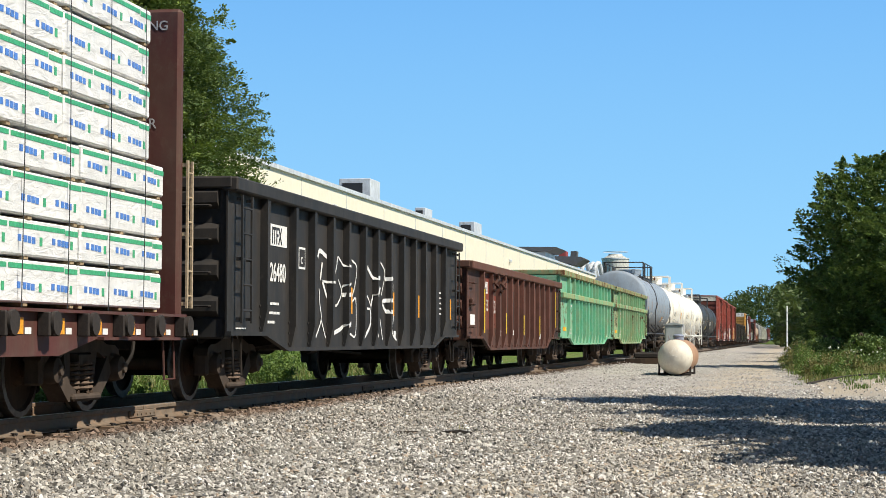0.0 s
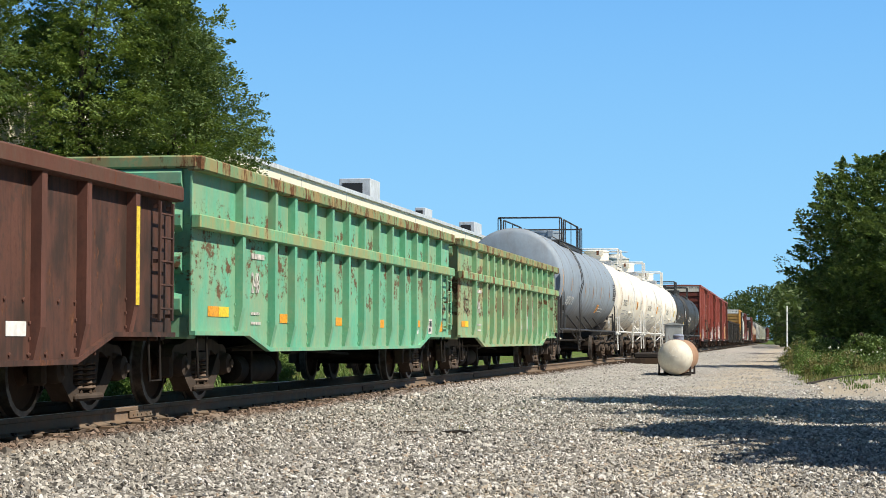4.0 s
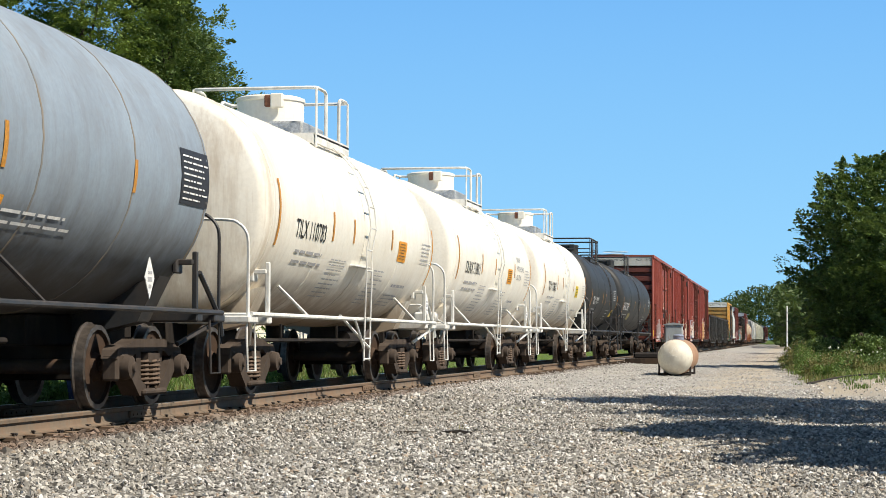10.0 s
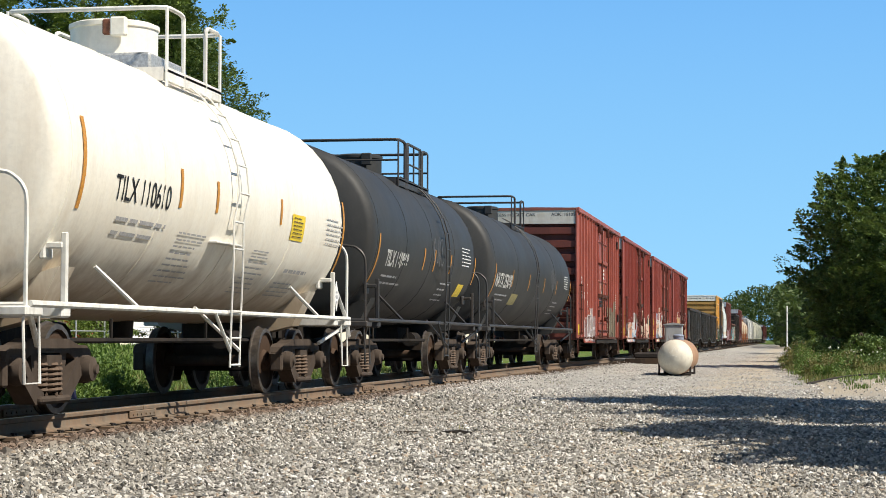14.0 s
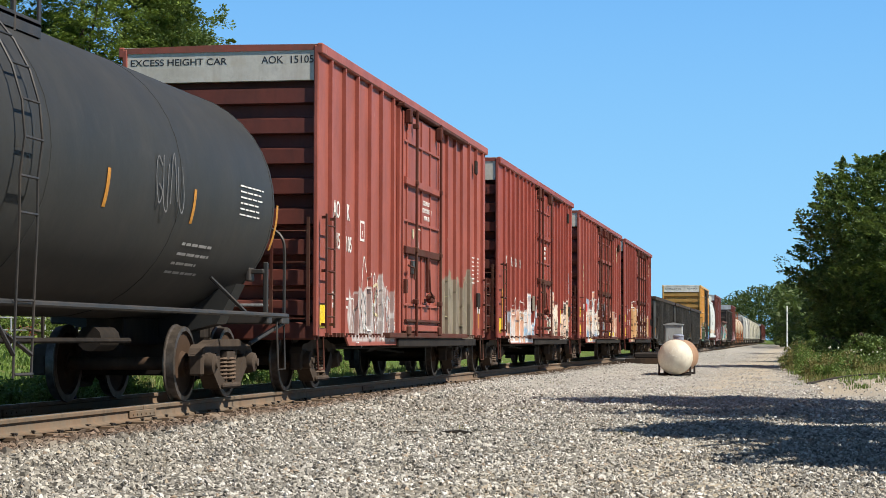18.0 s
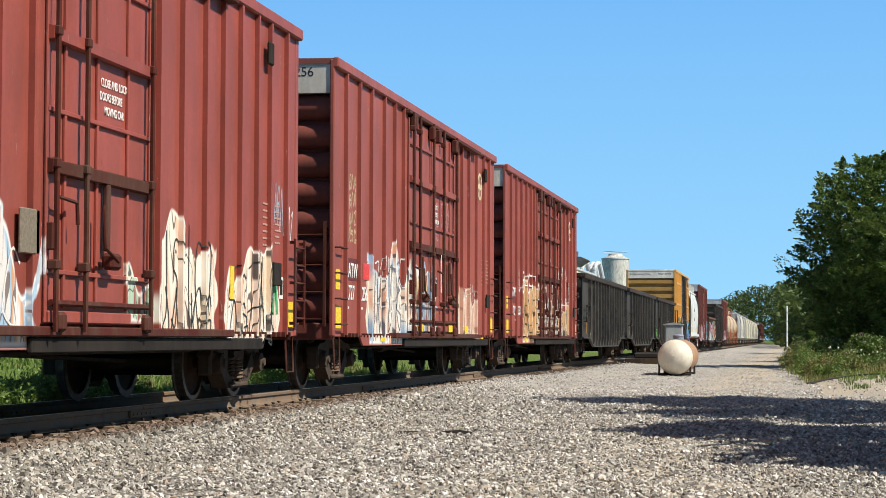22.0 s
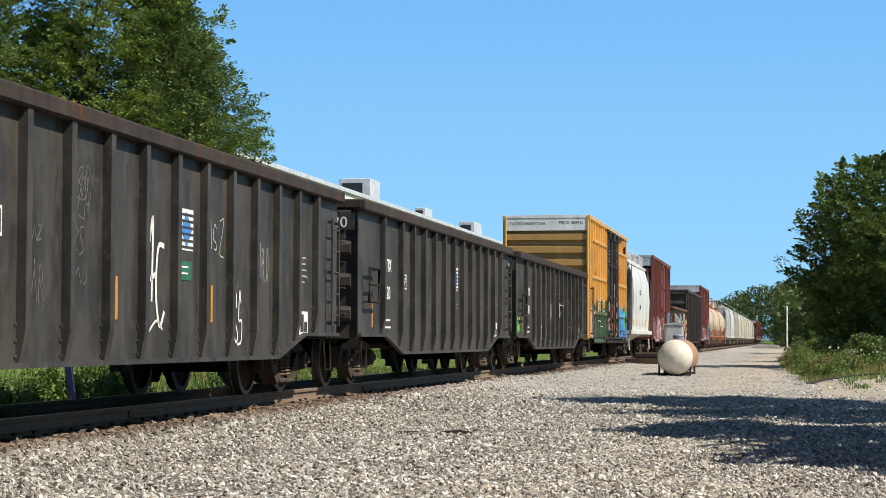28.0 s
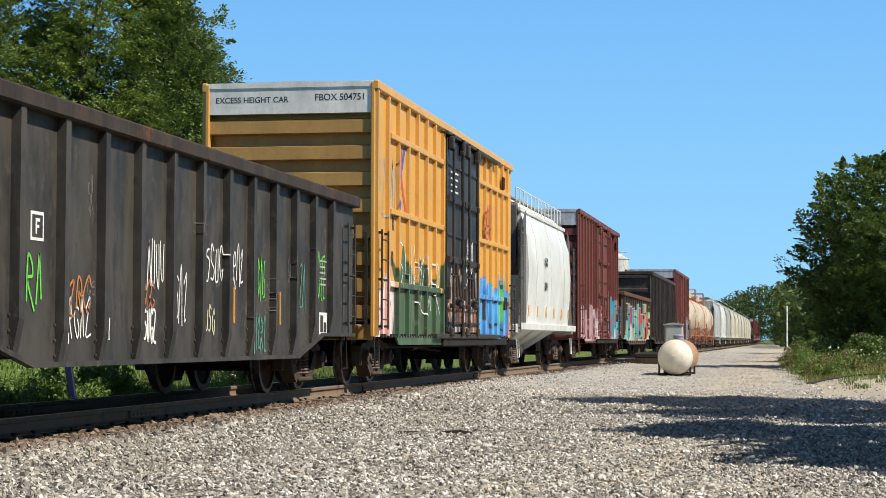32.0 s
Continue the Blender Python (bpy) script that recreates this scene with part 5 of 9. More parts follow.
SLIVER = np.array([(1, 0.1, 0.0), (-0.95, 0.2, 0.1), (0.1, 0.8, 0.25), (-0.2, -0.75, 0.1), (0.35, -0.1, 0.7), (-0.1, 0.15, -0.6)], float)
WEDGE = np.array([(0.9, 0.3, -0.2), (-1, -0.1, 0.15), (-0.1, 0.9, 0.4), (0.2, -0.9, 0.3), (0.5, -0.3, 0.75), (-0.3, 0.1, -0.7)], float)


def build_stones():
    rs = np.random.RandomState(11)
    groups = [(80000, 1.0, 9.4, 11.8, 27.0, 0.0146, 1.2), (21000, 1.0, 9.7, 26.0, 42.0, 0.0185, 1.1), (6000, 1.0, 1.9, 12.0, 50.0, 0.021, 1.1), (11000, 1.0, 9.0, 40.0, 75.0, 0.0165, 1.2), (500, 8.4, 12.0, 34.0, 49.0, 0.026, 1.0), (3000, 0.9, 8.0, 75.0, 170.0, 0.022, 1.2), (2500, -2.6, -1.25, 14.0, 50.0, 0.026, 1.2)]
    for i, (n, x0, x1, y0, y1, size, power) in enumerate(groups):
        x = rs.uniform(x0, x1, n)
        y = y0 + (y1 - y0) * rs.uniform(0, 1, n) ** power
        keep = x < np.where(y > 37, 8.75 + (i == 4) * 4, 8.10 + y * 0.062)
        x, y = x[keep], y[keep]
        for form, faces, a, b in ((SLIVER, OCTA_F, 0, 0.42), (WEDGE, OCTA_F, 0.42, 0.75), (SHARD, SHARD_F, 0.75, 1.0)):
            m = len(x)
            xs, ys = x[int(a * m):int(b * m)], y[int(a * m):int(b * m)]
            z = ground_height(xs, ys)
            n = len(xs)
            s = size * np.exp(np.clip(rs.normal(0, 0.36, n), -0.9, 0.75)) * np.interp(xs, [1.0, 3.0, 5.5], [1.25, 1.1, 0.96])
            size3 = np.stack([s * rs.uniform(0.9, 1.45, n), s * rs.uniform(0.8, 1.25, n), s * rs.uniform(0.65, 1.15, n)], 1)
            tilt = rs.normal(0, 0.75, (n, 2))
            yaw = rs.uniform(0, 6.283, n)
            ca, sa, cb, sb, cc, sc = np.cos(yaw), np.sin(yaw), np.cos(tilt[:, 0]), np.sin(tilt[:, 0]), np.cos(tilt[:, 1]), np.sin(tilt[:, 1])
            rz = np.zeros((n, 3, 3))
            rz[:, 0, 0], rz[:, 0, 1], rz[:, 1, 0], rz[:, 1, 1], rz[:, 2, 2] = ca, -sa, sa, ca, 1
            rx = np.zeros((n, 3, 3))
            rx[:, 0, 0], rx[:, 1, 1], rx[:, 1, 2], rx[:, 2, 1], rx[:, 2, 2] = 1, cb, -sb, sb, cb
            ry = np.zeros((n, 3, 3))
            ry[:, 1, 1], ry[:, 0, 0], ry[:, 0, 2], ry[:, 2, 0], ry[:, 2, 2] = 1, cc, sc, -sc, cc
            v, f = scatter(form, faces, np.stack([xs, ys, z + s * rs.uniform(0.05, 0.45, n)], 1), rz @ rx @ ry, size3)
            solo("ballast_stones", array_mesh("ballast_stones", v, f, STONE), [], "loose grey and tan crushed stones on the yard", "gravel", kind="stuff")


# ---- track ----
def build_track():
    tr = thing("railway_track", "worn steel rails on weathered wooden ties in ballast", "railway track", kind="structure")
    prof = [(-0.075, -0.172), (0.075, -0.172), (0.075, -0.160), (0.018, -0.140), (0.009, -0.125), (0.009, -0.055), (0.034, -0.045), (0.036, -0.012), (0.026, -0.001), (-0.026, -0.001), (-0.036, -0.012), (-0.034, -0.045), (-0.009, -0.055), (-0.009, -0.125), (-0.018, -0.140), (-0.075, -0.160)]
    for d in (-1, 1):
        for y0, y1 in ((-60, 21.0), (21.012, 33.0), (33.012, 45.0), (45.012, 57.0), (57.012, 700)):
            s = Shape().prism([(d * 0.7535 + a, b) for a, b in prof], "y", y0, y1)
            s.m = [1 if 0 else 0] * len(s.f)
            rail = part("rail", s, RAIL_SIDE, tr)
            part("rail_head", Shape().box(d * 0.7535 - 0.022, d * 0.7535 + 0.022, y0, y1, -0.002, 0.0015), RAIL_TOP, rail, "polished running surface")
    for d in (-1, 1):
        for y in (21.006, 33.006, 45.006, 57.006):
            for e in (-1, 1):
                x = d * 0.7535 + e * 0.026
                jb = part("joint_bar", Shape().box(x - 0.012, x + 0.012, y - 0.45, y + 0.45, -0.135, -0.05, 0.008), RAIL_SIDE, tr)
                for q in (-0.36, -0.22, -0.08, 0.08, 0.22, 0.36):
                    part("bolt", Shape().turned([(0.014, -0.02 * e), (0.014, 0.022 * e)], "x", (x, y + q, -0.092), 8), RAIL_SIDE, jb)
    tie_me = Shape().box(-1.29, 1.29, -0.115, 0.115, -0.36, -0.195, 0.012).mesh("tie", [TIE])
    plate = Shape().box(-0.18, 0.18, -0.095, 0.095, -0.197, -0.174, 0.004).mesh("tie_plate", [RAIL_SIDE])
    spike = Shape().box(-0.012, 0.012, -0.012, 0.012, -0.19, -0.150).box(-0.024, 0.016, -0.018, 0.018, -0.155, -0.140, 0.005).mesh("spike", [IRON_DARK])
    anchor = Shape().box(-0.05, 0.045, -0.012, 0.012, -0.19, -0.168, 0.006).box(0.02, 0.05, -0.022, 0.022, -0.172, -0.146, 0.008).mesh("rail_anchor", [IRON_DARK])
    rr = random.Random(5)
    y, i = 13.0, 0
    while y < 75:
        t = part("tie", tie_me, None, tr, at=pose(rr.uniform(-0.04, 0.06), y, rr.uniform(-0.012, 0.01), 0, 0, rr.uniform(-1.2, 1.2)))
        part("tie_plate", plate, None, t, at=Matrix.Translation((0.7535, 0, 0)))
        if y < 42:
            part("spike", spike, None, t, at=Matrix.Translation((0.855, 0.05, 0)))
            if rr.random() < 0.75:
                part("rail_anchor", anchor, None, t, at=Matrix.Translation((0.80, 0.16, 0)))
        y += 0.51
    v = np.array(Shape().box(-1.29, 1.29, -0.115, 0.115, -0.36, -0.195).v)
    f = np.array(Shape().box(-1.29, 1.29, -0.115, 0.115, -0.36, -0.195).f)
    ys = np.arange(75.5, 400, 0.51)
    vv = (v[None] + np.stack([0 * ys, ys, 0 * ys], 1)[:, None, :]).reshape(-1, 3)
    ff = (f[None] + (np.arange(len(ys)) * len(v))[:, None, None]).reshape(-1, 4)
    part("far_ties", array_mesh("far_ties", vv, ff, TIE), None, tr)["kind"] = "stuff"


# ---- plants ----
LEAF_DARK = leaf_material("leaf_broad", (0.030, 0.060, 0.012), (0.190, 0.265, 0.052))
LEAF_FINE = leaf_material("leaf_fine", (0.036, 0.070, 0.020), (0.150, 0.215, 0.060))
LEAF_HANG = leaf_material("leaf_hanging", (0.075, 0.125, 0.030), (0.205, 0.285, 0.080))
LEAF_BUSH = leaf_material("leaf_maple", (0.028, 0.058, 0.013), (0.150, 0.220, 0.056))
LEAF_WEED = leaf_material("leaf_weed", (0.050, 0.100, 0.018), (0.165, 0.245, 0.055))
LEAF_FAR = leaf_material("leaf_far", (0.035, 0.065, 0.016), (0.085, 0.125, 0.035))
DRY = leaf_material("dry_grass", (0.10, 0.11, 0.03), (0.26, 0.24, 0.09))
FLOWER = plain("pale_flower", (0.70, 0.70, 0.55), 0.7)
BARK = paint("bark", (0.095, 0.075, 0.058), 0.9, dirt=(0.05, 0.04, 0.03), dirt_amount=0.6)
RHOMB = np.array([(-0.5, 0, 0), (0, -0.28, 0.05), (0.55, 0, -0.04), (0, 0.28, 0.05)], float)
RHOMB_F = np.array([(0, 1, 2, 3)])


def leaf_cloud(name, centres, radii, per, size, mat, seed, droop=0.0):
    rs = np.random.RandomState(seed)
    n = len(centres)
    c = np.repeat(centres, per, 0)
    r = np.repeat(radii, per, 0)
    d = rs.normal(size=(n * per, 3))
    d /= np.linalg.norm(d, axis=1)[:, None]
    p = c + d * r * (rs.uniform(0.15, 1.0, (n * per, 1)) ** 0.55)
    p[:, 2] -= droop * rs.uniform(0, 1, n * per)
    s = size * np.exp(rs.normal(0, 0.3, n * per))
    t = turns(rs, n * per)
    v, f = scatter(RHOMB, RHOMB_F, p, t, np.stack([s, s, s], 1))
    return array_mesh(name, v, f, mat)


def spray_cloud(name, centres, out, per, length, leaf, mat, seed, droop=0.2, broad=0.5):
    """Leafy sprays: leaves set in two ranks along twigs that reach outward and arch over at the tip."""
    rs = np.random.RandomState(seed)
    n = len(centres)
    a = out + rs.normal(0, 0.38, (n, 3))
    a /= np.linalg.norm(a, axis=1)[:, None]
    side = np.cross(a, np.array([[0.0, 0.0, 1.0]])) + rs.normal(0, 0.22, (n, 3))
    side /= np.linalg.norm(side, axis=1)[:, None]
    up = np.cross(side, a)
    m = n * per
    reach = np.repeat(length * np.exp(rs.normal(0, 0.28, n)), per)
    c, a, side, up = (np.repeat(q, per, 0) for q in (centres, a, side, up))
    u = rs.uniform(0, 1, m) ** 0.85
    v = rs.choice([-1.0, 1.0], m) * rs.uniform(0.05, 1.0, m) * broad * (1.05 - 0.75 * u)
    p = c + a * (reach * (u - 0.45))[:, None] + side * (reach * v)[:, None] + up * (reach * rs.normal(0, 0.07, m))[:, None]
    p[:, 2] -= droop * reach * (u * u + 0.8 * v * v)
    lx = a * 0.7 + side * np.sign(v)[:, None] * 0.8 - np.array([[0, 0, 0.25]]) + rs.normal(0, 0.30, (m, 3))
    lx /= np.linalg.norm(lx, axis=1)[:, None]
    lz = up + rs.normal(0, 0.42, (m, 3))
    ly = np.cross(lz, lx)
    ly /= np.linalg.norm(ly, axis=1)[:, None]
    lz = np.cross(lx, ly)
    s = leaf * np.exp(rs.normal(0, 0.25, m))
    vv, f = scatter(RHOMB, RHOMB_F, p, np.stack([lx, ly, lz], 2), np.stack([s, s, s], 1))
    return array_mesh(name, vv, f, mat)


def crown_points(rs, n, base, height, width, bottom, shape, lean=(0, 0), wild=1.0):
    """Clump centres in an uneven crown: shape gives the half-width (0..1) along the height (0..1)."""
    out = []
    lobes = rs.uniform(0, 2 * math.pi, 5), rs.uniform(0.55, 1.25, 5)
    while len(out) < n:
        q = rs.uniform(0, 1)
        a = rs.uniform(0, 2 * math.pi)
        rad = np.interp(q, np.linspace(0, 1, len(shape)), shape)
        ragged = 1 + wild * (0.22 * math.sin(3 * a + 9 * q + lobes[0][0]) + 0.16 * math.sin(5 * a - 14 * q + lobes[0][1]) + 0.1 * math.sin(23 * q + lobes[0][2]))
        k = rs.uniform(0, 1) ** 0.42
        r = width * rad * ragged * k
        out.append((base[0] + r * math.cos(a) + lean[0] * q, base[1] + r * math.sin(a) + lean[1] * q, base[2] + bottom + (height - bottom) * q))
    return np.array(out)


def tree(label, base, height, width, bottom, shape, mat, seed, clumps=420, per=70, leaf=0.2, clump=0.75, trunk=0.28, lean=(0, 0), group="trees by the line", name="tree", droop=0.0, spray=0.0, broad=0.5, rise=0.10, wild=1.0):
    rs = np.random.RandomState(seed)
    t = thing(name, label, "tree", Matrix.Translation(base), group)
    o = (0, 0, 0)
    s = Shape()
    path = smooth_path([(0, 0, -0.3), (lean[0] * 0.1 + 0.1, 0.05, height * 0.25), (lean[0] * 0.35, lean[1] * 0.3, height * 0.55), (lean[0] * 0.8, lean[1] * 0.8, height * 0.92)], 5)
    n = 9
    rings = len(path)
    vs, fs = [], []
    for i, p in enumerate(path):
        r = trunk * (1.25 if i == 0 else 1 - 0.88 * i / rings)
        for j in range(n):
            a = 2 * math.pi * j / n
            vs.append((p.x + r * math.cos(a), p.y + r * math.sin(a), p.z))
    for i in range(rings - 1):
        for j in range(n):
            fs.append((i * n + j, i * n + (j + 1) % n, (i + 1) * n + (j + 1) % n, (i + 1) * n + j))
    s.add(vs, fs)
    part("trunk", s, BARK, t)
    pts = crown_points(rs, clumps, o, height, width, bottom, shape, lean, wild)
    for k in range(9):
        tip = Vector(pts[rs.randint(len(pts))])
        i = min(len(path) - 2, max(2, int(len(path) * (tip.z / height) * 0.8)))
        a = path[i]
        part("limb", Shape().tube(smooth_path([a, a.lerp(tip, 0.5) + Vector((0, 0, 0.3)), tip], 3), 0.04 + 0.04 * (1 - tip.z / height), 5), BARK, t)
    rad = clump * rs.uniform(0.6, 1.25, (clumps, 1)) * np.array([[1, 1, 0.6]])
    if spray:
        q = np.clip((pts[:, 2] - bottom) / (height - bottom), 0, 1)
        out = pts - np.stack([lean[0] * q, lean[1] * q, pts[:, 2]], 1)
        out /= np.maximum(np.linalg.norm(out, axis=1), 0.3)[:, None]
        out[:, 2] = rise + 0.75 * q
        part("crown", spray_cloud("crown", pts, out, per, spray, leaf, mat, seed + 1, droop, broad), None, t)
    else:
        part("crown", leaf_cloud("crown", pts, rad, per, leaf, mat, seed + 1, droop=droop), None, t)
    return t


def tufts(name, label, category, n, x0, x1, y0, y1, h, mat, seed, blades=9, wide=0.012, keep=None, spread=0.08, kind="stuff"):
    """Grass or weeds: bent blades in tufts."""
    rs = np.random.RandomState(seed)
    cx, cy = rs.uniform(x0, x1, n), rs.uniform(y0, y1, n)
    if keep is not None:
        ok = keep(cx, cy)
        cx, cy = cx[ok], cy[ok]
    n = len(cx)
    m = n * blades
    x, y = np.repeat(cx, blades) + rs.normal(0, spread, m), np.repeat(cy, blades) + rs.normal(0, spread, m)
    z = ground_height(x, y) - 0.02
    hh = h * np.repeat(np.exp(rs.normal(0, 0.3, n)), blades) * rs.uniform(0.5, 1.1, m)
    a = rs.uniform(0, 2 * math.pi, m)
    dx, dy = np.cos(a), np.sin(a)
    lean = rs.uniform(0.1, 0.55, m) * hh
    w = wide * rs.uniform(0.6, 1.6, m)
    b = np.stack([x, y, z], 1)
    side = np.stack([-dy * w, dx * w, 0 * w], 1)
    mid = b + np.stack([dx * lean * 0.3, dy * lean * 0.3, hh * 0.6], 1)
    tip = b + np.stack([dx * lean, dy * lean, hh], 1)
    v = np.stack([b - side, b + side, mid + side * 0.8, mid - side * 0.8, tip, tip], 1)
    v = v[:, :5].reshape(-1, 3)
    i = (np.arange(m) * 5)[:, None]
    f = np.concatenate([i + np.array([[0, 1, 2]]), i + np.array([[0, 2, 3]]), i + np.array([[3, 2, 4]])])
    return solo(name, array_mesh(name, v, f, mat), [], label, category, kind=kind)


def weed_clump(name, label, base, h, w, mat, seed, per=70, leaf=0.07, stalks=14):
    rs = np.random.RandomState(seed)
    t = thing(name, label, "weed", Matrix.Translation(base), "weeds along the line")
    s = Shape()
    pts = []
    for i in range(stalks):
        a, r = rs.uniform(0, 6.28), w * rs.uniform(0, 1) ** 0.6
        top = h * rs.uniform(0.6, 1.1) * (1 - 0.35 * r / w)
        p0, p1 = (r * 0.7 * math.cos(a), r * 0.7 * math.sin(a), -0.1), (r * math.cos(a), r * math.sin(a), top)
        s.tube([p0, p1], 0.008, 4)
        for q in np.linspace(0.25, 1.0, 7):
            pts.append([p0[k] + (p1[k] - p0[k]) * q for k in range(3)])
    part("stem", s, mat, t)["kind"] = "stuff"
    pts = np.array(pts)
    part("foliage", leaf_cloud("foliage", pts, np.full((len(pts), 1), 0.16) * np.array([[1, 1, 0.7]]), per // 7, leaf, mat, seed + 7), None, t)
    return t


def build_plants():
    full = (0.25, 0.8, 1.0, 0.95, 0.85, 0.65, 0.25)
    cone = (0.7, 1.0, 0.92, 0.75, 0.55, 0.35, 0.1)
    # the stand behind the train
    tree("tall full-leaved elm behind the train", (-24.9, 86.0, -0.3), 22.5, 7.0, 3.2, full, LEAF_DARK, 21, 2300, 72, 0.15, 0.9, 0.32, droop=0.32, spray=1.25, wild=0.75)
    tree("elm with ragged feathery branches reaching outward", (-19.9, 86.0, -0.3), 17.8, 5.2, 3.0, cone, LEAF_FINE, 22, 1800, 60, 0.14, 0.62, 0.26, lean=(-1.0, 0), droop=0.12, spray=1.35, broad=0.34, wild=0.7)
    tree("light green tree with hanging foliage at the wood's edge", (-29.2, 80.0, -0.3), 19.0, 4.4, 2.6, full, LEAF_HANG, 23, 1500, 66, 0.132, 0.9, 0.26, droop=0.75, spray=1.1)
    tree("dark green tree standing in the wood's shade", (-22.4, 92.0, -0.3), 16.5, 4.6, 3.4, full, LEAF_DARK, 24, 800, 56, 0.18, 0.85, 0.24, droop=0.3, spray=1.3)
    tree("dense dark tree behind the stand", (-28.0, 90.5, -0.3), 17.0, 4.2, 2.0, full, LEAF_DARK, 26, 550, 52, 0.24, 0.9, 0.22, droop=0.3, spray=1.3)
    tree("dense dark tree behind the stand", (-37.0, 95.0, -0.3), 18.0, 6.0, 2.0, full, LEAF_DARK, 25, 420, 60, 0.30, 1.0, 0.26, droop=0.3, spray=1.4)
    # Dark bushes added in place of the tree shade along the street.
    for k, (x, y, hh) in enumerate(((-20.6, 66.0, 1.5), (-21.2, 70.5, 1.9), (-20.8, 75.5, 1.4), (-21.0, 90.0, 1.8), (-20.4, 97.0, 1.6))):
        tree("added dark bush standing in for tree shade", (x, y, 0.4), hh, 1.9, 0.1, (0.8, 1.0, 0.9, 0.6, 0.3), LEAF_DARK, 81 + k, 60, 70, 0.12, 0.4, 0.05, name="bush", group="bushes by the street")
    # broad maples on the far side of the lane
    g = "maples along the lane"
    maple = (0.55, 0.75, 0.92, 1.0, 0.98, 0.86, 0.5)
    dome = (0.75, 1.0, 1.0, 0.92, 0.78, 0.55, 0.2)
    tree("rounded maple with dense dark green leaves to the ground", (13.0, 77.0, -0.1), 8.0, 4.75, 0.4, maple, LEAF_BUSH, 31, 2700, 50, 0.13, 0.6, 0.2, group=g, droop=0.2, spray=0.56, broad=0.7, rise=0.5, wild=0.45)
    tree("rounded maple with dense dark green leaves to the ground", (14.6, 68.0, -0.1), 7.0, 3.2, 0.4, dome, LEAF_BUSH, 32, 1000, 48, 0.13, 0.58, 0.18, group=g, droop=0.2, spray=0.55, broad=0.7, rise=0.5, wild=0.6)
    tree("rounded maple with dense dark green leaves to the ground", (12.6, 96.0, -0.1), 7.0, 3.6, 0.3, dome, LEAF_BUSH, 33, 700, 44, 0.16, 0.7, 0.18, group=g, droop=0.2, spray=0.65, broad=0.7, rise=0.5)
    tree("lower maple in the shade of the lane", (13.4, 120.0, -0.1), 7.6, 3.6, 0.3, dome, LEAF_FAR, 34, 340, 55, 0.28, 0.9, 0.2, group=g, droop=0.25, spray=1.2, broad=0.6)
    tree("lower maple in the shade of the lane", (13.2, 150.0, -0.1), 8.0, 3.9, 0.3, dome, LEAF_FAR, 35, 340, 50, 0.30, 1.0, 0.2, group=g, droop=0.25, spray=1.3, broad=0.6)
    # trees beside the camera, whose shade lies on the yard
    for k, (x, y, hh) in enumerate(((14.9, 31.0, 12.6), (15.4, 26.1, 10.6), (15.0, 20.7, 9.3), (15.4, 16.2, 7.6))):
        tree("unseen broad leafy tree beside the yard", (x, y, -0.3), hh, 2.9, 3.0, full, LEAF_BUSH, 41 + k, 150, 36, 0.36, 0.68, 0.25, group=g)
    # Added trees out of view, blocking low sky light from the right.
    for k, (x, y, hh) in enumerate(((18.5, -14.0, 10.0), (18.0, -5.0, 9.0), (18.0, 3.5, 9.5), (18.5, 11.5, 9.0))):
        tree("unseen broad leafy tree beside the yard", (x, y, -0.3), hh, 4.2, 0.6, full, LEAF_BUSH, 46 + k, 110, 26, 0.6, 0.95, 0.25, group=g)
    # shrubs between the weeds and the maples
    for k, (x, y, hh) in enumerate(((9.3, 68.0, 0.9), (10.6, 65.0, 1.0), (11.9, 63.0, 0.9), (12.9, 61.0, 1.1))):
        tree("leafy green shrub at the edge of the maples", (x, y, -0.15), hh, 0.95, 0.1, (0.7, 1.0, 0.95, 0.7, 0.3), LEAF_BUSH, 91 + k, 70, 70, 0.085, 0.3, 0.03, name="shrub", group="shrubs on the verge")
    # distant wood that closes the line
    rs = np.random.RandomState(51)
    n = 1500 + 1100
    x = np.concatenate([rs.uniform(-24, 45, 1500), np.abs(rs.normal(0, 5, 1100))])
    y = np.concatenate([rs.uniform(785, 840, 1500), rs.uniform(230, 640, 1100)])
    x[1500:] += 9.6 - 0.0082 * y[1500:]
    top = np.concatenate([np.interp(x[:1500], [-24, -19, -8, 6, 20, 45], [13, 17, 21, 22, 23, 24]), 0.6 + y[1500:] * 0.0255 + 0.8 * np.sin(y[1500:] * 0.07)])
    z = rs.uniform(0.0, 1, n) ** 0.75 * top * (1 + 0.07 * np.sin(x * 0.9 + y * 0.3))
    c = np.stack([x, y, z], 1)
    rad = np.concatenate([rs.uniform(1.3, 2.6, 1500), rs.uniform(0.8, 1.5, 1100)])[:, None] * np.array([[1, 1, 0.75]])
    solo("distant_wood", leaf_cloud("distant_wood", c, rad, 26, 0.85, LEAF_FAR, 52), [], "hazy green wood closing the far end of the line", "wood", kind="stuff")
    # weeds and grass
    wr = random.Random(8)
    for i in range(26):
        x, y = wr.uniform(-4.9, -3.4), wr.uniform(24, 36)
        weed_clump("weed", "bright green leafy weeds beside the track", (x, y, -0.45), wr.uniform(0.45, 1.0), wr.uniform(0.3, 0.55), LEAF_WEED, 100 + i)
    for i, (x, y, hh) in enumerate(((-4.3, 45.0, 1.2), (-4.9, 45.6, 1.0), (-4.0, 44.3, 0.8), (-5.3, 44.6, 0.9))):
        weed_clump("weed", "tall leafy weeds beside the track", (x, y, -0.45), hh, 0.55, LEAF_WEED, 140 + i)
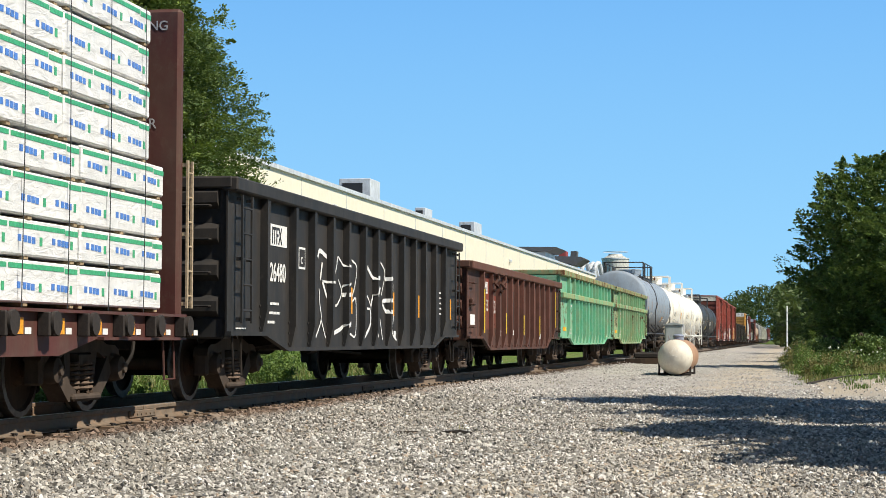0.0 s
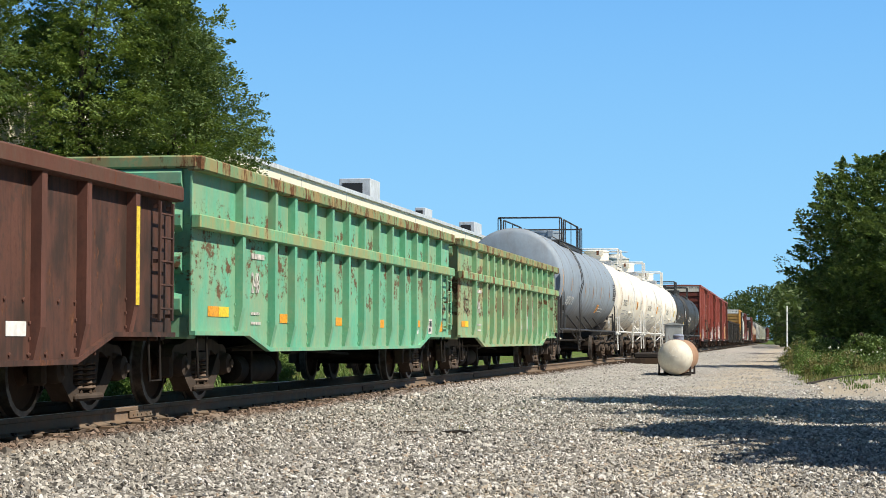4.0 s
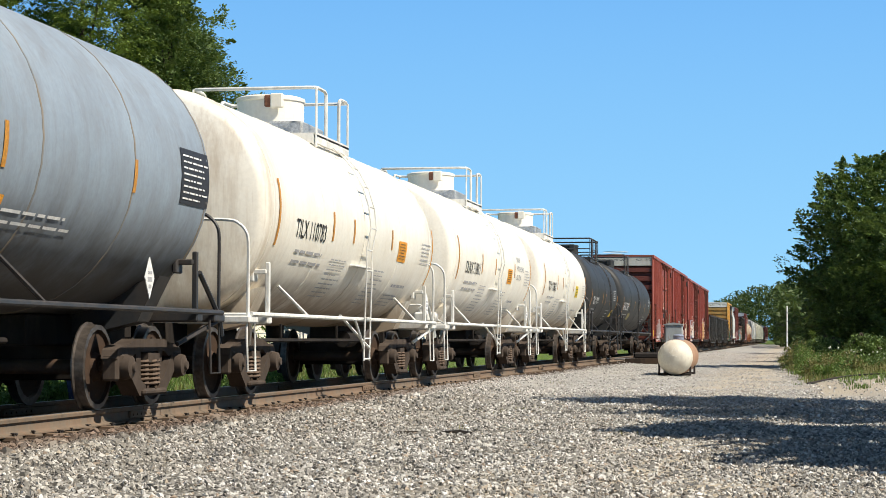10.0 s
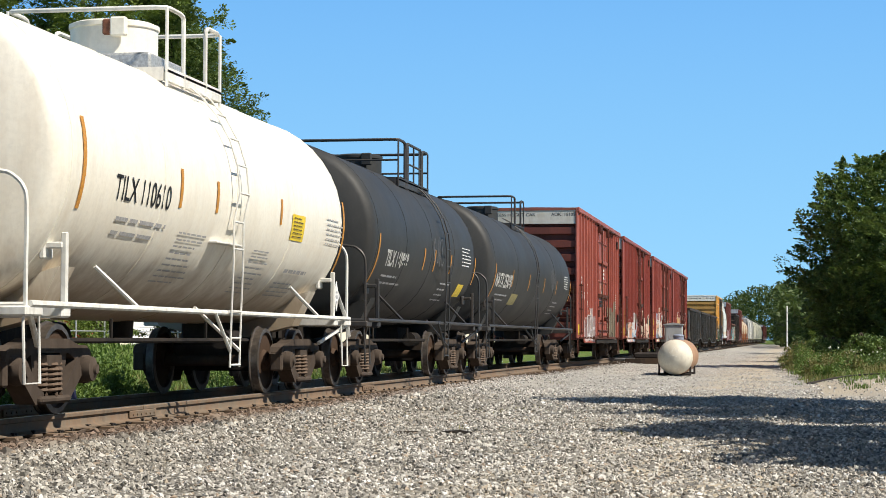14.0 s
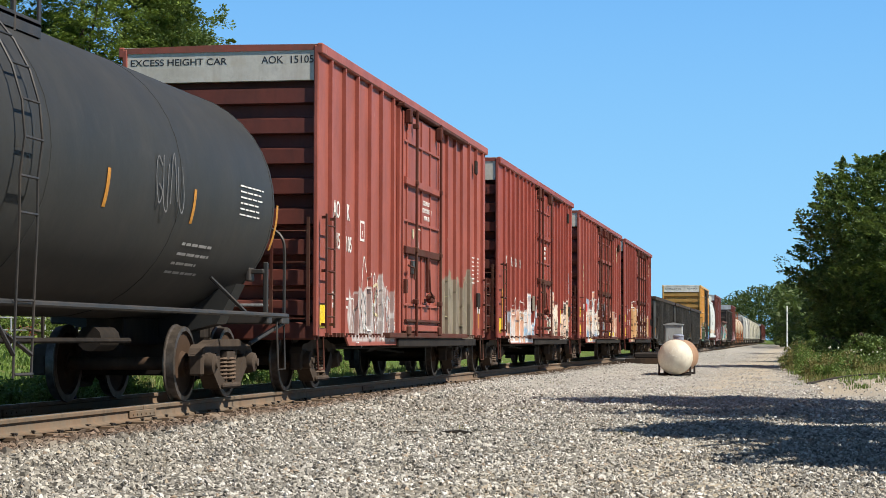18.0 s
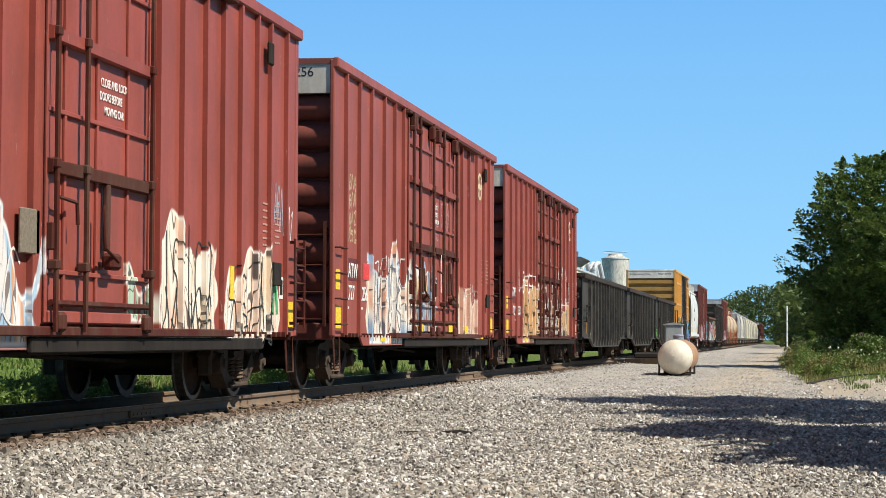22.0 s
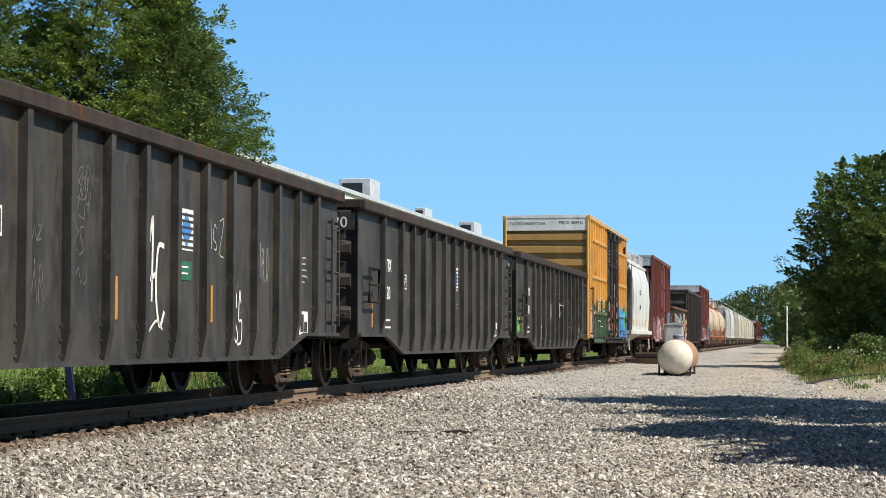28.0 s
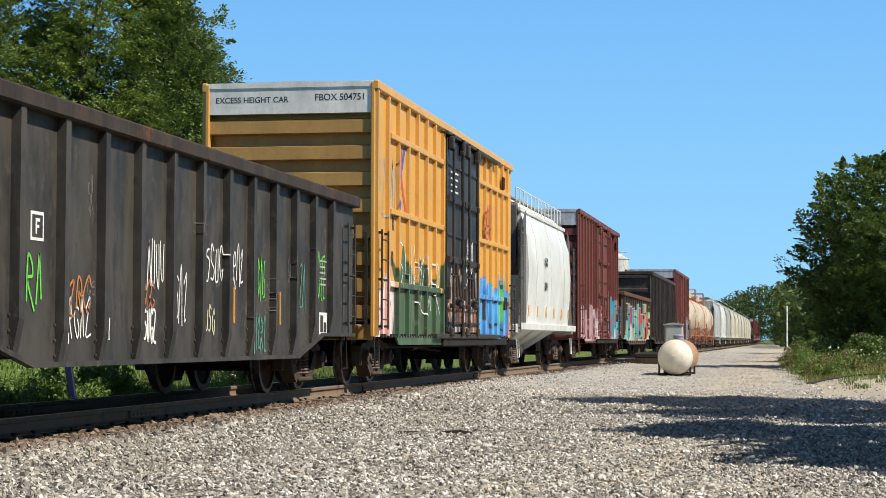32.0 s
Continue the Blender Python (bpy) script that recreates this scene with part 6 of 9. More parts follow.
    for i in range(84):
        y = 50.5 + 46 * wr.random() ** 1.6
        x = 8.75 - 0.012 * (y - 47) + abs(wr.gauss(0, 1.5))
        weed_clump("weed", "tall green weeds with pale flower heads on the verge", (x, y, -0.2), wr.uniform(0.35, 1.0) * min(1.0, 0.4 + (y - 50) * 0.05 + max(0, x - 9.2) * 0.12), wr.uniform(0.3, 0.6), wr.choice((LEAF_WEED, LEAF_WEED, LEAF_BUSH, DRY)), 160 + i, 70, 0.06)
    edge = lambda x, y: (x > np.interp(y, [47, 61, 82, 110], [8.65, 8.42, 7.95, 7.8]) + 0.14 * np.sin(y * 1.3) + 0.1 * np.sin(y * 3.7)) & (y > 47.5 + 1.0 * np.sin(x * 5.0) + 0.5 * np.sin(x * 11.0))
    tufts("verge_grass", "long green and dry grass on the verge", "grass", 2600, 7.6, 13.0, 45.0, 120.0, 0.20, DRY, 61, 9, 0.008, keep=edge, spread=0.13)
    tufts("verge_grass", "low bright green grass on the verge", "grass", 2600, 7.6, 12.5, 45.0, 110.0, 0.15, LEAF_WEED, 65, 9, 0.009, keep=edge, spread=0.13)
    tufts("bank_grass", "thin grass sprouting on the sandy bank", "grass", 130, 9.3, 12.0, 40.0, 47.0, 0.13, LEAF_WEED, 66, 9, 0.008)
    tufts("lineside_grass", "bright green grass beyond the track", "grass", 4600, -9.0, -2.9, 20.0, 70.0, 0.19, LEAF_WEED, 62, 8, 0.013)
    tufts("lineside_grass", "dry seeding grass mixed among the green", "grass", 1300, -8.0, -2.9, 20.0, 70.0, 0.24, DRY, 67, 7, 0.009)
    tufts("lawn_grass", "mown green grass strip", "grass", 2600, -18.5, -9.0, 40.0, 110.0, 0.14, LEAF_WEED, 63, 8, 0.03, spread=0.2)
    tufts("yard_weeds", "small weeds growing through the gravel", "weed", 46, 2.6, 8.8, 19.0, 50.0, 0.06, DRY, 64, 7, 0.005)
    rs = np.random.RandomState(71)
    n = 110
    fx = rs.uniform(8.6, 12.6, n)
    p = np.stack([fx, 54 + rs.uniform(0, 30, n), 0.02 + rs.uniform(0, 0.55, n)], 1)
    v, f = scatter(OCTA, OCTA_F, p, turns(rs, n), np.full((n, 3), 0.03) * rs.uniform(0.6, 1.5, (n, 1)))
    solo("flower_heads", array_mesh("flower_heads", v, f, FLOWER), [], "small pale flower heads among the weeds", "flower", kind="stuff")


# ---- buildings and lineside things ----
def build_works():
    cream = paint("cream_metal_cladding", (0.80, 0.735, 0.57), 0.55, dirt=(0.62, 0.55, 0.42), dirt_amount=0.18, fade=0.06)
    trim = paint("blue_grey_flashing", (0.56, 0.59, 0.61), 0.45, dirt_amount=0.2)
    roofm = paint("grey_roof", (0.30, 0.31, 0.32), 0.7)
    dark = plain("dark_opening", (0.02, 0.02, 0.022), 0.6)
    x0, H = -28.0, 13.15
    y0, y1 = 62.0, 366.0
    b = thing("warehouse", "long cream metal-clad warehouse with rooftop units", "building", Matrix.Translation((x0, 0, -0.3)))
    wall = part("wall", Shape().box(-40, 0, y0, y1, 0, H + 0.1), cream, b)
    part("roof", Shape().box(-40.3, 0.15, y0 - 0.2, y1 + 0.2, H + 0.1, H + 0.35), roofm, b)
    part("flashing", Shape().box(0.0, 0.22, y0 - 0.2, y1 + 0.2, H + 0.08, H + 0.40), trim, b, "pale grey roof flashing")
    y = y0 + 3
    while y < y1:
        part("wall_joint", Shape().box(0.0, 0.04, y - 0.05, y + 0.05, 0.2, H - 0.05), trim, wall)
        y += 15.0
    for y, z in ((138.0, 11.6), (150.0, 11.9), (168.0, 11.3), (205.0, 11.5), (250.0, 11.6)):
        part("wall_vent", Shape().box(0.0, 0.35, y - 0.3, y + 0.3, z - 0.4, z, 0.05), trim, wall)
    for y, w, hh, x, q in ((170.9, 4.2, 2.1, -2.45, 1.45), (184.5, 3.0, 0.45, -1.9, 0.6), (197.3, 4.0, 1.25, -1.5, 0.55), (230.3, 5.4, 1.75, -1.95, 0.95)):
        u = part("rooftop_unit", Shape().box(x - q, x + q, y - w / 2, y + w / 2, H + 0.35, H + 0.35 + hh, 0.05), trim, b, "pale grey rooftop air unit")
        part("unit_grille", Shape().box(x - q * 0.8, x + q * 0.5, y - w / 2 - 0.04, y - w / 2, H + 0.5, H + 0.25 + hh * 0.85), dark, u)
    for y in (80.0, 92.0, 104.0):
        d = part("loading_door", Shape().box(0.01, 0.10, y - 2.0, y + 2.0, 0.1, 4.2), WHITE_MARK, wall, "white roller door")
        for k in range(8):
            part("door_slat", Shape().box(0.10, 0.13, y - 1.95, y + 1.95, 0.2 + k * 0.5, 0.62 + k * 0.5, 0.01), WHITE_MARK, d)
    # works beyond the warehouse
    steel = paint("weathered_steel", (0.10, 0.11, 0.12), 0.6)
    w = thing("works_building", "dark steel plant with pitched canopies and ducts", "building", Matrix.Translation((-31, 0, -0.3)))
    part("wall", Shape().box(-20, -1, 372, 430, 0, 14.0), roofm, w)
    c = part("canopy", Shape().prism([(-7.5, 17.2), (-0.3, 17.1), (-2.0, 16.3), (-7.5, 16.7)], "y", 330, 346), steel, w)
    part("canopy_wall", Shape().box(-6.2, -2.3, 331, 345, 12.9, 16.35), trim, c)
    c = part("canopy", Shape().prism([(-5.7, 16.9), (0.8, 16.7), (1.4, 16.3), (-0.5, 15.1), (-3.0, 15.7)], "y", 360, 372), steel, w)
    part("canopy_wall", Shape().box(-5.0, -0.9, 361, 371, 12.9, 15.2), trim, c)
    red = plain("red_housing", (0.35, 0.06, 0.05), 0.6)
    part("housing", Shape().box(-5.2, -3.8, 375, 379, 12.9, 18.5), red, w)
    part("roof_light", Shape().prism([(-3.4, 12.9), (-1.9, 12.9), (-1.7, 18.5), (-2.9, 18.5)], "y", 376, 379), steel, w)
    for k, (y, x) in enumerate(((398, -3.0), (402, -1.8), (400, -0.6))):
        part("duct", Shape().tube(smooth_path([(x, y, 12.9), (x, y, 16.0), (x + 0.8, y + 1.5, 17.0), (x + 1.4, y + 3, 14.0)], 4), 0.5, 10), trim, w)
    pale = paint("pale_silo", (0.62, 0.62, 0.56), 0.5)
    for i, (x, y, r, hh) in enumerate(((-31.8, 452.0, 3.2, 21.3),)):
        s = thing("silo", "pale cream steel silo with a railed cap", "silo", Matrix.Translation((x, y, -0.3)), "silos")
        part("shell", Shape().turned([(r, 0), (r, hh - 1.2), (r * 0.55, hh - 0.4), (r * 0.5, hh)], "z", (0, 0, 0), 24), pale, s)
        part("hoop", Shape().turned([(r, hh - 1.3), (r + 0.12, hh - 1.3), (r + 0.12, hh - 1.0), (r, hh - 1.0)], "z", (0, 0, 0), 24, caps=False), trim, s)
        part("cap_rail", Shape().turned([(r * 0.95, hh + 0.4), (r * 0.95, hh + 0.5)], "z", (0, 0, 0), 16, caps=False), trim, s)


def build_lineside():
    # gas tank lying along the line
    cream = paint("cream_tank_paint", (0.68, 0.64, 0.53), 0.5, dirt=(0.45, 0.37, 0.28), dirt_amount=0.35, rust=0.06, seed=2)
    tan = paint("rusty_tan_tank_paint", (0.40, 0.26, 0.17), 0.65, dirt=(0.25, 0.13, 0.08), dirt_amount=0.5, rust=0.3, rust_color=(0.22, 0.10, 0.06), seed=5)
    r = 0.52
    t = thing("gas_tank", "cream horizontal gas storage tank with rusty shell, on the gravel", "tank", pose(4.78, 56.6, -0.30, 0, 0, 0))
    zc = r + 0.03
    prof = [(0.02, -0.50)] + [(r * math.sin(a), -0.5 * math.cos(a)) for a in [k / 10 * math.pi / 2 for k in range(1, 11)]]
    part("front_head", Shape().turned(prof, "y", (0, 0.5, zc), 36), cream, t, "cream domed head with faint scuffs")
    part("shell", Shape().turned([(r, 0.0), (r + 0.004, 0.02), (r + 0.004, 3.6)] + [(r * math.cos(a), 3.6 + 0.48 * math.sin(a)) for a in [k / 8 * math.pi / 2 for k in range(1, 9)]], "y", (0, 0.5, zc), 36), tan, t, "rusty tan cylindrical shell")
    scuff = plain("pale_scuff", (0.78, 0.77, 0.72), 0.7)
    for pts in (((-0.30, 0.62), (-0.22, 0.80), (-0.12, 0.66)), ((-0.08, 0.70), (0.0, 0.84), (0.08, 0.70), (0.14, 0.82)), ((-0.24, 0.55), (-0.05, 0.60), (0.10, 0.56))):
        line = []
        for a, b in pts:
            q = min(1.0, math.hypot(a, b - zc) / r)
            line.append((a, 0.5 - 0.5 * math.sqrt(1 - q * q) - 0.004, b))
        part("scuff_mark", Shape().tube(smooth_path(line, 4), 0.004, 5), scuff, t)
    blue = plain("blue_grey_lid", (0.25, 0.28, 0.36), 0.45)
    d = part("valve_dome", Shape().turned([(0.16, 2 * r), (0.16, 2 * r + 0.12), (0.175, 2 * r + 0.13), (0.165, 2 * r + 0.16), (0.10, 2 * r + 0.19), (0.02, 2 * r + 0.20)], "z", (0.02, 1.9, 0), 20), blue, t, "blue-grey valve cover")
    part("gauge_pipe", Shape().tube([(-0.22, 1.5, 2 * r), (-0.26, 1.45, 2 * r + 0.16)], 0.018, 6), STEEL, t)
    for y in (0.75, 3.3):
        part("saddle_leg", Shape().box(-0.52, -0.46, y - 0.05, y + 0.05, 0.0, 0.45, 0.01).box(0.40, 0.46, y - 0.05, y + 0.05, 0.0, 0.35, 0.01).box(-0.5, 0.45, y - 0.06, y + 0.06, 0.0, 0.07, 0.01), IRON_DARK, t)
    # relay cabinet
    grey = paint("grey_cabinet_paint", (0.40, 0.43, 0.44), 0.5, dirt_amount=0.25)
    c = thing("relay_cabinet", "grey steel relay cabinet on a concrete base", "cabinet", pose(2.95, 88.0, -0.27))
    part("base", Shape().box(-0.5, 0.5, -0.4, 0.4, 0, 0.25, 0.02), plain("concrete", (0.42, 0.40, 0.37), 0.9), c)
    body = part("body", Shape().box(-0.40, 0.40, -0.3, 0.3, 0.25, 1.70, 0.02), grey, c)
    part("roof", Shape().prism([(-0.46, 1.70), (0.46, 1.70), (0.46, 1.74), (0, 1.82), (-0.46, 1.74)], "y", -0.36, 0.36), grey, c)
    door = part("door", Shape().box(-0.35, 0.35, -0.33, -0.30, 0.32, 1.6, 0.01), grey, c)
    part("handle", Shape().box(0.22, 0.27, -0.36, -0.33, 0.85, 1.05, 0.01), STEEL, door)
    # switch machine on long timbers
    s = thing("switch_machine", "dark switch machine bolted on long weathered timbers", "railway switch", pose(2.25, 80.0, -0.28))
    for k in range(4):
        part("timber", Shape().box(-0.85, 1.0, k * 0.85 - 0.16, k * 0.85 + 0.16, -0.05, 0.26, 0.02), TIE, s)
    part("motor_case", Shape().box(-0.5, 0.5, 0.1, 1.9, 0.26, 0.50, 0.05), IRON_DARK, s)
    part("throw_rod", Shape().tube([(-0.3, 0.5, 0.26), (-1.35, 0.5, 0.22)], 0.03, 6), STEEL, s)
    part("stand", Shape().box(0.3, 0.42, 1.5, 1.62, 0.26, 0.72, 0.02).box(0.22, 0.5, 1.4, 1.72, 0.17, 0.22, 0.01), IRON_DARK, s)
    # slim white marker post in the verge
    p = thing("marker_post", "slim white marker post in the weeds", "post", pose(8.05, 112.0, -0.3))
    part("pole", Shape().turned([(0.05, 0), (0.045, 3.0), (0.02, 3.02)], "z", (0, 0, 0), 10), WHITE_MARK, p)
    for z in (0.9, 1.5, 2.1, 2.6):
        part("clip", Shape().turned([(0.06, z), (0.06, z + 0.06)], "z", (0, 0, 0), 10), GREY_MARK, p)
    # leaning blue post beyond the track
    bl = plain("blue_post_paint", (0.012, 0.014, 0.06), 0.5)
    solo("leaning_post", Shape().box(-0.06, 0.06, -0.03, 0.03, -0.4, 0.95, 0.01), bl, "dark blue leaning marker post in the weeds", "post", at=pose(-3.35, 29.6, -0.42, 0, -9, 0))
    # scraps on the gravel
    solo("wood_scrap", Shape().prism([(-0.20, 0.0), (0.17, 0.0), (0.20, 0.02), (0.05, 0.045), (-0.16, 0.03)], "y", -0.04, 0.05), plain("dark_wood_scrap", (0.035, 0.028, 0.022), 0.8), "dark splintered wood scrap lying on gravel", "wood", at=pose(4.36, 21.3, ground_height(4.36, 21.3) + 0.004, 0, 0, 8))
    solo("wood_scrap", Shape().prism([(-0.14, 0.0), (0.14, 0.0), (0.12, 0.03), (-0.1, 0.025)], "y", -0.03, 0.03), plain("dark_wood_scrap", (0.05, 0.04, 0.03), 0.8), "small dark wood scrap lying on gravel", "wood", at=pose(3.82, 21.2, ground_height(3.82, 21.2) + 0.004, 0, 0, 30))
    # black hose on the verge
    pts = [(8.5, 45.6, -0.25), (8.9, 46.2, -0.18), (9.4, 46.8, -0.10), (10.0, 47.0, -0.05), (10.8, 47.0, -0.03), (13.0, 48.0, -0.02)]
    solo("hose", Shape().tube(smooth_path(pts, 6), 0.022, 6), IRON_DARK, "black hose lying along the sandy verge", "hose")
    # parked car beyond the lawn
    redp = plain("red_car_paint", (0.42, 0.02, 0.02), 0.3)
    c = thing("parked_car", "red parked car on the street", "car", pose(-23.6, 78.0, 0.42, 0, 0, 4))
    part("body", Shape().prism([(-2.1, 0.35), (2.1, 0.35), (2.15, 0.75), (1.2, 0.95), (0.6, 1.45), (-1.3, 1.45), (-1.9, 1.0), (-2.15, 0.9)], "y", -0.85, 0.85), redp, c)
    part("window", Shape().prism([(1.0, 0.98), (0.52, 1.38), (-1.2, 1.38), (-1.65, 1.0)], "y", -0.862, 0.862), IRON_DARK, c)
    for x in (-1.3, 1.35):
        for y in (-0.8, 0.8):
            part("wheel", Shape().turned([(0.32, -0.1), (0.32, 0.1)], "y", (x, y, 0.32), 16), IRON_DARK, c)
    solo("boulder", Shape().turned([(0.05, 0.0), (0.22, 0.02), (0.26, 0.12), (0.18, 0.24), (0.03, 0.29)], "z", (0, 0, 0), 9), plain("grey_rock", (0.42, 0.40, 0.36), 0.9), "pale grey boulder in the grass", "rock", at=pose(-6.2, 48.5, -0.44))
    # low fence beyond the lawn
    f = thing("chain_fence", "low steel fence beyond the lawn", "fence", pose(-19.5, 0, 0.35))
    for k in range(16):
        part("post", Shape().turned([(0.04, 0), (0.04, 1.2)], "z", (0, 62 + k * 3.2, 0), 8), GALV, f)
    for z in (0.25, 0.7, 1.15):
        part("rail", Shape().tube([(0, 62, z), (0, 110, z)], 0.025, 6), GALV, f)


# ---- the train ----
def build_train():
    rnd = random.Random(4)
    centerbeam(-1.9, 20.45, rnd)

    # black scrap gondola
    black = paint("black_gondola_paint", (0.021, 0.021, 0.021), 0.62, dirt=(0.06, 0.05, 0.042), dirt_amount=0.35, rust=0.02, seed=1)
    car, L = gondola("gondola_car", "black ribbed gondola car with white lettering and sprayed tag", 21.98, 38.08, 2.70, 1.48, black, black, 12, rnd, zend=0.80, zmid=0.60, dip=(1.6, 2.7), posts=(1.50, 2.93, 3.97, 5.07, 6.09, 7.22, 8.17, 9.20, 10.27, 11.32, 12.29, 13.33, 14.34))
    h = L / 2
    part("mark_block", Shape().box(1.482, 1.488, -h + 1.89, -h + 2.72, 1.97, 2.25), WHITE_MARK, car)
    letter_side(car, "ITFX", 0.31, BLACK_MARK, 1.492, -h + 1.95, 2.00, 0.80)
    letter_side(car, "26480", 0.34, WHITE_MARK, 1.488, -h + 1.88, 1.51, 0.92)
    bars_side(car, WHITE_MARK, 1.486, -h + 1.6, 0.92, 0.8, 0.36, 3, rnd)
    bars_side(car, WHITE_MARK, 1.486, -h + 0.35, 0.86, 0.6, 0.06, 1, rnd)
    bars_side(car, WHITE_MARK, 1.486, h - 2.0, 1.2, 0.3, 0.5, 5, rnd)
    part("plate_frame", Shape().box(1.482, 1.486, -h + 3.36, -h + 3.72, 1.72, 2.02), WHITE_MARK, car)
    part("plate_inner", Shape().box(1.487, 1.489, -h + 3.39, -h + 3.69, 1.75, 1.99), black, car)
    letter_side(car, "C", 0.14, WHITE_MARK, 1.491, -h + 3.46, 1.79, 1.0)
    # a sprayed tag of four loose letters, (along the side, height) in metres from the near end
    first_letters = (((4.42, 1.92), (4.54, 2.02), (4.95, 1.95)), ((5.3, 1.98), (5.49, 1.95)), ((5.65, 1.98), (5.54, 1.78), (5.31, 1.6), (4.7, 1.59)), ((4.69, 1.86), (4.58, 1.61)), ((4.51, 1.48), (4.56, 1.26), (4.64, 1.04), (4.34, 0.79)), ((4.64, 1.04), (4.91, 0.78)), ((4.7, 1.59), (4.97, 1.37)), ((5.69, 1.98), (6.05, 1.86), (6.4, 1.86), (6.39, 1.69), (5.95, 1.54)), ((5.7, 1.64), (5.91, 1.45), (5.55, 1.25), (5.35, 1.4)))
    last_letters = (((5.95, 1.42), (6.4, 1.42), (6.4, 1.16), (6.01, 0.95), (5.44, 0.85)), ((6.57, 1.97), (6.92, 1.88), (6.84, 1.64), (6.63, 1.42)), ((6.63, 1.34), (6.87, 1.36), (6.86, 0.83), (6.47, 0.84)), ((7.61, 1.93), (8.05, 1.76), (8.29, 1.69), (7.96, 1.29), (7.92, 0.99), (7.5, 0.79)), ((7.56, 1.18), (7.62, 1.46), (7.96, 1.26), (7.56, 1.25)), ((8.69, 2.02), (9.03, 1.85), (8.75, 1.48)), ((9.06, 1.75), (9.61, 1.79), (9.6, 1.45), (8.86, 1.38), (9.12, 1.22), (9.55, 1.21), (9.61, 0.95)), ((8.55, 0.79), (8.61, 1.13), (8.87, 0.75)), ((9.77, 1.16), (9.67, 0.87), (10.01, 0.74)))
    for k, pts in enumerate(first_letters + last_letters):
        stroke(car, WHITE_MARK, 1.490, [(-h + a, b) for a, b in pts], 0.034 + 0.03 * (k % 3 == 0))
    for y in (6.55, 9.72, 11.98, 15.3):
        part("reflective_strip", Shape().box(1.482, 1.488, -h + y, -h + y + 0.10, 1.15, 1.55), ORANGE, car, "amber reflective strip")
    for y in (9.8, 12.5):
        part("white_panel", Shape().box(1.482, 1.487, -h + y, -h + y + 0.16, 0.78, 0.90), WHITE_MARK, car)

    # rust-brown gondola
    brown = paint("brown_gondola_paint", (0.113, 0.054, 0.041), 0.68, dirt=(0.038, 0.030, 0.026), dirt_amount=0.8, rust=0.36, rust_color=(0.165, 0.075, 0.046), seed=6, patch=2.4)
    brown_top = paint("brown_chord_paint", (0.115, 0.052, 0.038), 0.7, rust=0.3, seed=7)
    car, L = gondola("gondola_car", "rust-brown weathered gondola car with amber strips", 39.40, 55.42, 2.41, 1.48, brown, brown_top, 13, rnd, post_mat=paint("brown_post_paint", (0.150, 0.068, 0.052), 0.7, dirt=(0.06, 0.037, 0.031), dirt_amount=0.5, seed=27), near_ladder=False, posts=(1.67, 2.94, 4.00, 4.96, 6.02, 7.04, 8.01, 9.10, 10.02, 11.10, 12.15, 13.26, 14.63), zend=0.78, zmid=0.52, dip=(1.9, 2.9), ladder_z=(0.95, 2.2))
    h = L / 2
    for y, z0, z1 in ((1.67, 0.90, 1.85), (4.96, 0.90, 1.38), (8.01, 0.87, 1.36), (11.10, 0.87, 1.37), (14.63, 1.10, 2.10)):
        part("reflective_strip", Shape().box(1.581, 1.585, -h + y - 0.05, -h + y + 0.05, z0, z1), YELLOW, car, "amber reflective strip")
    for y, z in ((4.28, 0.85), (6.38, 0.86), (8.32, 0.85), (11.55, 0.78)):
        part("white_panel", Shape().box(1.482, 1.487, -h + y, -h + y + 0.44, z, z + 0.13), WHITE_MARK, car)
    part("paper_notice", Shape().box(1.482, 1.487, -h + 0.34, -h + 0.92, 1.07, 1.29), WHITE_MARK, car, "white paper notice")
    worn = plain("dull_white", (0.60, 0.57, 0.53), 0.8, 0, 8, 0.5)
    letter_side(car, "RMLI", 0.37, WHITE_MARK, 1.490, -h + 2.10, 1.78, 0.72)
    letter_side(car, "35", 0.36, worn, 1.490, -h + 2.50, 1.39, 0.70)
    letter_side(car, "952", 0.40, worn, 1.490, -h + 3.40, 1.36, 0.70)
    red_patch = paint("red_patch_paint", (0.21, 0.048, 0.033), 0.7, dirt=(0.10, 0.050, 0.036), dirt_amount=0.75, rust=0.25, seed=14)
    part("red_patch", Shape().box(1.482, 1.486, -h + 1.76, -h + 2.86, 0.98, 2.12), red_patch, car)
    part("red_patch", Shape().box(1.482, 1.486, -h + 3.02, -h + 3.90, 1.02, 1.75), red_patch, car)
    for y in (2.94, 4.00):
        part("hook", Shape().tube([(1.58, -h + y, 2.24), (1.67, -h + y + 0.02, 2.22), (1.70, -h + y + 0.06, 2.10), (1.62, -h + y - 0.04, 2.02), (1.69, -h + y + 0.02, 1.92), (1.60, -h + y - 0.05, 1.84)], 0.045, 7), brown, car)
    for z in (1.02, 1.50, 1.95):
        grab(car, brown, (1.48, -h + 0.18, z), (1.48, -h + 0.55, z), (0.10, 0, 0))
    part("grab_box", Shape().box(1.48, 1.56, -h + 0.22, -h + 0.50, 1.46, 1.62, 0.02), brown, car)
    rivet = Shape().turned([(0.024, 0.0), (0.022, 0.014), (0.008, 0.02)], "x", (0, 0, 0), 6).mesh("rivet", [brown])
    for i in range(27):
        y = 2.9 + 0.41 * i
        part("rivet", rivet, None, car, at=Matrix.Translation((1.48, -h + y, 1.10)))
        part("rivet", rivet, None, car, at=Matrix.Translation((1.48, -h + y + 0.12, 0.62)))

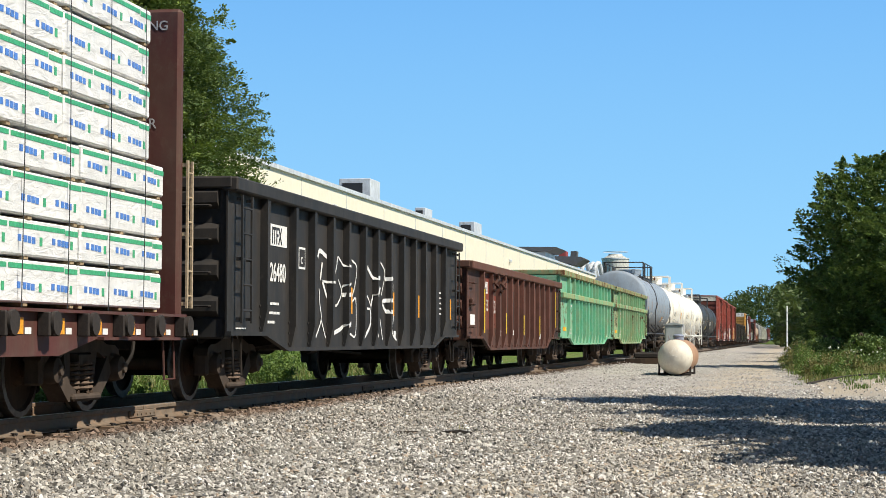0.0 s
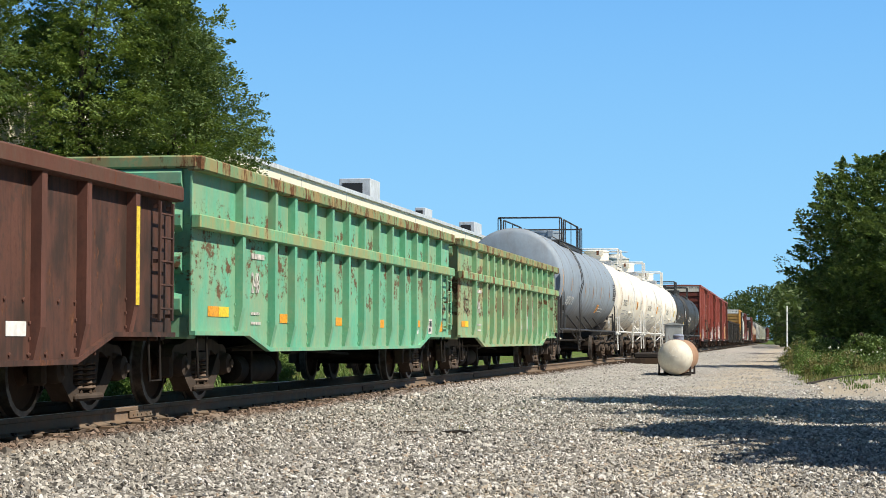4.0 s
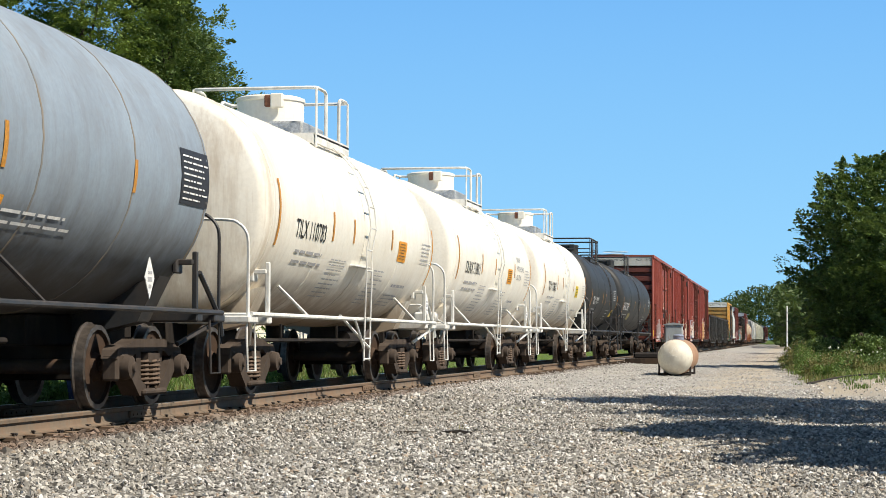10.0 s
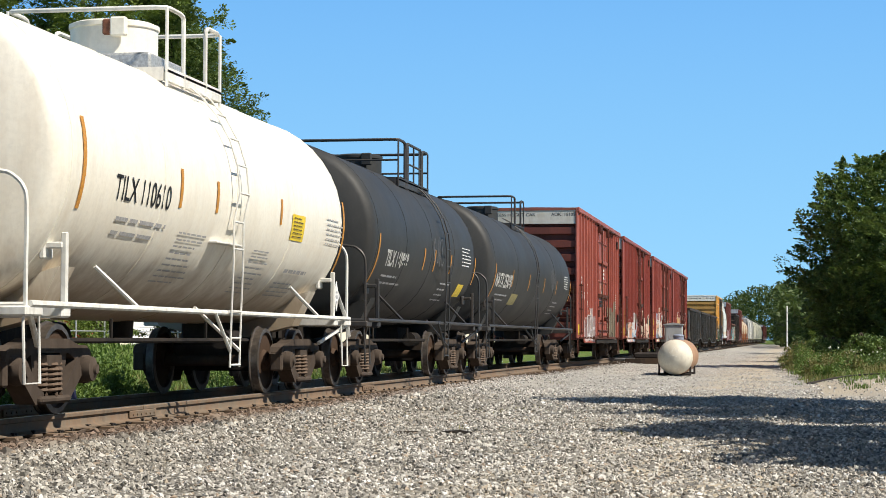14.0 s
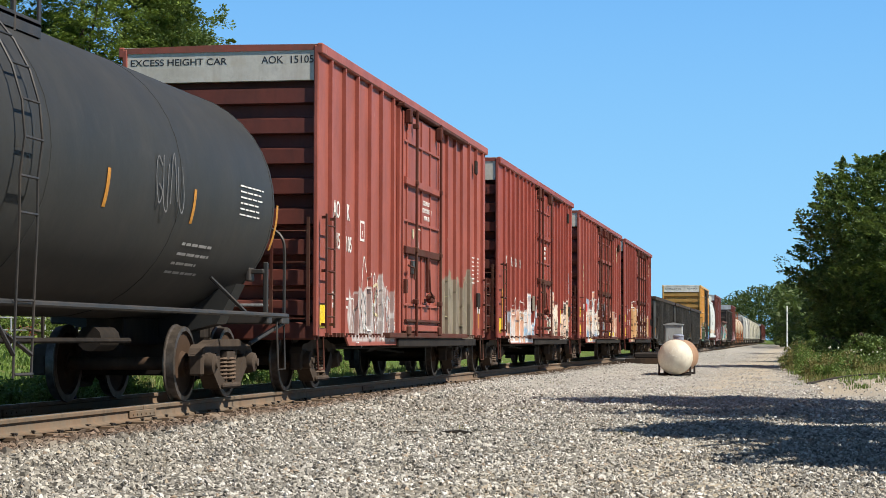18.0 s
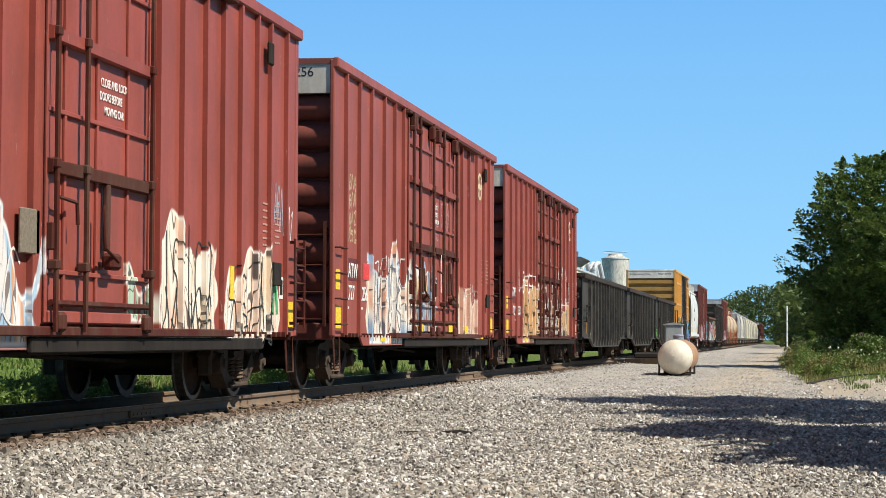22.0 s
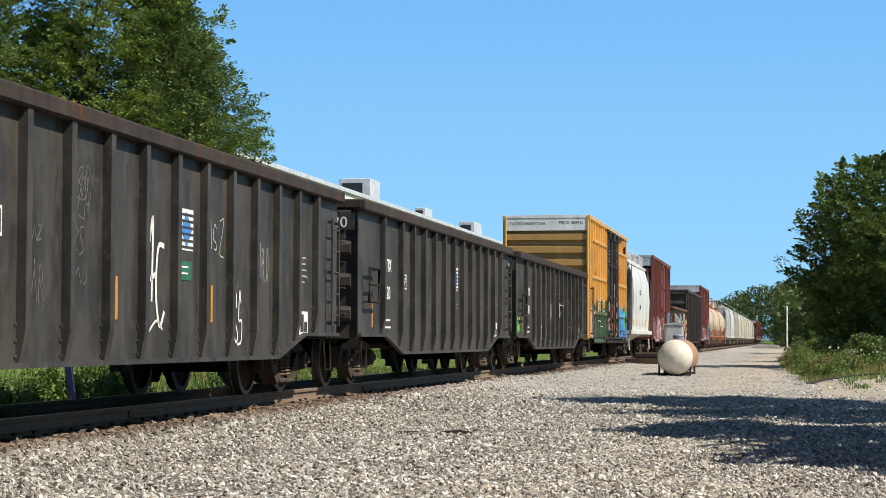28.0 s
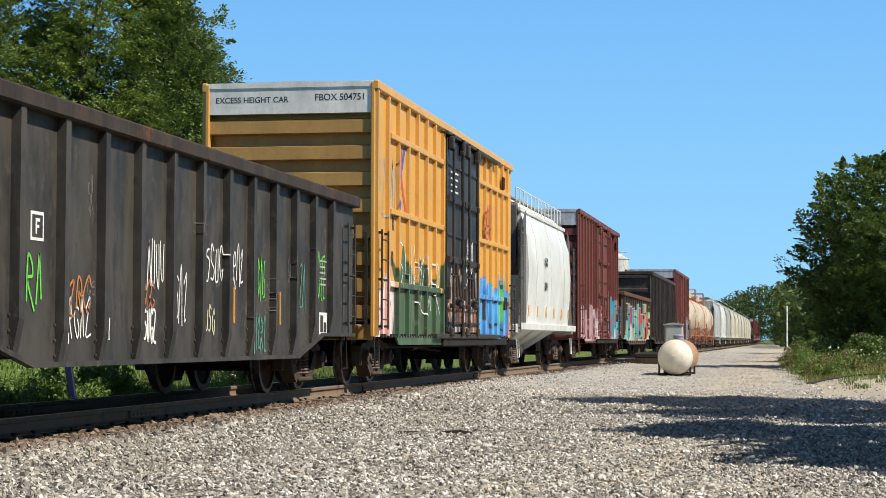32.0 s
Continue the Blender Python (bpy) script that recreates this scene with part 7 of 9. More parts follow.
    # two green gondolas
    rusty = paint("rusty_chord", (0.16, 0.30, 0.16), 0.75, dirt=(0.34, 0.22, 0.10), dirt_amount=0.8, rust=0.60, rust_color=(0.18, 0.09, 0.045), seed=8)
    for k, (a, b, patch) in enumerate(((56.15, 72.72, 0.40), (73.85, 90.24, 0.58))):
        ghost = ((0.52, 0.52, 0.51), (0.30, 0.40, 0.28), (0.50, 0.52, 0.49), (0.28, 0.22, 0.14), (0.42, 0.47, 0.40), (0.26, 0.18, 0.11))
        green = paint("green_gondola_paint", (0.125, 0.41, 0.265) if k == 0 else (0.185, 0.39, 0.225), 0.55, dirt=(0.36, 0.33, 0.18) if k == 0 else (0.37, 0.30, 0.15), dirt_amount=0.38 + 0.34 * k, rust=0.60 + 0.12 * k, rust_color=(0.165, 0.095, 0.05), seed=9 + k, patch=2.6, patch_shape=(1, 1.0, 0.9), fleck=(1.0, 1.0, 2.6), rust_zone=(1.16, 2.25), spray=[(8.6 - 8.195, 11.9 - 8.195, 0.95, 1.75, ghost, 1.4)] if k else ())
        belt_paint = paint("green_belt_paint", (0.15, 0.40, 0.22), 0.6, dirt=(0.38, 0.30, 0.12), dirt_amount=0.7, rust=0.35 + 0.2 * k, rust_color=(0.24, 0.11, 0.05), seed=19 + k, patch=2.5)
        car, L = gondola("gondola_car", "green gondola car, paint chipped, rusty belts" if k == 0 else "green gondola car, heavily rusted and sprayed", a, b, 2.82, 1.47, green, rusty, 13, rnd, post_mat=paint("green_post_paint", (0.13, 0.41, 0.26) if k == 0 else (0.16, 0.39, 0.22), 0.55, dirt=(0.36, 0.33, 0.19), dirt_amount=0.3 + 0.2 * k, rust=0.12 + 0.2 * k, rust_color=(0.16, 0.085, 0.045), seed=29 + k, patch=3.0), posts=[1.78, 3.27] + [4.27 + 1.07 * i for i in range(10)] + [15.25], belt=2.08, belt_mat=belt_paint, near_ladder=False, zend=0.80, zmid=0.60, dip=(2.2, 3.2), group="green gondolas", ladder_z=(0.95, 2.0))
        h = L / 2
        tank = part("brake_reservoir", Shape().turned([(0.02, -h + 3.9), (0.17, -h + 3.95), (0.19, -h + 4.1), (0.19, -h + 5.85), (0.17, -h + 6.0), (0.02, -h + 6.05)], "y", (0.75, 0, 0.36), 14), UNDER, car)
        for y in (4.25, 5.6):
            part("reservoir_strap", Shape().box(0.54, 0.96, -h + y, -h + y + 0.08, 0.16, 0.60, 0.01), UNDER, tank)
        o = -h - 0.22 * k
        for y, w, z0, z1 in ((0.62, 0.42, 1.02, 1.14), (3.80, 0.38, 0.97, 1.09), (6.98, 0.38, 0.96, 1.08), (9.99, 0.42, 0.95, 1.08), (13.14, 0.42, 0.98, 1.10), (15.52, 0.32, 0.91, 1.12)):
            part("reflective_panel", Shape().box(1.472, 1.478, o + y, o + y + w, z0, z1), ORANGE, car, "orange reflective panel")
        part("reflective_panel", Shape().box(1.472, 1.4785, o + 1.05, o + 1.45, 1.02, 1.14), YELLOW, car, "yellow reflective panel")
        part("pale_panel", Shape().box(1.472, 1.477, o + 13.0, o + 13.42, 0.86, 0.93), WHITE_MARK, car)
        part("stencil_block", Shape().box(1.472, 1.478, o + 14.38, o + 14.78, 0.86, 1.14), worn, car)
        part("stencil_print", Shape().box(1.479, 1.482, o + 14.46, o + 14.60, 0.90, 0.97).box(1.479, 1.482, o + 14.50, o + 14.70, 1.00, 1.10), BLACK_MARK, car)
        letter_side(car, "246" if k else "248", 0.36, worn, 1.477, -h + 2.42, 1.34, 0.7)
        bars_side(car, worn, 1.477, -h + 2.42, 1.68, 0.6, 0.24, 1, rnd)
        bars_side(car, worn, 1.477, -h + 2.42, 0.90, 0.6, 0.24, 2, rnd)
        if k:
            for y in (8.8, 9.9, 11.7):
                scrawl(car, worn, 1.477, -h + y, -h + y + 0.5, 0.85, 1.8, 2, rnd, 0.016)
            stroke(car, UNDER, 1.477, [(-h + 0.75, 1.62), (-h + 0.72, 1.42), (-h + 1.1, 1.34), (-h + 1.25, 1.56), (-h + 0.8, 1.60)], 0.025)

    # tank cars
    def strips(h, n, a=-0.1, b=0.35):
        return [(-h + 1.3 + (2 * h - 2.6) * i / (n - 1), a - (0.35 if i in (0, n - 1) else 0), b) for i in range(n)]

    # Grey paint turns near black toward the belly.
    gray = paint("grey_tank_paint", (0.262, 0.318, 0.380), 0.58, dirt=(0.15, 0.135, 0.12), dirt_amount=0.22, seed=12, fade=0.12, belly_tone=(1.2, 2.3, (0.075, 0.068, 0.06), 0.9))
    dark_metal = paint("dark_railing_paint", (0.035, 0.038, 0.042), 0.5, dirt_amount=0.3, seed=13)
    band = [(-8.88, -0.30, 0.18), (-6.57, -0.2, 0.06), (-2.45, -0.25, 0.04), (0.17, -0.24, 0.02), (2.85, -0.22, 0.04), (6.14, -0.2, 0.02)]
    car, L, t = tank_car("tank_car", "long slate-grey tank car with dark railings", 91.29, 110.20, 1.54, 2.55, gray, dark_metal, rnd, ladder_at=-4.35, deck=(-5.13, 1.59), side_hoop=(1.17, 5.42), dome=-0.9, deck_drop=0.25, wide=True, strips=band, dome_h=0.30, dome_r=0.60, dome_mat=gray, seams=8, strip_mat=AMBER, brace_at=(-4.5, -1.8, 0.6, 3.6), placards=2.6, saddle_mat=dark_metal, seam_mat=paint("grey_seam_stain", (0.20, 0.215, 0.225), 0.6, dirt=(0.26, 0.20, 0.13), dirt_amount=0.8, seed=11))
    tank_text(t, "SHQX 10792", 0.36, WHITE_MARK, 1.552, 2.55, -7.30, -0.46, 0.95, 0.03)
    tank_bars(t, WHITE_MARK, 1.54, 2.55, -7.7, -0.74, 1.6, 0.16, 2, rnd)
    tank_bars(t, WHITE_MARK, 1.54, 2.55, 3.1, -0.56, 1.7, 0.22, 2, rnd)
    tank_patch(t, BLACK_MARK, 1.54, 2.55, 7.62, 8.62, -0.20, 0.20, "data_panel", "black data panel with white print")
    tank_bars(t, WHITE_MARK, 1.545, 2.55, 7.68, -0.18, 0.88, 0.54, 8, rnd)
    tank_patch(t, ORANGE, 1.54, 2.55, 2.40, 3.05, -0.57, -0.37, "placard_sign", "orange warning panel")
    tank_bars(t, BLACK_MARK, 1.547, 2.55, 2.45, -0.56, 0.55, 0.26, 5, rnd)

    # stanchions and hand-brake lever at the near end
    h = L / 2
    for y, top_z in ((0.13, 2.08), (0.83, 2.32)):
        post = part("end_stanchion", Shape().box(1.36, 1.48, -h + y - 0.03, -h + y + 0.03, 0.95, top_z, 0.01), dark_metal, car)
        part("stanchion_grab", Shape().tube([(1.48, -h + y + 0.02, top_z - 0.08), (1.50, -h + y + 0.22, top_z - 0.10), (1.50, -h + y + 0.26, top_z - 0.2), (1.50, -h + y + 0.26, 1.08)], 0.016, 6), dark_metal, post)
    part("cross_rail", Shape().tube([(-1.42, -h + 0.83, 2.26), (1.42, -h + 0.83, 2.26)], 0.03, 6), dark_metal, car)
    part("stay", Shape().tube([(1.42, -h + 0.95, 1.75), (1.45, -h + 1.25, 1.06)], 0.02, 6), dark_metal, car)
    lever = part("brake_lever", Shape().box(1.42, 1.46, -h + 1.80, -h + 1.90, 1.03, 1.45, 0.01).tube([(1.44, -h + 1.84, 1.45), (1.44, -h + 1.68, 1.68)], 0.025, 6), dark_metal, car)
    part("lever_box", Shape().box(1.36, 1.50, -h + 1.42, -h + 1.68, 1.64, 1.80, 0.02), dark_metal, lever)

    white_rail = paint("white_railing_paint", (0.76, 0.755, 0.71), 0.5, dirt_amount=0.2, seed=15)
    for k, (a, b, mark, yl) in enumerate(((111.35, 124.14, "TILX 110783", 0.1), (125.27, 138.04, "OLNX 718011", 0.2), (139.27, 151.89, "TILX 110610", -0.05))):
        # Brown belly stain, with the underside's shade also put into its colour.
        white = paint("white_tank_paint", (0.885, 0.85, 0.75), 0.4, dirt=(0.60, 0.50, 0.37), dirt_amount=0.16, seed=16 + k, fade=0.03, belly_tone=(1.0, 1.8, (0.34, 0.25, 0.16), (0.85, 0.6, 0.85)[k]), ends=((b - a) / 2 - 2.0, (b - a) / 2 - 0.6, (0.40, 0.28, 0.16), (0.5, 0.15, 0.15)[k]))
        hh = (b - a) / 2
        band = [(-hh + 1.2, -0.34, 0.24), (-2.15, -0.2, 0.08), (-0.2 if k == 1 else -0.8, -0.18, 0.06), (2.85 if k == 1 else 2.05, -0.16, 0.06), (hh - 0.7, -0.5, 0.2)]
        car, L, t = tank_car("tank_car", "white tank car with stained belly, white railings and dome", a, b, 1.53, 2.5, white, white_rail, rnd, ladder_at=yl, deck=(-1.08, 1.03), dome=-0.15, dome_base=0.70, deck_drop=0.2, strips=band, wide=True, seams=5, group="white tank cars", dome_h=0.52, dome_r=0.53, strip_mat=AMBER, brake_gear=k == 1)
        tank_text(t, mark, 0.36, BLACK_MARK, 1.53, 2.5, -hh + 2.10, -0.23, 0.90, 0.004)
        tank_bars(t, GREY_MARK, 1.53, 2.5, -hh + 2.3, -0.50, 1.85, 0.30, 2, rnd)
        tank_bars(t, GREY_MARK, 1.53, 2.5, -1.95, -0.82, 1.1, 0.72, 9, rnd)
        tank_bars(t, GREY_MARK, 1.53, 2.5, 1.15, -0.86, 1.0, 0.72, 9, rnd)
        tank_bars(t, GREY_MARK, 1.53, 2.5, 3.0, -0.62, 1.2, 0.20, 1, rnd)
        tank_bars(t, GREY_MARK, 1.53, 2.5, 2.9, -0.86, 1.2, 0.30, 4, rnd)
        tank_bars(t, GREY_MARK, 1.53, 2.5, hh - 1.75, -0.26, 1.0, 0.42, 6, rnd)
        py = 1.75 if k == 1 else 2.62
        tank_patch(t, ORANGE if k < 2 else YELLOW, 1.53, 2.5, py, py + 0.68, -0.27, -0.04, "placard_sign", "orange warning panel")
        tank_bars(t, BLACK_MARK, 1.537, 2.5, py + 0.06, -0.25, 0.55, 0.30, 6, rnd)
        if k == 1:
            for i, word in enumerate(("SODIUM", "HYPOCHLORITE", "SOLUTION")):
                tank_text(t, word, 0.18, GREY_MARK, 1.53, 2.5, 3.2, 0.10 - i * 0.14, 0.9, 0.0)
        rustm = plain("dome_rust", (0.20, 0.08, 0.045), 0.8)
        part("rust_stain", Shape().box(0.05, 0.30, -0.15 - 0.57, -0.15 - 0.51, 4.03 + 0.34, 4.03 + 0.53, 0.02), rustm, car)
        part("drip_apron", Shape().box(1.10, 1.50, yl - 0.7, yl + 0.5, 1.88, 1.905, 0.006), white_rail, car)

    black_tank = paint("black_tank_paint", (0.032, 0.034, 0.035), 0.58, dirt=(0.06, 0.055, 0.05), dirt_amount=0.2, seed=22)
    for k, (a, b, mark, yl) in enumerate(((153.09, 164.61, "TILX 160868", 1.15), (165.64, 182.61, "NATX 253080", -0.66))):
        hh = (b - a) / 2
        R = 1.50 - 0.04 * (1 - k)
        band = [(-hh + 1.05, -0.6, 0.0), (-1.6 if k else -0.7, -0.32, -0.04), (-4.6 if k else 0.35, -0.31, -0.03), (1.5 if k else 2.1, -0.3, -0.04), (hh - 0.7, -0.4, 0.0)] + ([(4.29, -0.3, -0.04)] if k else [])
        car, L, t = tank_car("tank_car", "black tank car with amber strips and black railings", a, b, R, 2.5, black_tank, dark_metal, rnd, ladder_at=yl, deck=((-0.91, 2.03), (-1.4, 0.94))[k], dome=(0.1, -0.2)[k], deck_drop=0.28, wide=True, side_hoop=None if k else (0.75, 2.2), mid_rail=k == 0, strips=band, placards=0, seams=5, group="black tank cars", dome_h=0.28, dome_r=0.44, strip_mat=AMBER)
        tank_text(t, mark, 0.45 if k else 0.38, WHITE_MARK, R, 2.5, -hh + (1.3 if k else 1.75), -0.34, 0.92, 0.028)
        tank_bars(t, GREY_MARK, R, 2.5, -hh + 1.8, -0.60, 1.9, 0.26, 2, rnd)
        tank_bars(t, GREY_MARK, R, 2.5, hh - 4.2, -0.75, 1.2, 0.5, 4, rnd)
        tank_bars(t, WHITE_MARK, R, 2.5, hh - 2.4, -0.17, 1.1, 0.42, 6, rnd)
        y = hh - 2.2 if k == 0 else -hh + 4.4
        tank_patch(t, YELLOW if k == 0 else plain("faded_yellow", (0.30, 0.26, 0.10), 0.6), R, 2.5, y, y + (0.7 if k == 0 else 1.1), -0.62, -0.42, "placard_sign", "yellow warning panel")
        scrawl(t, plain("dull_grey_spray", (0.16, 0.16, 0.165), 0.7), R * 1.004, hh - 5.6, hh - 4.6, 2.2, 2.7, 4, rnd, 0.022)

    # red boxcars
    white_end = paint("pale_end_paint", (0.60, 0.58, 0.52), 0.6, dirt=(0.42, 0.36, 0.28), dirt_amount=0.35, seed=30)
    # sprayed areas: (start, end, foot, top, colours, grain); the first colour outlines
    cream = ((0.05, 0.05, 0.045), (0.86, 0.74, 0.60), (0.80, 0.66, 0.50), (0.88, 0.82, 0.72), (0.78, 0.55, 0.42), (0.90, 0.87, 0.80))
    tan = ((0.05, 0.04, 0.035), (0.66, 0.41, 0.20), (0.74, 0.53, 0.31), (0.70, 0.46, 0.24), (0.62, 0.40, 0.22), (0.80, 0.72, 0.60))
    peach = ((0.42, 0.22, 0.15), (0.66, 0.46, 0.34), (0.74, 0.58, 0.46), (0.60, 0.38, 0.28), (0.80, 0.72, 0.62))
    pale = ((0.16, 0.13, 0.13), (0.78, 0.76, 0.74), (0.36, 0.56, 0.72), (0.62, 0.36, 0.22), (0.76, 0.50, 0.38), (0.86, 0.86, 0.85))
    faces = ((0.06, 0.07, 0.10), (0.80, 0.72, 0.58), (0.34, 0.50, 0.68), (0.84, 0.80, 0.72), (0.72, 0.42, 0.28), (0.85, 0.85, 0.82))
    haze = ((0.66, 0.65, 0.65), (0.34, 0.22, 0.20), (0.42, 0.36, 0.35), (0.33, 0.18, 0.16), (0.46, 0.42, 0.41), (0.55, 0.50, 0.49))
    olive = ((0.14, 0.13, 0.10), (0.215, 0.195, 0.145), (0.20, 0.18, 0.135), (0.235, 0.20, 0.15), (0.26, 0.245, 0.19))
    gear_tag = ((0.06, 0.04, 0.04), (0.55, 0.53, 0.50), (0.26, 0.36, 0.46), (0.22, 0.07, 0.055), (0.66, 0.50, 0.30), (0.75, 0.75, 0.74))
    pieces = [
        ((2.0, 5.3, 0.70, 1.75, haze, 0.9), (9.5, 13.7, 0.68, 2.02, olive, 0.8)),
        ((0.9, 6.1, 0.66, 1.62, pale, 1.3), (8.2, 9.5, 0.9, 1.55, ((0.05, 0.07, 0.06), (0.78, 0.74, 0.66), (0.40, 0.58, 0.44), (0.30, 0.08, 0.06), (0.8, 0.78, 0.74)), 1.6), (9.5, 11.7, 0.66, 2.02, cream, 1.1), (12.05, 14.5, 0.66, 1.80, cream, 1.2)),
        ((2.3, 5.5, 0.66, 2.05, faces, 1.1), (5.5, 8.1, 0.80, 2.15, gear_tag, 1.7), (10.35, 13.3, 0.66, 1.75, peach, 1.1)),
        ((2.8, 5.6, 0.66, 2.0, tan, 1.2), (5.6, 9.9, 0.80, 1.9, ((0.05, 0.04, 0.035), (0.62, 0.40, 0.20), (0.20, 0.07, 0.055), (0.55, 0.52, 0.48), (0.06, 0.05, 0.05), (0.8, 0.79, 0.76)), 1.7), (10.3, 13.1, 0.66, 1.75, tan, 1.3)),
    ]
    red_c = [(0.335, 0.096, 0.070), (0.30, 0.072, 0.053), (0.31, 0.082, 0.062), (0.285, 0.074, 0.057)]
    rib_ys = [
        (0.66, 1.54, 2.42, 3.34, 4.21, 5.15, 5.62, 9.50, 10.40, 11.30, 12.10, 13.03, 13.92, 14.80),
        (0.82, 1.61, 2.36, 3.12, 3.86, 4.60, 5.32, 6.04, 9.50, 10.30, 11.15, 11.85, 12.58, 13.32, 13.93, 14.75),
        (0.70, 1.62, 2.50, 3.50, 4.35, 5.10, 10.30, 11.18, 12.06, 13.04, 14.02, 14.80),
        (0.78, 1.70, 2.62, 3.55, 4.40, 5.10, 10.20, 11.05, 11.95, 12.90, 13.80, 14.72),
    ]
    door_leaves = [
        [(5.72, 9.20, (0.86, 3.24), (0.35, 1.70, 2.55))],
        [(6.20, 9.05, (0.08, 0.82, 2.68), (0.45, 1.28, 2.14))],
        [(5.25, 7.48, (0.08, 0.70, 2.00), (1.05,)), (7.56, 9.90, (0.78, 2.22), (0.18, 1.14, 1.80))],
        [(5.25, 7.48, (0.08, 0.70, 2.00), (1.05,)), (7.56, 9.90, (0.78, 2.22), (0.18, 1.14, 1.80))],
    ]
    faded = plain("faded_stencil", (0.50, 0.30, 0.26), 0.7)
    sky_spray, pink_spray = plain("pale_blue_spray", (0.36, 0.44, 0.55), 0.7), plain("pink_spray", (0.62, 0.38, 0.40), 0.7)
    cream_mark = plain("cream_marking", (0.62, 0.52, 0.32), 0.6, 0, 10, 0.3)
    spans = [(184.25, 199.57), (201.58, 217.0), (219.15, 234.8), (236.67, 252.25)]
    for k in range(4):
        a, b = spans[k]
        hh = (b - a) / 2
        spray = [(y0 - hh, y1 - hh, z0, z1, cols, g) for y0, y1, z0, z1, cols, g in pieces[k]]
        red = paint("red_boxcar_paint", red_c[k], 0.5, dirt=(0.12, 0.042, 0.032), dirt_amount=0.22, seed=31 + k, spray=spray, rust=0.03, scuff=(0.35, 0.5, 0.8, 0.8)[k])
        # End red is the side red scaled down, 0.5 or 0.65 by car.
        red_end = paint("darker_end_red", scaled(red_c[k], 0.5 if k < 2 else 0.65), 0.6, dirt=(0.06, 0.03, 0.025), dirt_amount=0.35, seed=41 + k)
        roofm = paint("red_roof_paint", scaled(red_c[k], 0.9), 0.6, seed=45 + k)
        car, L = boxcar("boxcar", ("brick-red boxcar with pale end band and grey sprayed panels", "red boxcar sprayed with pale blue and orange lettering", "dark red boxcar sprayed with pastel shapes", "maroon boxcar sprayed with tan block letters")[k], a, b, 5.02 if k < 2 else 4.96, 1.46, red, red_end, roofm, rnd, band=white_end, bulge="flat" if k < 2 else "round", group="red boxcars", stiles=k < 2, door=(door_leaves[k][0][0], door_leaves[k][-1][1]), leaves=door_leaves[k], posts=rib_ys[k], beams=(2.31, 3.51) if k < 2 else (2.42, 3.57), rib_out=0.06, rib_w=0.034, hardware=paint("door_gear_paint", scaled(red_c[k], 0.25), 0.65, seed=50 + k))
        h = L / 2
        if k == 0:
            letter_end(car, "EXCESS HEIGHT CAR", 0.135, BLACK_MARK, -1.36, -h + 0.0035, 4.72, 1.15)
            letter_end(car, "AOK  15105", 0.15, BLACK_MARK, 0.62, -h + 0.0035, 4.72, 1.0)
            for word, size, y, z in (("AO", 0.35, 0.95, 2.57), ("K", 0.35, 1.82, 2.57), ("15", 0.33, 1.12, 2.11), ("105", 0.33, 1.76, 2.09)):
                letter_side(car, word, size, WHITE_MARK, 1.468, -h + y, z, 0.80)
            plate = part("route_plate", Shape().box(1.464, 1.468, -h + 2.76, -h + 3.06, 2.30, 2.62), WHITE_MARK, car)
            part("plate_field", Shape().box(1.469, 1.472, -h + 2.80, -h + 3.02, 2.34, 2.58), red, plate)
            letter_side(car, "F", 0.13, WHITE_MARK, 1.474, -h + 2.87, 2.37, 0.8)
        elif k == 1:
            letter_end(car, "20091", 0.15, plain("worn_number", (0.07, 0.025, 0.022), 0.7), 0.86, -h + 0.026, 4.19, 1.0)
            worn_white = plain("worn_white_marking", (0.52, 0.45, 0.43), 0.7, 0, 9, 0.5)
            for word, y in (("YK", 1.12), ("R", 2.15), ("200", 2.69), ("91", 3.59)):
                letter_side(car, word, 0.31, WHITE_MARK if word == "R" else worn_white, 1.468, -h + y, 2.54, 0.74)
            part("door_patch", Shape().box(1.50, 1.53, -h + 5.72, -h + 6.14, 1.50, 1.90, 0.01), plain("dull_patch", (0.20, 0.17, 0.13), 0.8), car)
            part("amber_strip", Shape().box(1.464, 1.468, -h + 6.10, -h + 6.18, 0.86, 1.46), AMBER, car)
            part("yellow_stripe", Shape().box(1.464, 1.468, -h + 12.26, -h + 12.42, 1.24, 1.64), YELLOW, car)
            part("decal_frame", Shape().box(1.464, 1.467, -h + 14.50, -h + 14.70, 1.29, 1.58), WHITE_MARK, car)
            part("decal_print", Shape().box(1.4675, 1.470, -h + 14.53, -h + 14.67, 1.34, 1.54), UNDER, car)
            ink = plain("black_spray", (0.035, 0.04, 0.035), 0.6)
            for y0, y1, z0, z1, n in ((9.6, 11.6, 0.8, 1.95, 5), (9.6, 11.6, 0.75, 1.3, 5), (12.2, 14.3, 0.8, 1.7, 5), (12.2, 14.3, 0.7, 1.2, 5)):
                scrawl(car, ink, 1.467, -h + y0, -h + y1, z0, z1, n, rnd, 0.024)
            for y0, y1, z0, z1, n in ((1.1, 5.9, 0.8, 1.5, 12), (2.2, 5.0, 1.1, 1.75, 6)):
                scrawl(car, WHITE_MARK, 1.467, -h + y0, -h + y1, z0, z1, n, rnd, 0.026)
            scrawl(car, plain("leaf_green_spray", (0.10, 0.38, 0.16), 0.6), 1.467, -h + 13.95, -h + 14.45, 1.1, 1.6, 2, rnd, 0.09)
        else:
            letter_end(car, "727331" if k == 3 else "727256", 0.2, BLACK_MARK, 0.55, -h + 0.0035, 4.66, 1.0)
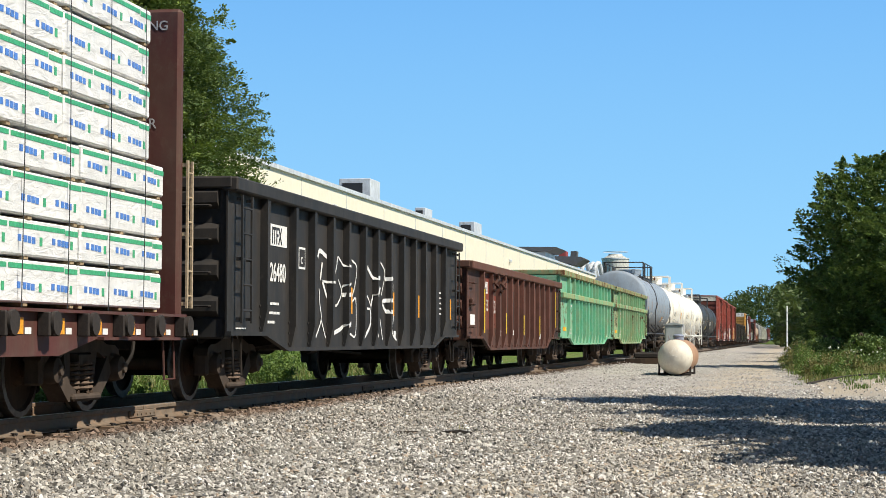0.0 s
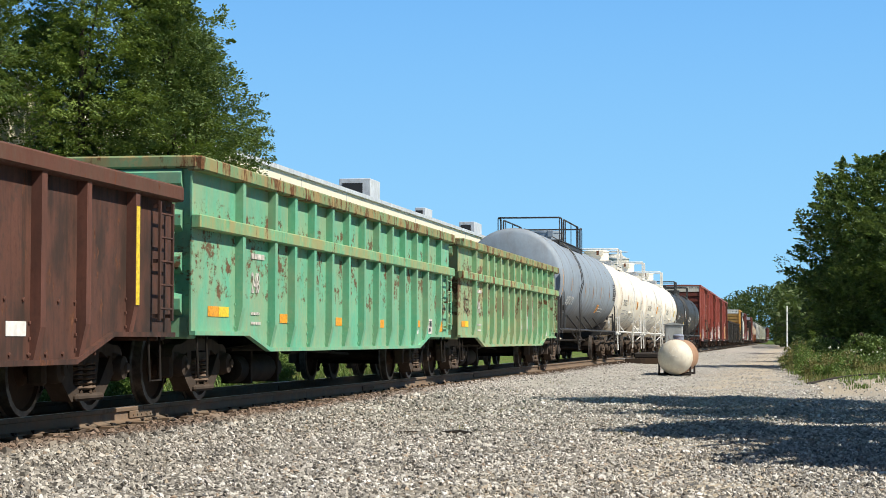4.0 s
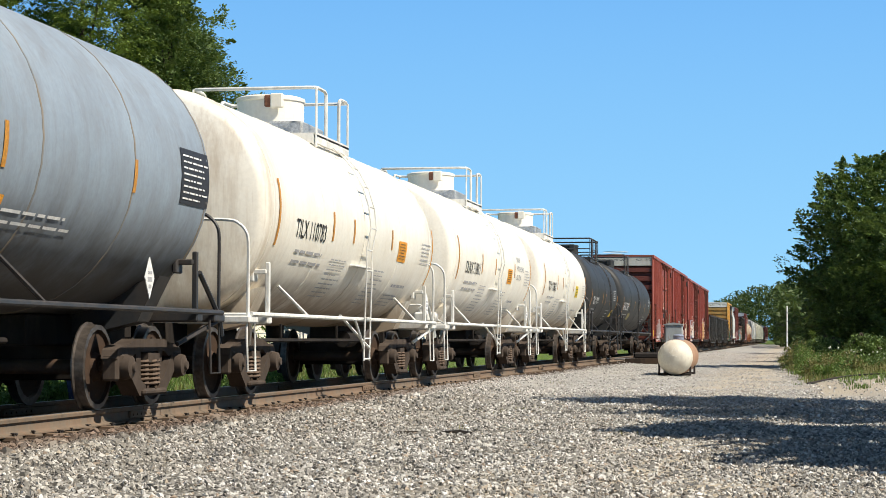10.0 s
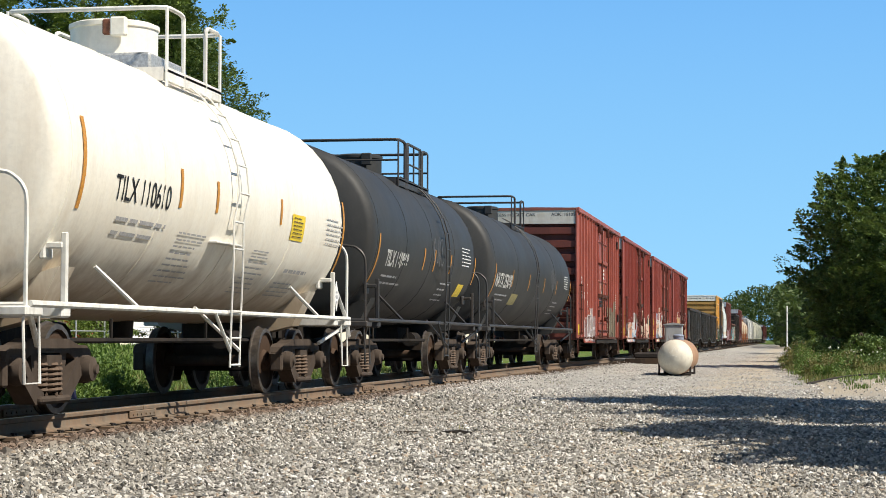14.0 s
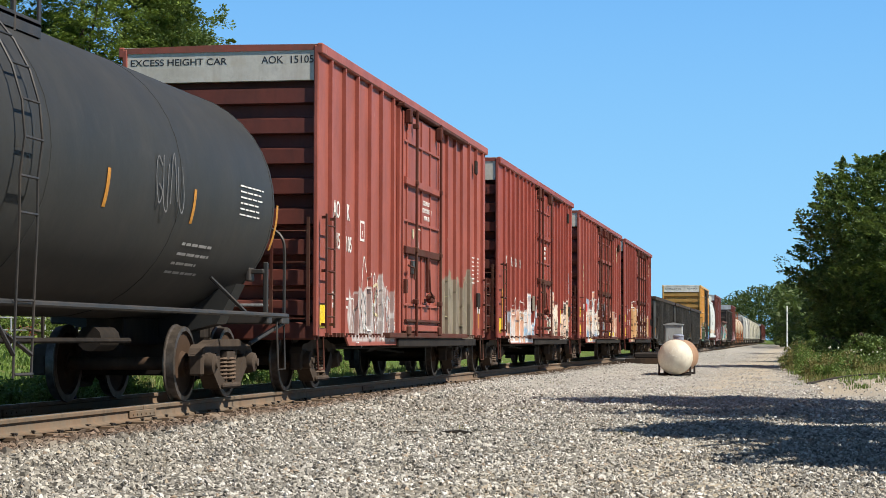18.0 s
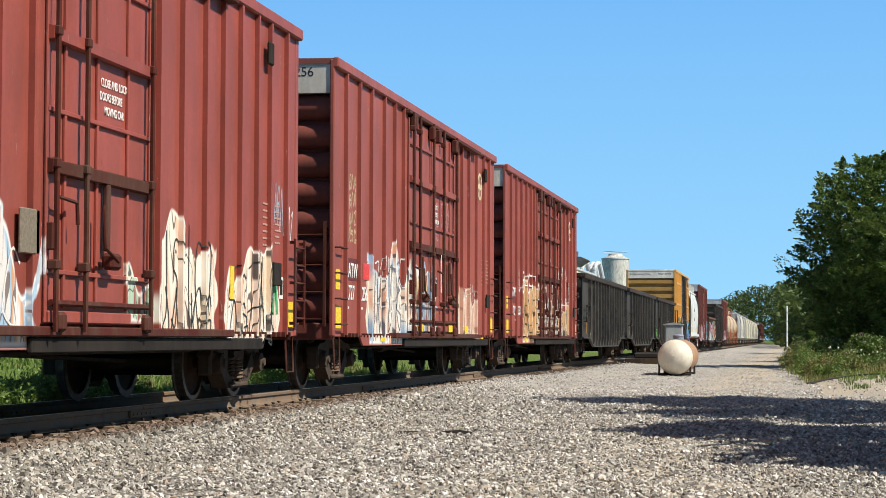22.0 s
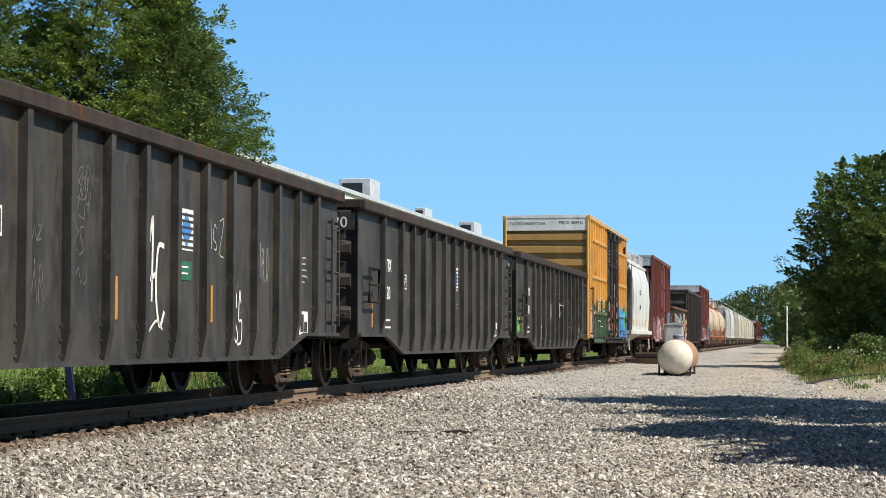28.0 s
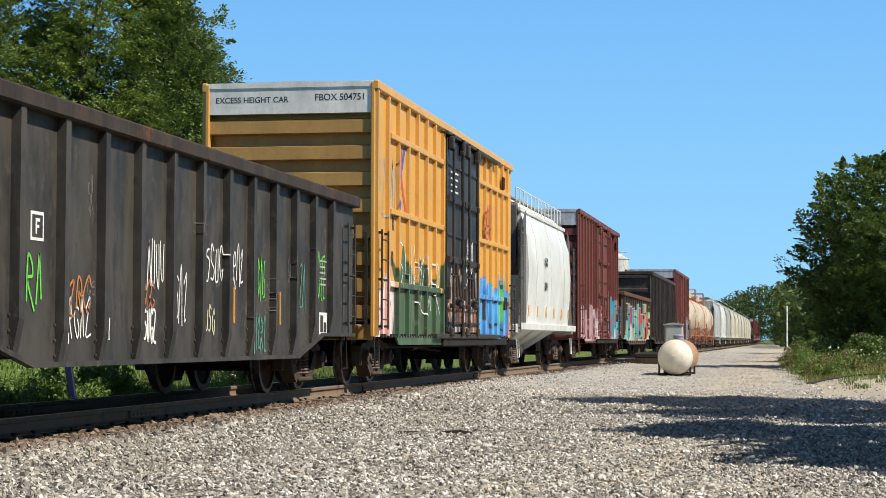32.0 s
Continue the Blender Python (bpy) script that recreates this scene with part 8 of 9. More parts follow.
            part("mark_patch", Shape().box(1.461, 1.464, -h + 0.92, -h + 1.60, 1.66, 2.0), plain("dark_patch", (0.13, 0.03, 0.028), 0.6), car)
            o = 0.0 if k == 2 else 0.28
            for word, y, z in (("ATW", 0.96 + o * 0.3, 1.71 + o * 0.4), ("727", 0.98 + o, 1.37), ("256" if k == 2 else "331", 1.93 + o, 1.37)):
                letter_side(car, word, 0.31, WHITE_MARK, 1.468, -h + y, z, 0.88)
            badge = part("badge", Shape().turned([(0.24, 0.0), (0.30, 0.0), (0.30, 0.006), (0.24, 0.006), (0.24, 0.0)], "x", (1.466, -h + 13.62, 4.08), 24, caps=False), cream_mark, car, "round cream emblem ring")
            part("badge_cross", Shape().box(1.466, 1.471, -h + 13.58, -h + 13.66, 3.84, 4.32).box(1.466, 1.471, -h + 13.38, -h + 13.575, 4.02, 4.14).box(1.466, 1.471, -h + 13.665, -h + 13.86, 4.02, 4.14), cream_mark, badge)
            part("amber_panel", Shape().box(1.464, 1.468, -h + 0.14, -h + 0.42, 1.50, 1.80), YELLOW, car)
            if k == 2:
                part("red_square", Shape().box(1.464, 1.469, -h + 2.0, -h + 2.46, 1.70, 1.96), plain("bright_red", (0.7, 0.05, 0.04), 0.5), car)
                for i in range(4):
                    scrawl(car, cream_mark, 1.464, -h + 1.0, -h + 1.5, 2.24 + i * 0.27, 2.46 + i * 0.27, 3, rnd, 0.025)
        bars_side(car, WHITE_MARK, 1.466, -h + 0.75, 1.18, 0.36, 0.26, 2, rnd)
        bars_side(car, WHITE_MARK, 1.466, -h + 1.62, 1.18, 0.36, 0.26, 2, rnd)
        for i, word in enumerate((("CLOSE AND LOCK", "BOTH DOORS BEFORE", "MOVING CAR"), ("CLOSE AND LOCK", "DOORS BEFORE", "MOVING CAR"), ("SET & LOCK", "BARS BEFORE", "MOVING CAR"), ("SET & LOCK", "BARS BEFORE", "MOVING CAR"))[k]):
            letter_side(car, word, 0.115, WHITE_MARK, 1.542, -h + 7.60 + (0.0, -0.03, 0.10)[i], 3.2 - 0.135 * i, 0.76)
        bars_side(car, WHITE_MARK if k == 0 else faded, 1.464, h - 1.72, 1.92, 0.34, 0.62, 7, rnd)
        bars_side(car, WHITE_MARK if k == 0 else faded, 1.464, h - 1.14, 1.98, 0.34, 0.56, 7, rnd)
        for y in (-h + 0.14, h - 0.55):
            part("reflector", Shape().box(1.464, 1.470, y, y + 0.34, 0.92, 1.26), YELLOW, car, "amber reflective panel")
        if k >= 2:
            for y in np.arange(-h + 3.2, h - 2, 2.6):
                part("reflector", Shape().box(1.500, 1.505, y, y + 0.3, 0.72, 0.80), YELLOW, car)
        if k < 2:
            part("amber_strip", Shape().box(1.464, 1.468, -h + 0.60, -h + 0.70, 1.0, 1.95) if k else Shape().box(1.464, 1.468, h - 0.92, h - 0.82, 1.0, 1.75), AMBER, car)
            for i, (a, b) in enumerate(((0.78, "LD LMT"), (0.78, "LT WT"))):
                letter_side(car, b, 0.11, faded if k else WHITE_MARK, 1.464, -h + a, (1.38, 1.22)[i] if k == 0 else (2.28, 2.12)[i], 0.7)
        if k == 1:
            scrawl(car, sky_spray, 1.464, -h + 14.25, -h + 14.70, 2.2, 2.75, 3, rnd, 0.025)
            scrawl(car, WHITE_MARK, 1.464, -h + 14.85, -h + 15.2, 2.1, 2.5, 3, rnd, 0.02)
        if k == 2:
            scrawl(car, pink_spray, 1.537, -h + 8.5, -h + 9.5, 2.9, 3.4, 5, rnd, 0.02)
            scrawl(car, pink_spray, 1.537, -h + 7.75, -h + 8.25, 2.6, 3.3, 3, rnd, 0.018)
            ink = plain("navy_spray", (0.04, 0.05, 0.08), 0.6)
            for mat, y0, y1, z0, z1, n, w in ((ink, 2.6, 5.1, 0.9, 1.9, 6, 0.024), (WHITE_MARK, 2.5, 5.2, 1.3, 2.15, 7, 0.028), (WHITE_MARK, 10.5, 13.2, 0.85, 1.8, 8, 0.018), (WHITE_MARK, 10.0, 10.3, 1.4, 2.0, 2, 0.02)):
                scrawl(car, mat, 1.467, -h + y0, -h + y1, z0, z1, n, rnd, w)
            for y, w in ((4.45, 0.30), (6.75, 0.26)):
                disc = part("sprayed_disc", Shape().turned([(0.001, 0.0), (w * 0.62, 0.0), (w * 0.62, 0.004), (0.001, 0.004)], "x", (1.468 if y < 5 else 1.538, -h + y, 2.02), 18), plain("pale_blue_paint", (0.42, 0.58, 0.74), 0.6), car)
                part("sprayed_spot", Shape().turned([(0.001, 0.0), (w * 0.34, 0.0), (w * 0.34, 0.003), (0.001, 0.003)], "x", (1.473 if y < 5 else 1.543, -h + y, 1.98), 14), plain("deep_blue_paint", (0.08, 0.20, 0.45), 0.6), disc)
            stroke(car, WHITE_MARK, 1.60, [(-h + 8.20, 1.64), (-h + 8.19, 2.05), (-h + 8.20, 2.45)], 0.06)
            for y in (5.95, 9.0, 11.3):
                part("reflector", Shape().box(1.602 if y < 9.9 else 1.530, 1.606 if y < 9.9 else 1.534, -h + y, -h + y + 0.42, 0.90, 1.03), YELLOW, car)
        if k == 3:
            ink = plain("black_spray", (0.035, 0.03, 0.03), 0.6)
            for mat, y0, y1, z0, z1, n, w in ((ink, 2.95, 5.1, 0.8, 1.95, 6, 0.035), (ink, 10.4, 13.0, 0.75, 1.7, 7, 0.035), (WHITE_MARK, 10.4, 13.2, 1.0, 2.0, 6, 0.03)):
                scrawl(car, mat, 1.467, -h + y0, -h + y1, z0, z1, n, rnd, w)
            scrawl(car, WHITE_MARK, 1.55, -h + 5.4, -h + 7.4, 1.2, 2.2, 6, rnd, 0.035)
            scrawl(car, WHITE_MARK, 1.55, -h + 8.0, -h + 9.8, 1.2, 2.4, 5, rnd, 0.035)
            part("pale_strip", Shape().box(1.535, 1.54, -h + 9.94, -h + 10.06, 1.95, 4.7), plain("pale_door_strip", (0.55, 0.50, 0.47), 0.6, 0, 6, 0.4), car, "pale vertical strip beside the door")
        if k == 0:
            door_y = -h + 5.72
            part("door_sticker", Shape().box(1.538, 1.543, door_y + 1.30, door_y + 1.46, 2.25, 2.50), WHITE_MARK, car, "white paper sticker")
            part("door_emblem", Shape().turned([(0.01, 0.0), (0.09, 0.0), (0.09, 0.006), (0.01, 0.006)], "x", (1.538, door_y + 0.98, 2.62), 16), cream_mark, car)
            part("routing_board", Shape().box(1.536, 1.60, door_y + 0.74, door_y + 1.02, 1.90, 2.14, 0.012), plain("slate_board", (0.06, 0.075, 0.085), 0.7), car, "slate-grey routing board")
            scrawl(car, cream_mark, 1.540, door_y + 0.80, door_y + 0.98, 1.95, 2.1, 2, rnd, 0.012)
            bars_side(car, WHITE_MARK, 1.538, door_y + 2.35, 1.72, 0.24, 0.30, 4, rnd)
            bars_side(car, WHITE_MARK, 1.538, door_y + 1.22, 2.70, 0.5, 0.06, 1, rnd)
            part("decal_frame", Shape().box(1.464, 1.468, h - 1.0, h - 0.72, 1.32, 1.66), WHITE_MARK, car)
            part("decal_print", Shape().box(1.469, 1.472, h - 0.97, h - 0.75, 1.42, 1.62), UNDER, car)
            part("amber_strip", Shape().box(1.474, 1.478, -h + 11.30, -h + 11.42, 1.15, 1.6), AMBER, car)
            scrawl(car, plain("olive_outline", (0.36, 0.34, 0.22), 0.7), 1.464, -h + 9.6, -h + 13.6, 0.85, 2.0, 7, rnd, 0.022)
        if k == 3:
            scrawl(car, WHITE_MARK, 1.464, -h + 2.3, -h + 5.6, 1.98, 2.50, 6, rnd, 0.05)
            scrawl(car, WHITE_MARK, 1.464, -h + 10.3, -h + 13.6, 1.9, 2.85, 6, rnd, 0.035)
        if k == 0:
            for mat, y0, y1, z0, z1, n, w in ((WHITE_MARK, 2.05, 2.9, 0.75, 1.40, 2, 0.02), (WHITE_MARK, 2.9, 4.0, 0.8, 1.95, 3, 0.03), (WHITE_MARK, 4.0, 4.9, 0.75, 1.70, 3, 0.022), (WHITE_MARK, 4.9, 5.5, 0.75, 1.05, 3, 0.02), (GREY_MARK, 2.2, 5.2, 0.72, 1.5, 6, 0.04), (cream_mark, 3.7, 4.1, 1.1, 1.7, 1, 0.05)):
                scrawl(car, mat, 1.467, -h + y0, -h + y1, z0, z1, n, rnd, w)

    # three dark gondolas
    for k, (a, b, num) in enumerate(((253.9, 270.3, "310"), (271.75, 288.08, "220"), (289.45, 305.55, "240"))):
        dk = paint("charcoal_gondola_paint", (0.030, 0.029, 0.028), 0.55, dirt=(0.074, 0.066, 0.056), dirt_amount=0.75, rust=0.24, rust_color=(0.070, 0.055, 0.045), seed=60 + k)
        dkt = paint("charcoal_chord_paint", (0.058, 0.046, 0.039), 0.65, dirt=(0.030, 0.026, 0.024), dirt_amount=0.7, rust=0.45, rust_color=(0.115, 0.058, 0.036), seed=63 + k)
        car, L = gondola("gondola_car", ("charcoal ribbed gondola car with blue and green decals", "charcoal ribbed gondola car with blue decal", "charcoal ribbed gondola car covered in small sprayed tags")[k], a, b, 2.94, 1.48, dk, dkt, 15, rnd, posts=[(2.01, 1.68, 1.48)[k]] + [(3.45, 3.17, 3.0)[k] + 1.048 * i for i in range(12)], near_ladder=False, zend=0.80, zmid=0.50, dip=(2.0, 3.4), group="charcoal gondolas", rib_out=0.09)
        h = L / 2
        ga, gb = -h + 0.28, -h + 1.0
        part("grab_frame", Shape().tube([(1.49, ga, 1.35), (1.60, ga, 1.35), (1.60, ga, 1.88), (1.60, gb, 1.88), (1.60, gb, 1.35), (1.60, ga, 1.35)], 0.025, 6).tube([(1.60, ga, 1.62), (1.60, gb, 1.62)], 0.02, 6).tube([(1.49, gb, 1.88), (1.60, gb, 1.88)], 0.02, 6), UNDER, car)
        part("number_board", Shape().box(0.90, 1.44, -h - 0.062, -h - 0.055, 2.46, 2.72), dk, car)
        letter_end(car, num, 0.24, WHITE_MARK, 0.96, -h - 0.064, 2.50, 1.0)
        o = (2.24, 1.97, 1.94)[k]
        letter_side(car, "JTIX", 0.30, WHITE_MARK, 1.487, -h + o, 1.89, 0.98)
        letter_side(car, num, 0.30, WHITE_MARK, 1.487, -h + o, 1.43, 0.98)
        bars_side(car, WHITE_MARK, 1.486, -h + o + 0.05, 0.90, 0.5, 0.24, 2, rnd)
        fy = -h + (14.2, 13.98, 13.98)[k]
        fr = part("decal_frame", Shape().box(1.482, 1.486, fy, fy + 0.46, 0.82, 1.14), WHITE_MARK, car)
        part("decal_print", Shape().box(1.487, 1.490, fy + 0.05, fy + 0.22, 0.86, 1.10).box(1.487, 1.490, fy + 0.26, fy + 0.41, 0.86, 1.0), dk, fr)
        bars_side(car, GREY_MARK, 1.486, fy, 1.5, 0.42, 0.42, 5, rnd)
        for y in ((1.2, 6.9, 10.1), (0.97, 6.66, 9.74, 12.08), (0.95, 9.67, 11.8))[k]:
            part("reflective_strip", Shape().box(1.482, 1.488, -h + y, -h + y + 0.07, 0.95, 1.38), AMBER, car, "amber reflective strip")
        py = -h + (3.80, 3.52, 3.38)[k]
        pf = part("plate_frame", Shape().box(1.482, 1.485, py, py + 0.30, 1.63, 1.89), WHITE_MARK, car)
        part("plate_inner", Shape().box(1.486, 1.488, py + 0.03, py + 0.27, 1.66, 1.86), dk, pf)
        part("plate_letter", Shape().box(1.489, 1.491, py + 0.10, py + 0.13, 1.69, 1.83).box(1.489, 1.491, py + 0.13, py + 0.20, 1.80, 1.83).box(1.489, 1.491, py + 0.13, py + 0.18, 1.745, 1.77), WHITE_MARK, pf)
        chalk = plain("grey_chalk", (0.17, 0.165, 0.155), 0.8)
        for i in range(12):
            y = -h + 3.4 + 1.048 * rnd.randint(0, 10) + rnd.uniform(0.25, 0.5)
            z = rnd.uniform(0.8, 2.3)
            scrawl(car, chalk, 1.4835, y, y + rnd.uniform(0.15, 0.4), z, z + rnd.uniform(0.12, 0.4), 2, rnd, 0.012)
        if k < 2:
            y = -h + (8.92, 8.64)[k]
            dec = part("white_decal", Shape().box(1.481, 1.485, y, y + 0.50, 1.74, 2.20), WHITE_MARK, car, "white decal with blue diamond and black lines")
            part("blue_diamond", Shape().prism([(y + 0.06, 1.97), (y + 0.25, 1.77), (y + 0.44, 1.97), (y + 0.25, 2.17)], "x", 1.486, 1.489), plain("blue_decal_paint", (0.06, 0.24, 0.62), 0.5), dec)
            for i in range(6):
                part("decal_line", Shape().box(1.4895, 1.491, y, y + 0.50, 1.765 + i * 0.072, 1.79 + i * 0.072), dk, dec)
            if k == 0:
                gd = part("green_decal", Shape().box(1.482, 1.487, y, y + 0.44, 1.41, 1.62), plain("green_decal_paint", (0.03, 0.16, 0.08), 0.5), car)
                bars_side(gd, WHITE_MARK, 1.489, y + 0.05, 1.45, 0.34, 0.14, 2, rnd)
            else:
                bars_side(car, GREY_MARK, 1.486, y, 1.36, 0.42, 0.20, 3, rnd)
        if k == 0:
            y = -h + 7.86
            stroke(car, WHITE_MARK, 1.488, [(y + 0.30, 1.45), (y, 1.42), (y + 0.16, 2.04), (y + 0.14, 1.15)], 0.055)
            stroke(car, WHITE_MARK, 1.488, [(y + 0.54, 1.75), (y + 0.34, 1.72), (y + 0.28, 1.25), (y + 0.40, 0.90), (y + 0.56, 1.05)], 0.055)
            stroke(car, WHITE_MARK, 1.488, [(y + 0.05, 0.83), (y + 0.3, 0.95), (y + 0.5, 0.86)], 0.030)
            scrawl(car, WHITE_MARK, 1.488, -h + 11.0, -h + 11.42, 0.66, 1.33, 2, rnd, 0.030)
            scrawl(car, GREY_MARK, 1.488, -h + 9.95, -h + 10.6, 1.75, 2.15, 3, rnd, 0.018)
            scrawl(car, GREY_MARK, 1.488, -h + 12.1, -h + 12.6, 1.5, 1.95, 3, rnd, 0.018)
        if k == 2:
            cols = [WHITE_MARK, plain("green_spray", (0.14, 0.60, 0.07), 0.6), plain("orange_spray", (0.50, 0.19, 0.06), 0.6), plain("teal_spray", (0.10, 0.30, 0.22), 0.6), plain("cream_spray", (0.62, 0.58, 0.38), 0.6)]
            # colour, start, end, foot, top, letters, width of the line
            for c, y0, y1, z0, z1, m, w in ((1, 0.05, 0.55, 0.96, 1.31, 2, 0.07), (1, 3.30, 3.68, 1.06, 1.50, 2, 0.030), (2, 4.28, 4.88, 0.98, 1.33, 3, 0.028), (0, 4.28, 4.88, 0.76, 1.12, 4, 0.022), (0, 5.12, 5.30, 0.75, 0.95, 1, 0.022), (0, 6.49, 7.06, 1.33, 1.82, 4, 0.024), (2, 6.36, 6.75, 1.08, 1.35, 3, 0.024), (0, 6.42, 6.80, 0.76, 1.08, 4, 0.034), (0, 7.44, 7.85, 0.95, 1.50, 3, 0.022), (0, 8.56, 9.24, 1.43, 1.86, 4, 0.026), (4, 8.52, 8.92, 0.83, 1.15, 3, 0.028), (0, 9.63, 10.08, 1.42, 1.85, 3, 0.024), (1, 10.71, 11.12, 1.27, 1.76, 3, 0.026), (3, 10.60, 11.14, 0.62, 1.04, 4, 0.030), (3, 12.68, 13.16, 1.15, 1.76, 3, 0.028), (1, 13.86, 14.31, 1.33, 1.97, 3, 0.026)):
                scrawl(car, cols[c], 1.489, -h + y0, -h + y1, z0, z1, m, rnd, w)

    # yellow high-cube boxcar
    a, b = 307.33, 322.9
    hh = (b - a) / 2
    G = ((0.07, 0.15, 0.10), (0.014, 0.070, 0.042), (0.025, 0.11, 0.065), (0.018, 0.080, 0.048), (0.012, 0.05, 0.034))
    B = ((0.015, 0.02, 0.03), (0.12, 0.55, 0.15), (0.03, 0.22, 0.60), (0.08, 0.45, 0.80), (0.04, 0.30, 0.65), (0.30, 0.20, 0.50))
    K = ((0.02, 0.02, 0.02), (0.35, 0.25, 0.22), (0.50, 0.42, 0.40), (0.05, 0.05, 0.05), (0.45, 0.16, 0.06), (0.65, 0.62, 0.60))
    P = ((0.45, 0.12, 0.12), (0.70, 0.45, 0.42), (0.80, 0.70, 0.68), (0.55, 0.30, 0.30))
    spray = [(0.1 - hh, 2.0 - hh, 0.72, 1.7, P, 1.0), (1.5 - hh, 6.4 - hh, 0.60, 2.15, G, 0.9), (10.1 - hh, 15.0 - hh, 0.62, 2.05, B, 1.0)]
    yel = paint("yellow_boxcar_paint", (0.66, 0.355, 0.075), 0.45, dirt=(0.45, 0.25, 0.08), dirt_amount=0.25, seed=70, spray=spray, fade=0.05)
    # End yellow set darker than the side yellow.
    yel_end = paint("darker_end_yellow", (0.46, 0.27, 0.085), 0.5, dirt=(0.30, 0.17, 0.06), dirt_amount=0.25, seed=71)
    grey_end = paint("grey_end_band", (0.80, 0.79, 0.75), 0.5, dirt_amount=0.15, seed=72)
    door_black = paint("black_door_paint", (0.018, 0.019, 0.022), 0.45, seed=73, spray=[(6.6 - hh, 10.6 - hh, 0.7, 2.0, K, 1.7)])
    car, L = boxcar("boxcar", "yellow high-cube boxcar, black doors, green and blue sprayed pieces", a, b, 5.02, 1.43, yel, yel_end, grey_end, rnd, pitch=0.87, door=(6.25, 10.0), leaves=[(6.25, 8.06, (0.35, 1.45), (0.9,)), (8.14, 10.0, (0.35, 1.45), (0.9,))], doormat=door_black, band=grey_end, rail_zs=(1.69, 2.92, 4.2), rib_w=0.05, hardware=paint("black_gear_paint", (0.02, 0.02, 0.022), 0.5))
    h = L / 2
    letter_end(car, "EXCESS HEIGHT CAR", 0.135, BLACK_MARK, -1.27, -h + 0.0035, 4.66, 0.98)
    letter_end(car, "FBOX 504751", 0.155, BLACK_MARK, 0.42, -h + 0.0035, 4.68, 0.95)
    bars_side(car, WHITE_MARK, 1.56, -h + 6.5, 3.62, 0.9, 0.5, 4, rnd)
    scrawl(car, WHITE_MARK, 1.56, -h + 8.4, -h + 9.2, 2.2, 2.8, 3, rnd, 0.05)
    for y0, y1, z0, z1, n in ((1.9, 4.2, 1.75, 2.4, 4), (3.4, 6.1, 1.3, 2.2, 5)):
        scrawl(car, WHITE_MARK, 1.436, -h + y0, -h + y1, z0, z1, n, rnd, 0.028)
    letter_side(car, "R", 0.34, BLACK_MARK, 1.435, -h + 1.42, 2.62, 0.8)
    letter_side(car, "10", 0.34, BLACK_MARK, 1.435, -h + 1.30, 2.02, 0.7)
    bl, rd = plain("blue_spray", (0.06, 0.12, 0.45), 0.6), plain("red_spray", (0.6, 0.10, 0.07), 0.6)
    y, z = -h + 2.15, 3.62
    stroke(car, rd, 1.436, [(y - 0.35, z + 0.6), (y, z), (y + 0.45, z - 0.62)], 0.13)
    stroke(car, bl, 1.437, [(y + 0.42, z + 0.62), (y, z), (y - 0.38, z - 0.6)], 0.13)
    stroke(car, rd, 1.438, [(y - 0.1, z - 0.55), (y, z), (y + 0.1, z + 0.6)], 0.08)
    scrawl(car, GREY_MARK, 1.436, -h + 0.2, -h + 2.0, 2.9, 3.8, 5, rnd, 0.04)
    scrawl(car, plain("maroon_spray", (0.4, 0.05, 0.05), 0.6), 1.49, -h + 11.2, -h + 12.2, 2.8, 3.7, 3, rnd, 0.06)

    # covered hopper, then the rest of the train
    hop = paint("pale_hopper_paint", (0.62, 0.64, 0.62), 0.45, dirt=(0.42, 0.39, 0.33), dirt_amount=0.25, seed=80)
    # Hopper ends toned dark, the shade of the open end put into the colour.
    hop_end = paint("shaded_hopper_end", (0.10, 0.10, 0.10), 0.6, seed=81)
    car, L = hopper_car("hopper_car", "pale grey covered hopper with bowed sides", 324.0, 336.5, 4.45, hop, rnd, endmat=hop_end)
    letter_side(car, "FURX", 0.34, BLACK_MARK, 1.575, -1.6, 2.75, 0.7)
    letter_side(car, "80914", 0.32, BLACK_MARK, 1.56, -1.5, 2.1, 0.7)
    for i in range(6):
        part("reflective_strip", Shape().box(1.50, 1.515, -4.5 + i * 1.8, -4.42 + i * 1.8, 1.35, 1.65), ORANGE, car)
    C = ((0.03, 0.06, 0.07), (0.10, 0.55, 0.60), (0.45, 0.10, 0.12), (0.06, 0.40, 0.50), (0.60, 0.60, 0.60), (0.18, 0.05, 0.045))
    red5 = paint("maroon_boxcar_paint", (0.16, 0.042, 0.036), 0.55, seed=82, spray=[(-6.5, -1.5, 0.7, 1.9, ((0.4, 0.3, 0.3), (0.55, 0.40, 0.42), (0.25, 0.08, 0.09), (0.6, 0.58, 0.58)), 1.2), (2.6, 7.0, 0.66, 2.4, C, 1.0)])
    pal = paint("pale_blue_band", (0.50, 0.54, 0.60), 0.55, seed=83)
    boxcar("boxcar", "maroon boxcar with turquoise sprayed lettering", 338.2, 352.9, 5.0, 1.45, red5, red5, pal, rnd, band=pal, steady=False)
    M = ((0.03, 0.03, 0.03), (0.65, 0.16, 0.14), (0.10, 0.50, 0.55), (0.70, 0.62, 0.30), (0.55, 0.10, 0.22), (0.75, 0.75, 0.75))
    gm = paint("sprayed_gondola_paint", (0.07, 0.05, 0.045), 0.6, seed=84, spray=[(-7.0, 7.0, 0.7, 2.2, M, 0.8)])
    gondola("gondola_car", "dark gondola car covered in bright sprayed lettering", 354.1, 369.6, 2.72, 1.48, gm, brown_top, 13, rnd, steady=True)
    tall = paint("black_tall_gondola", (0.025, 0.024, 0.024), 0.55, seed=85)
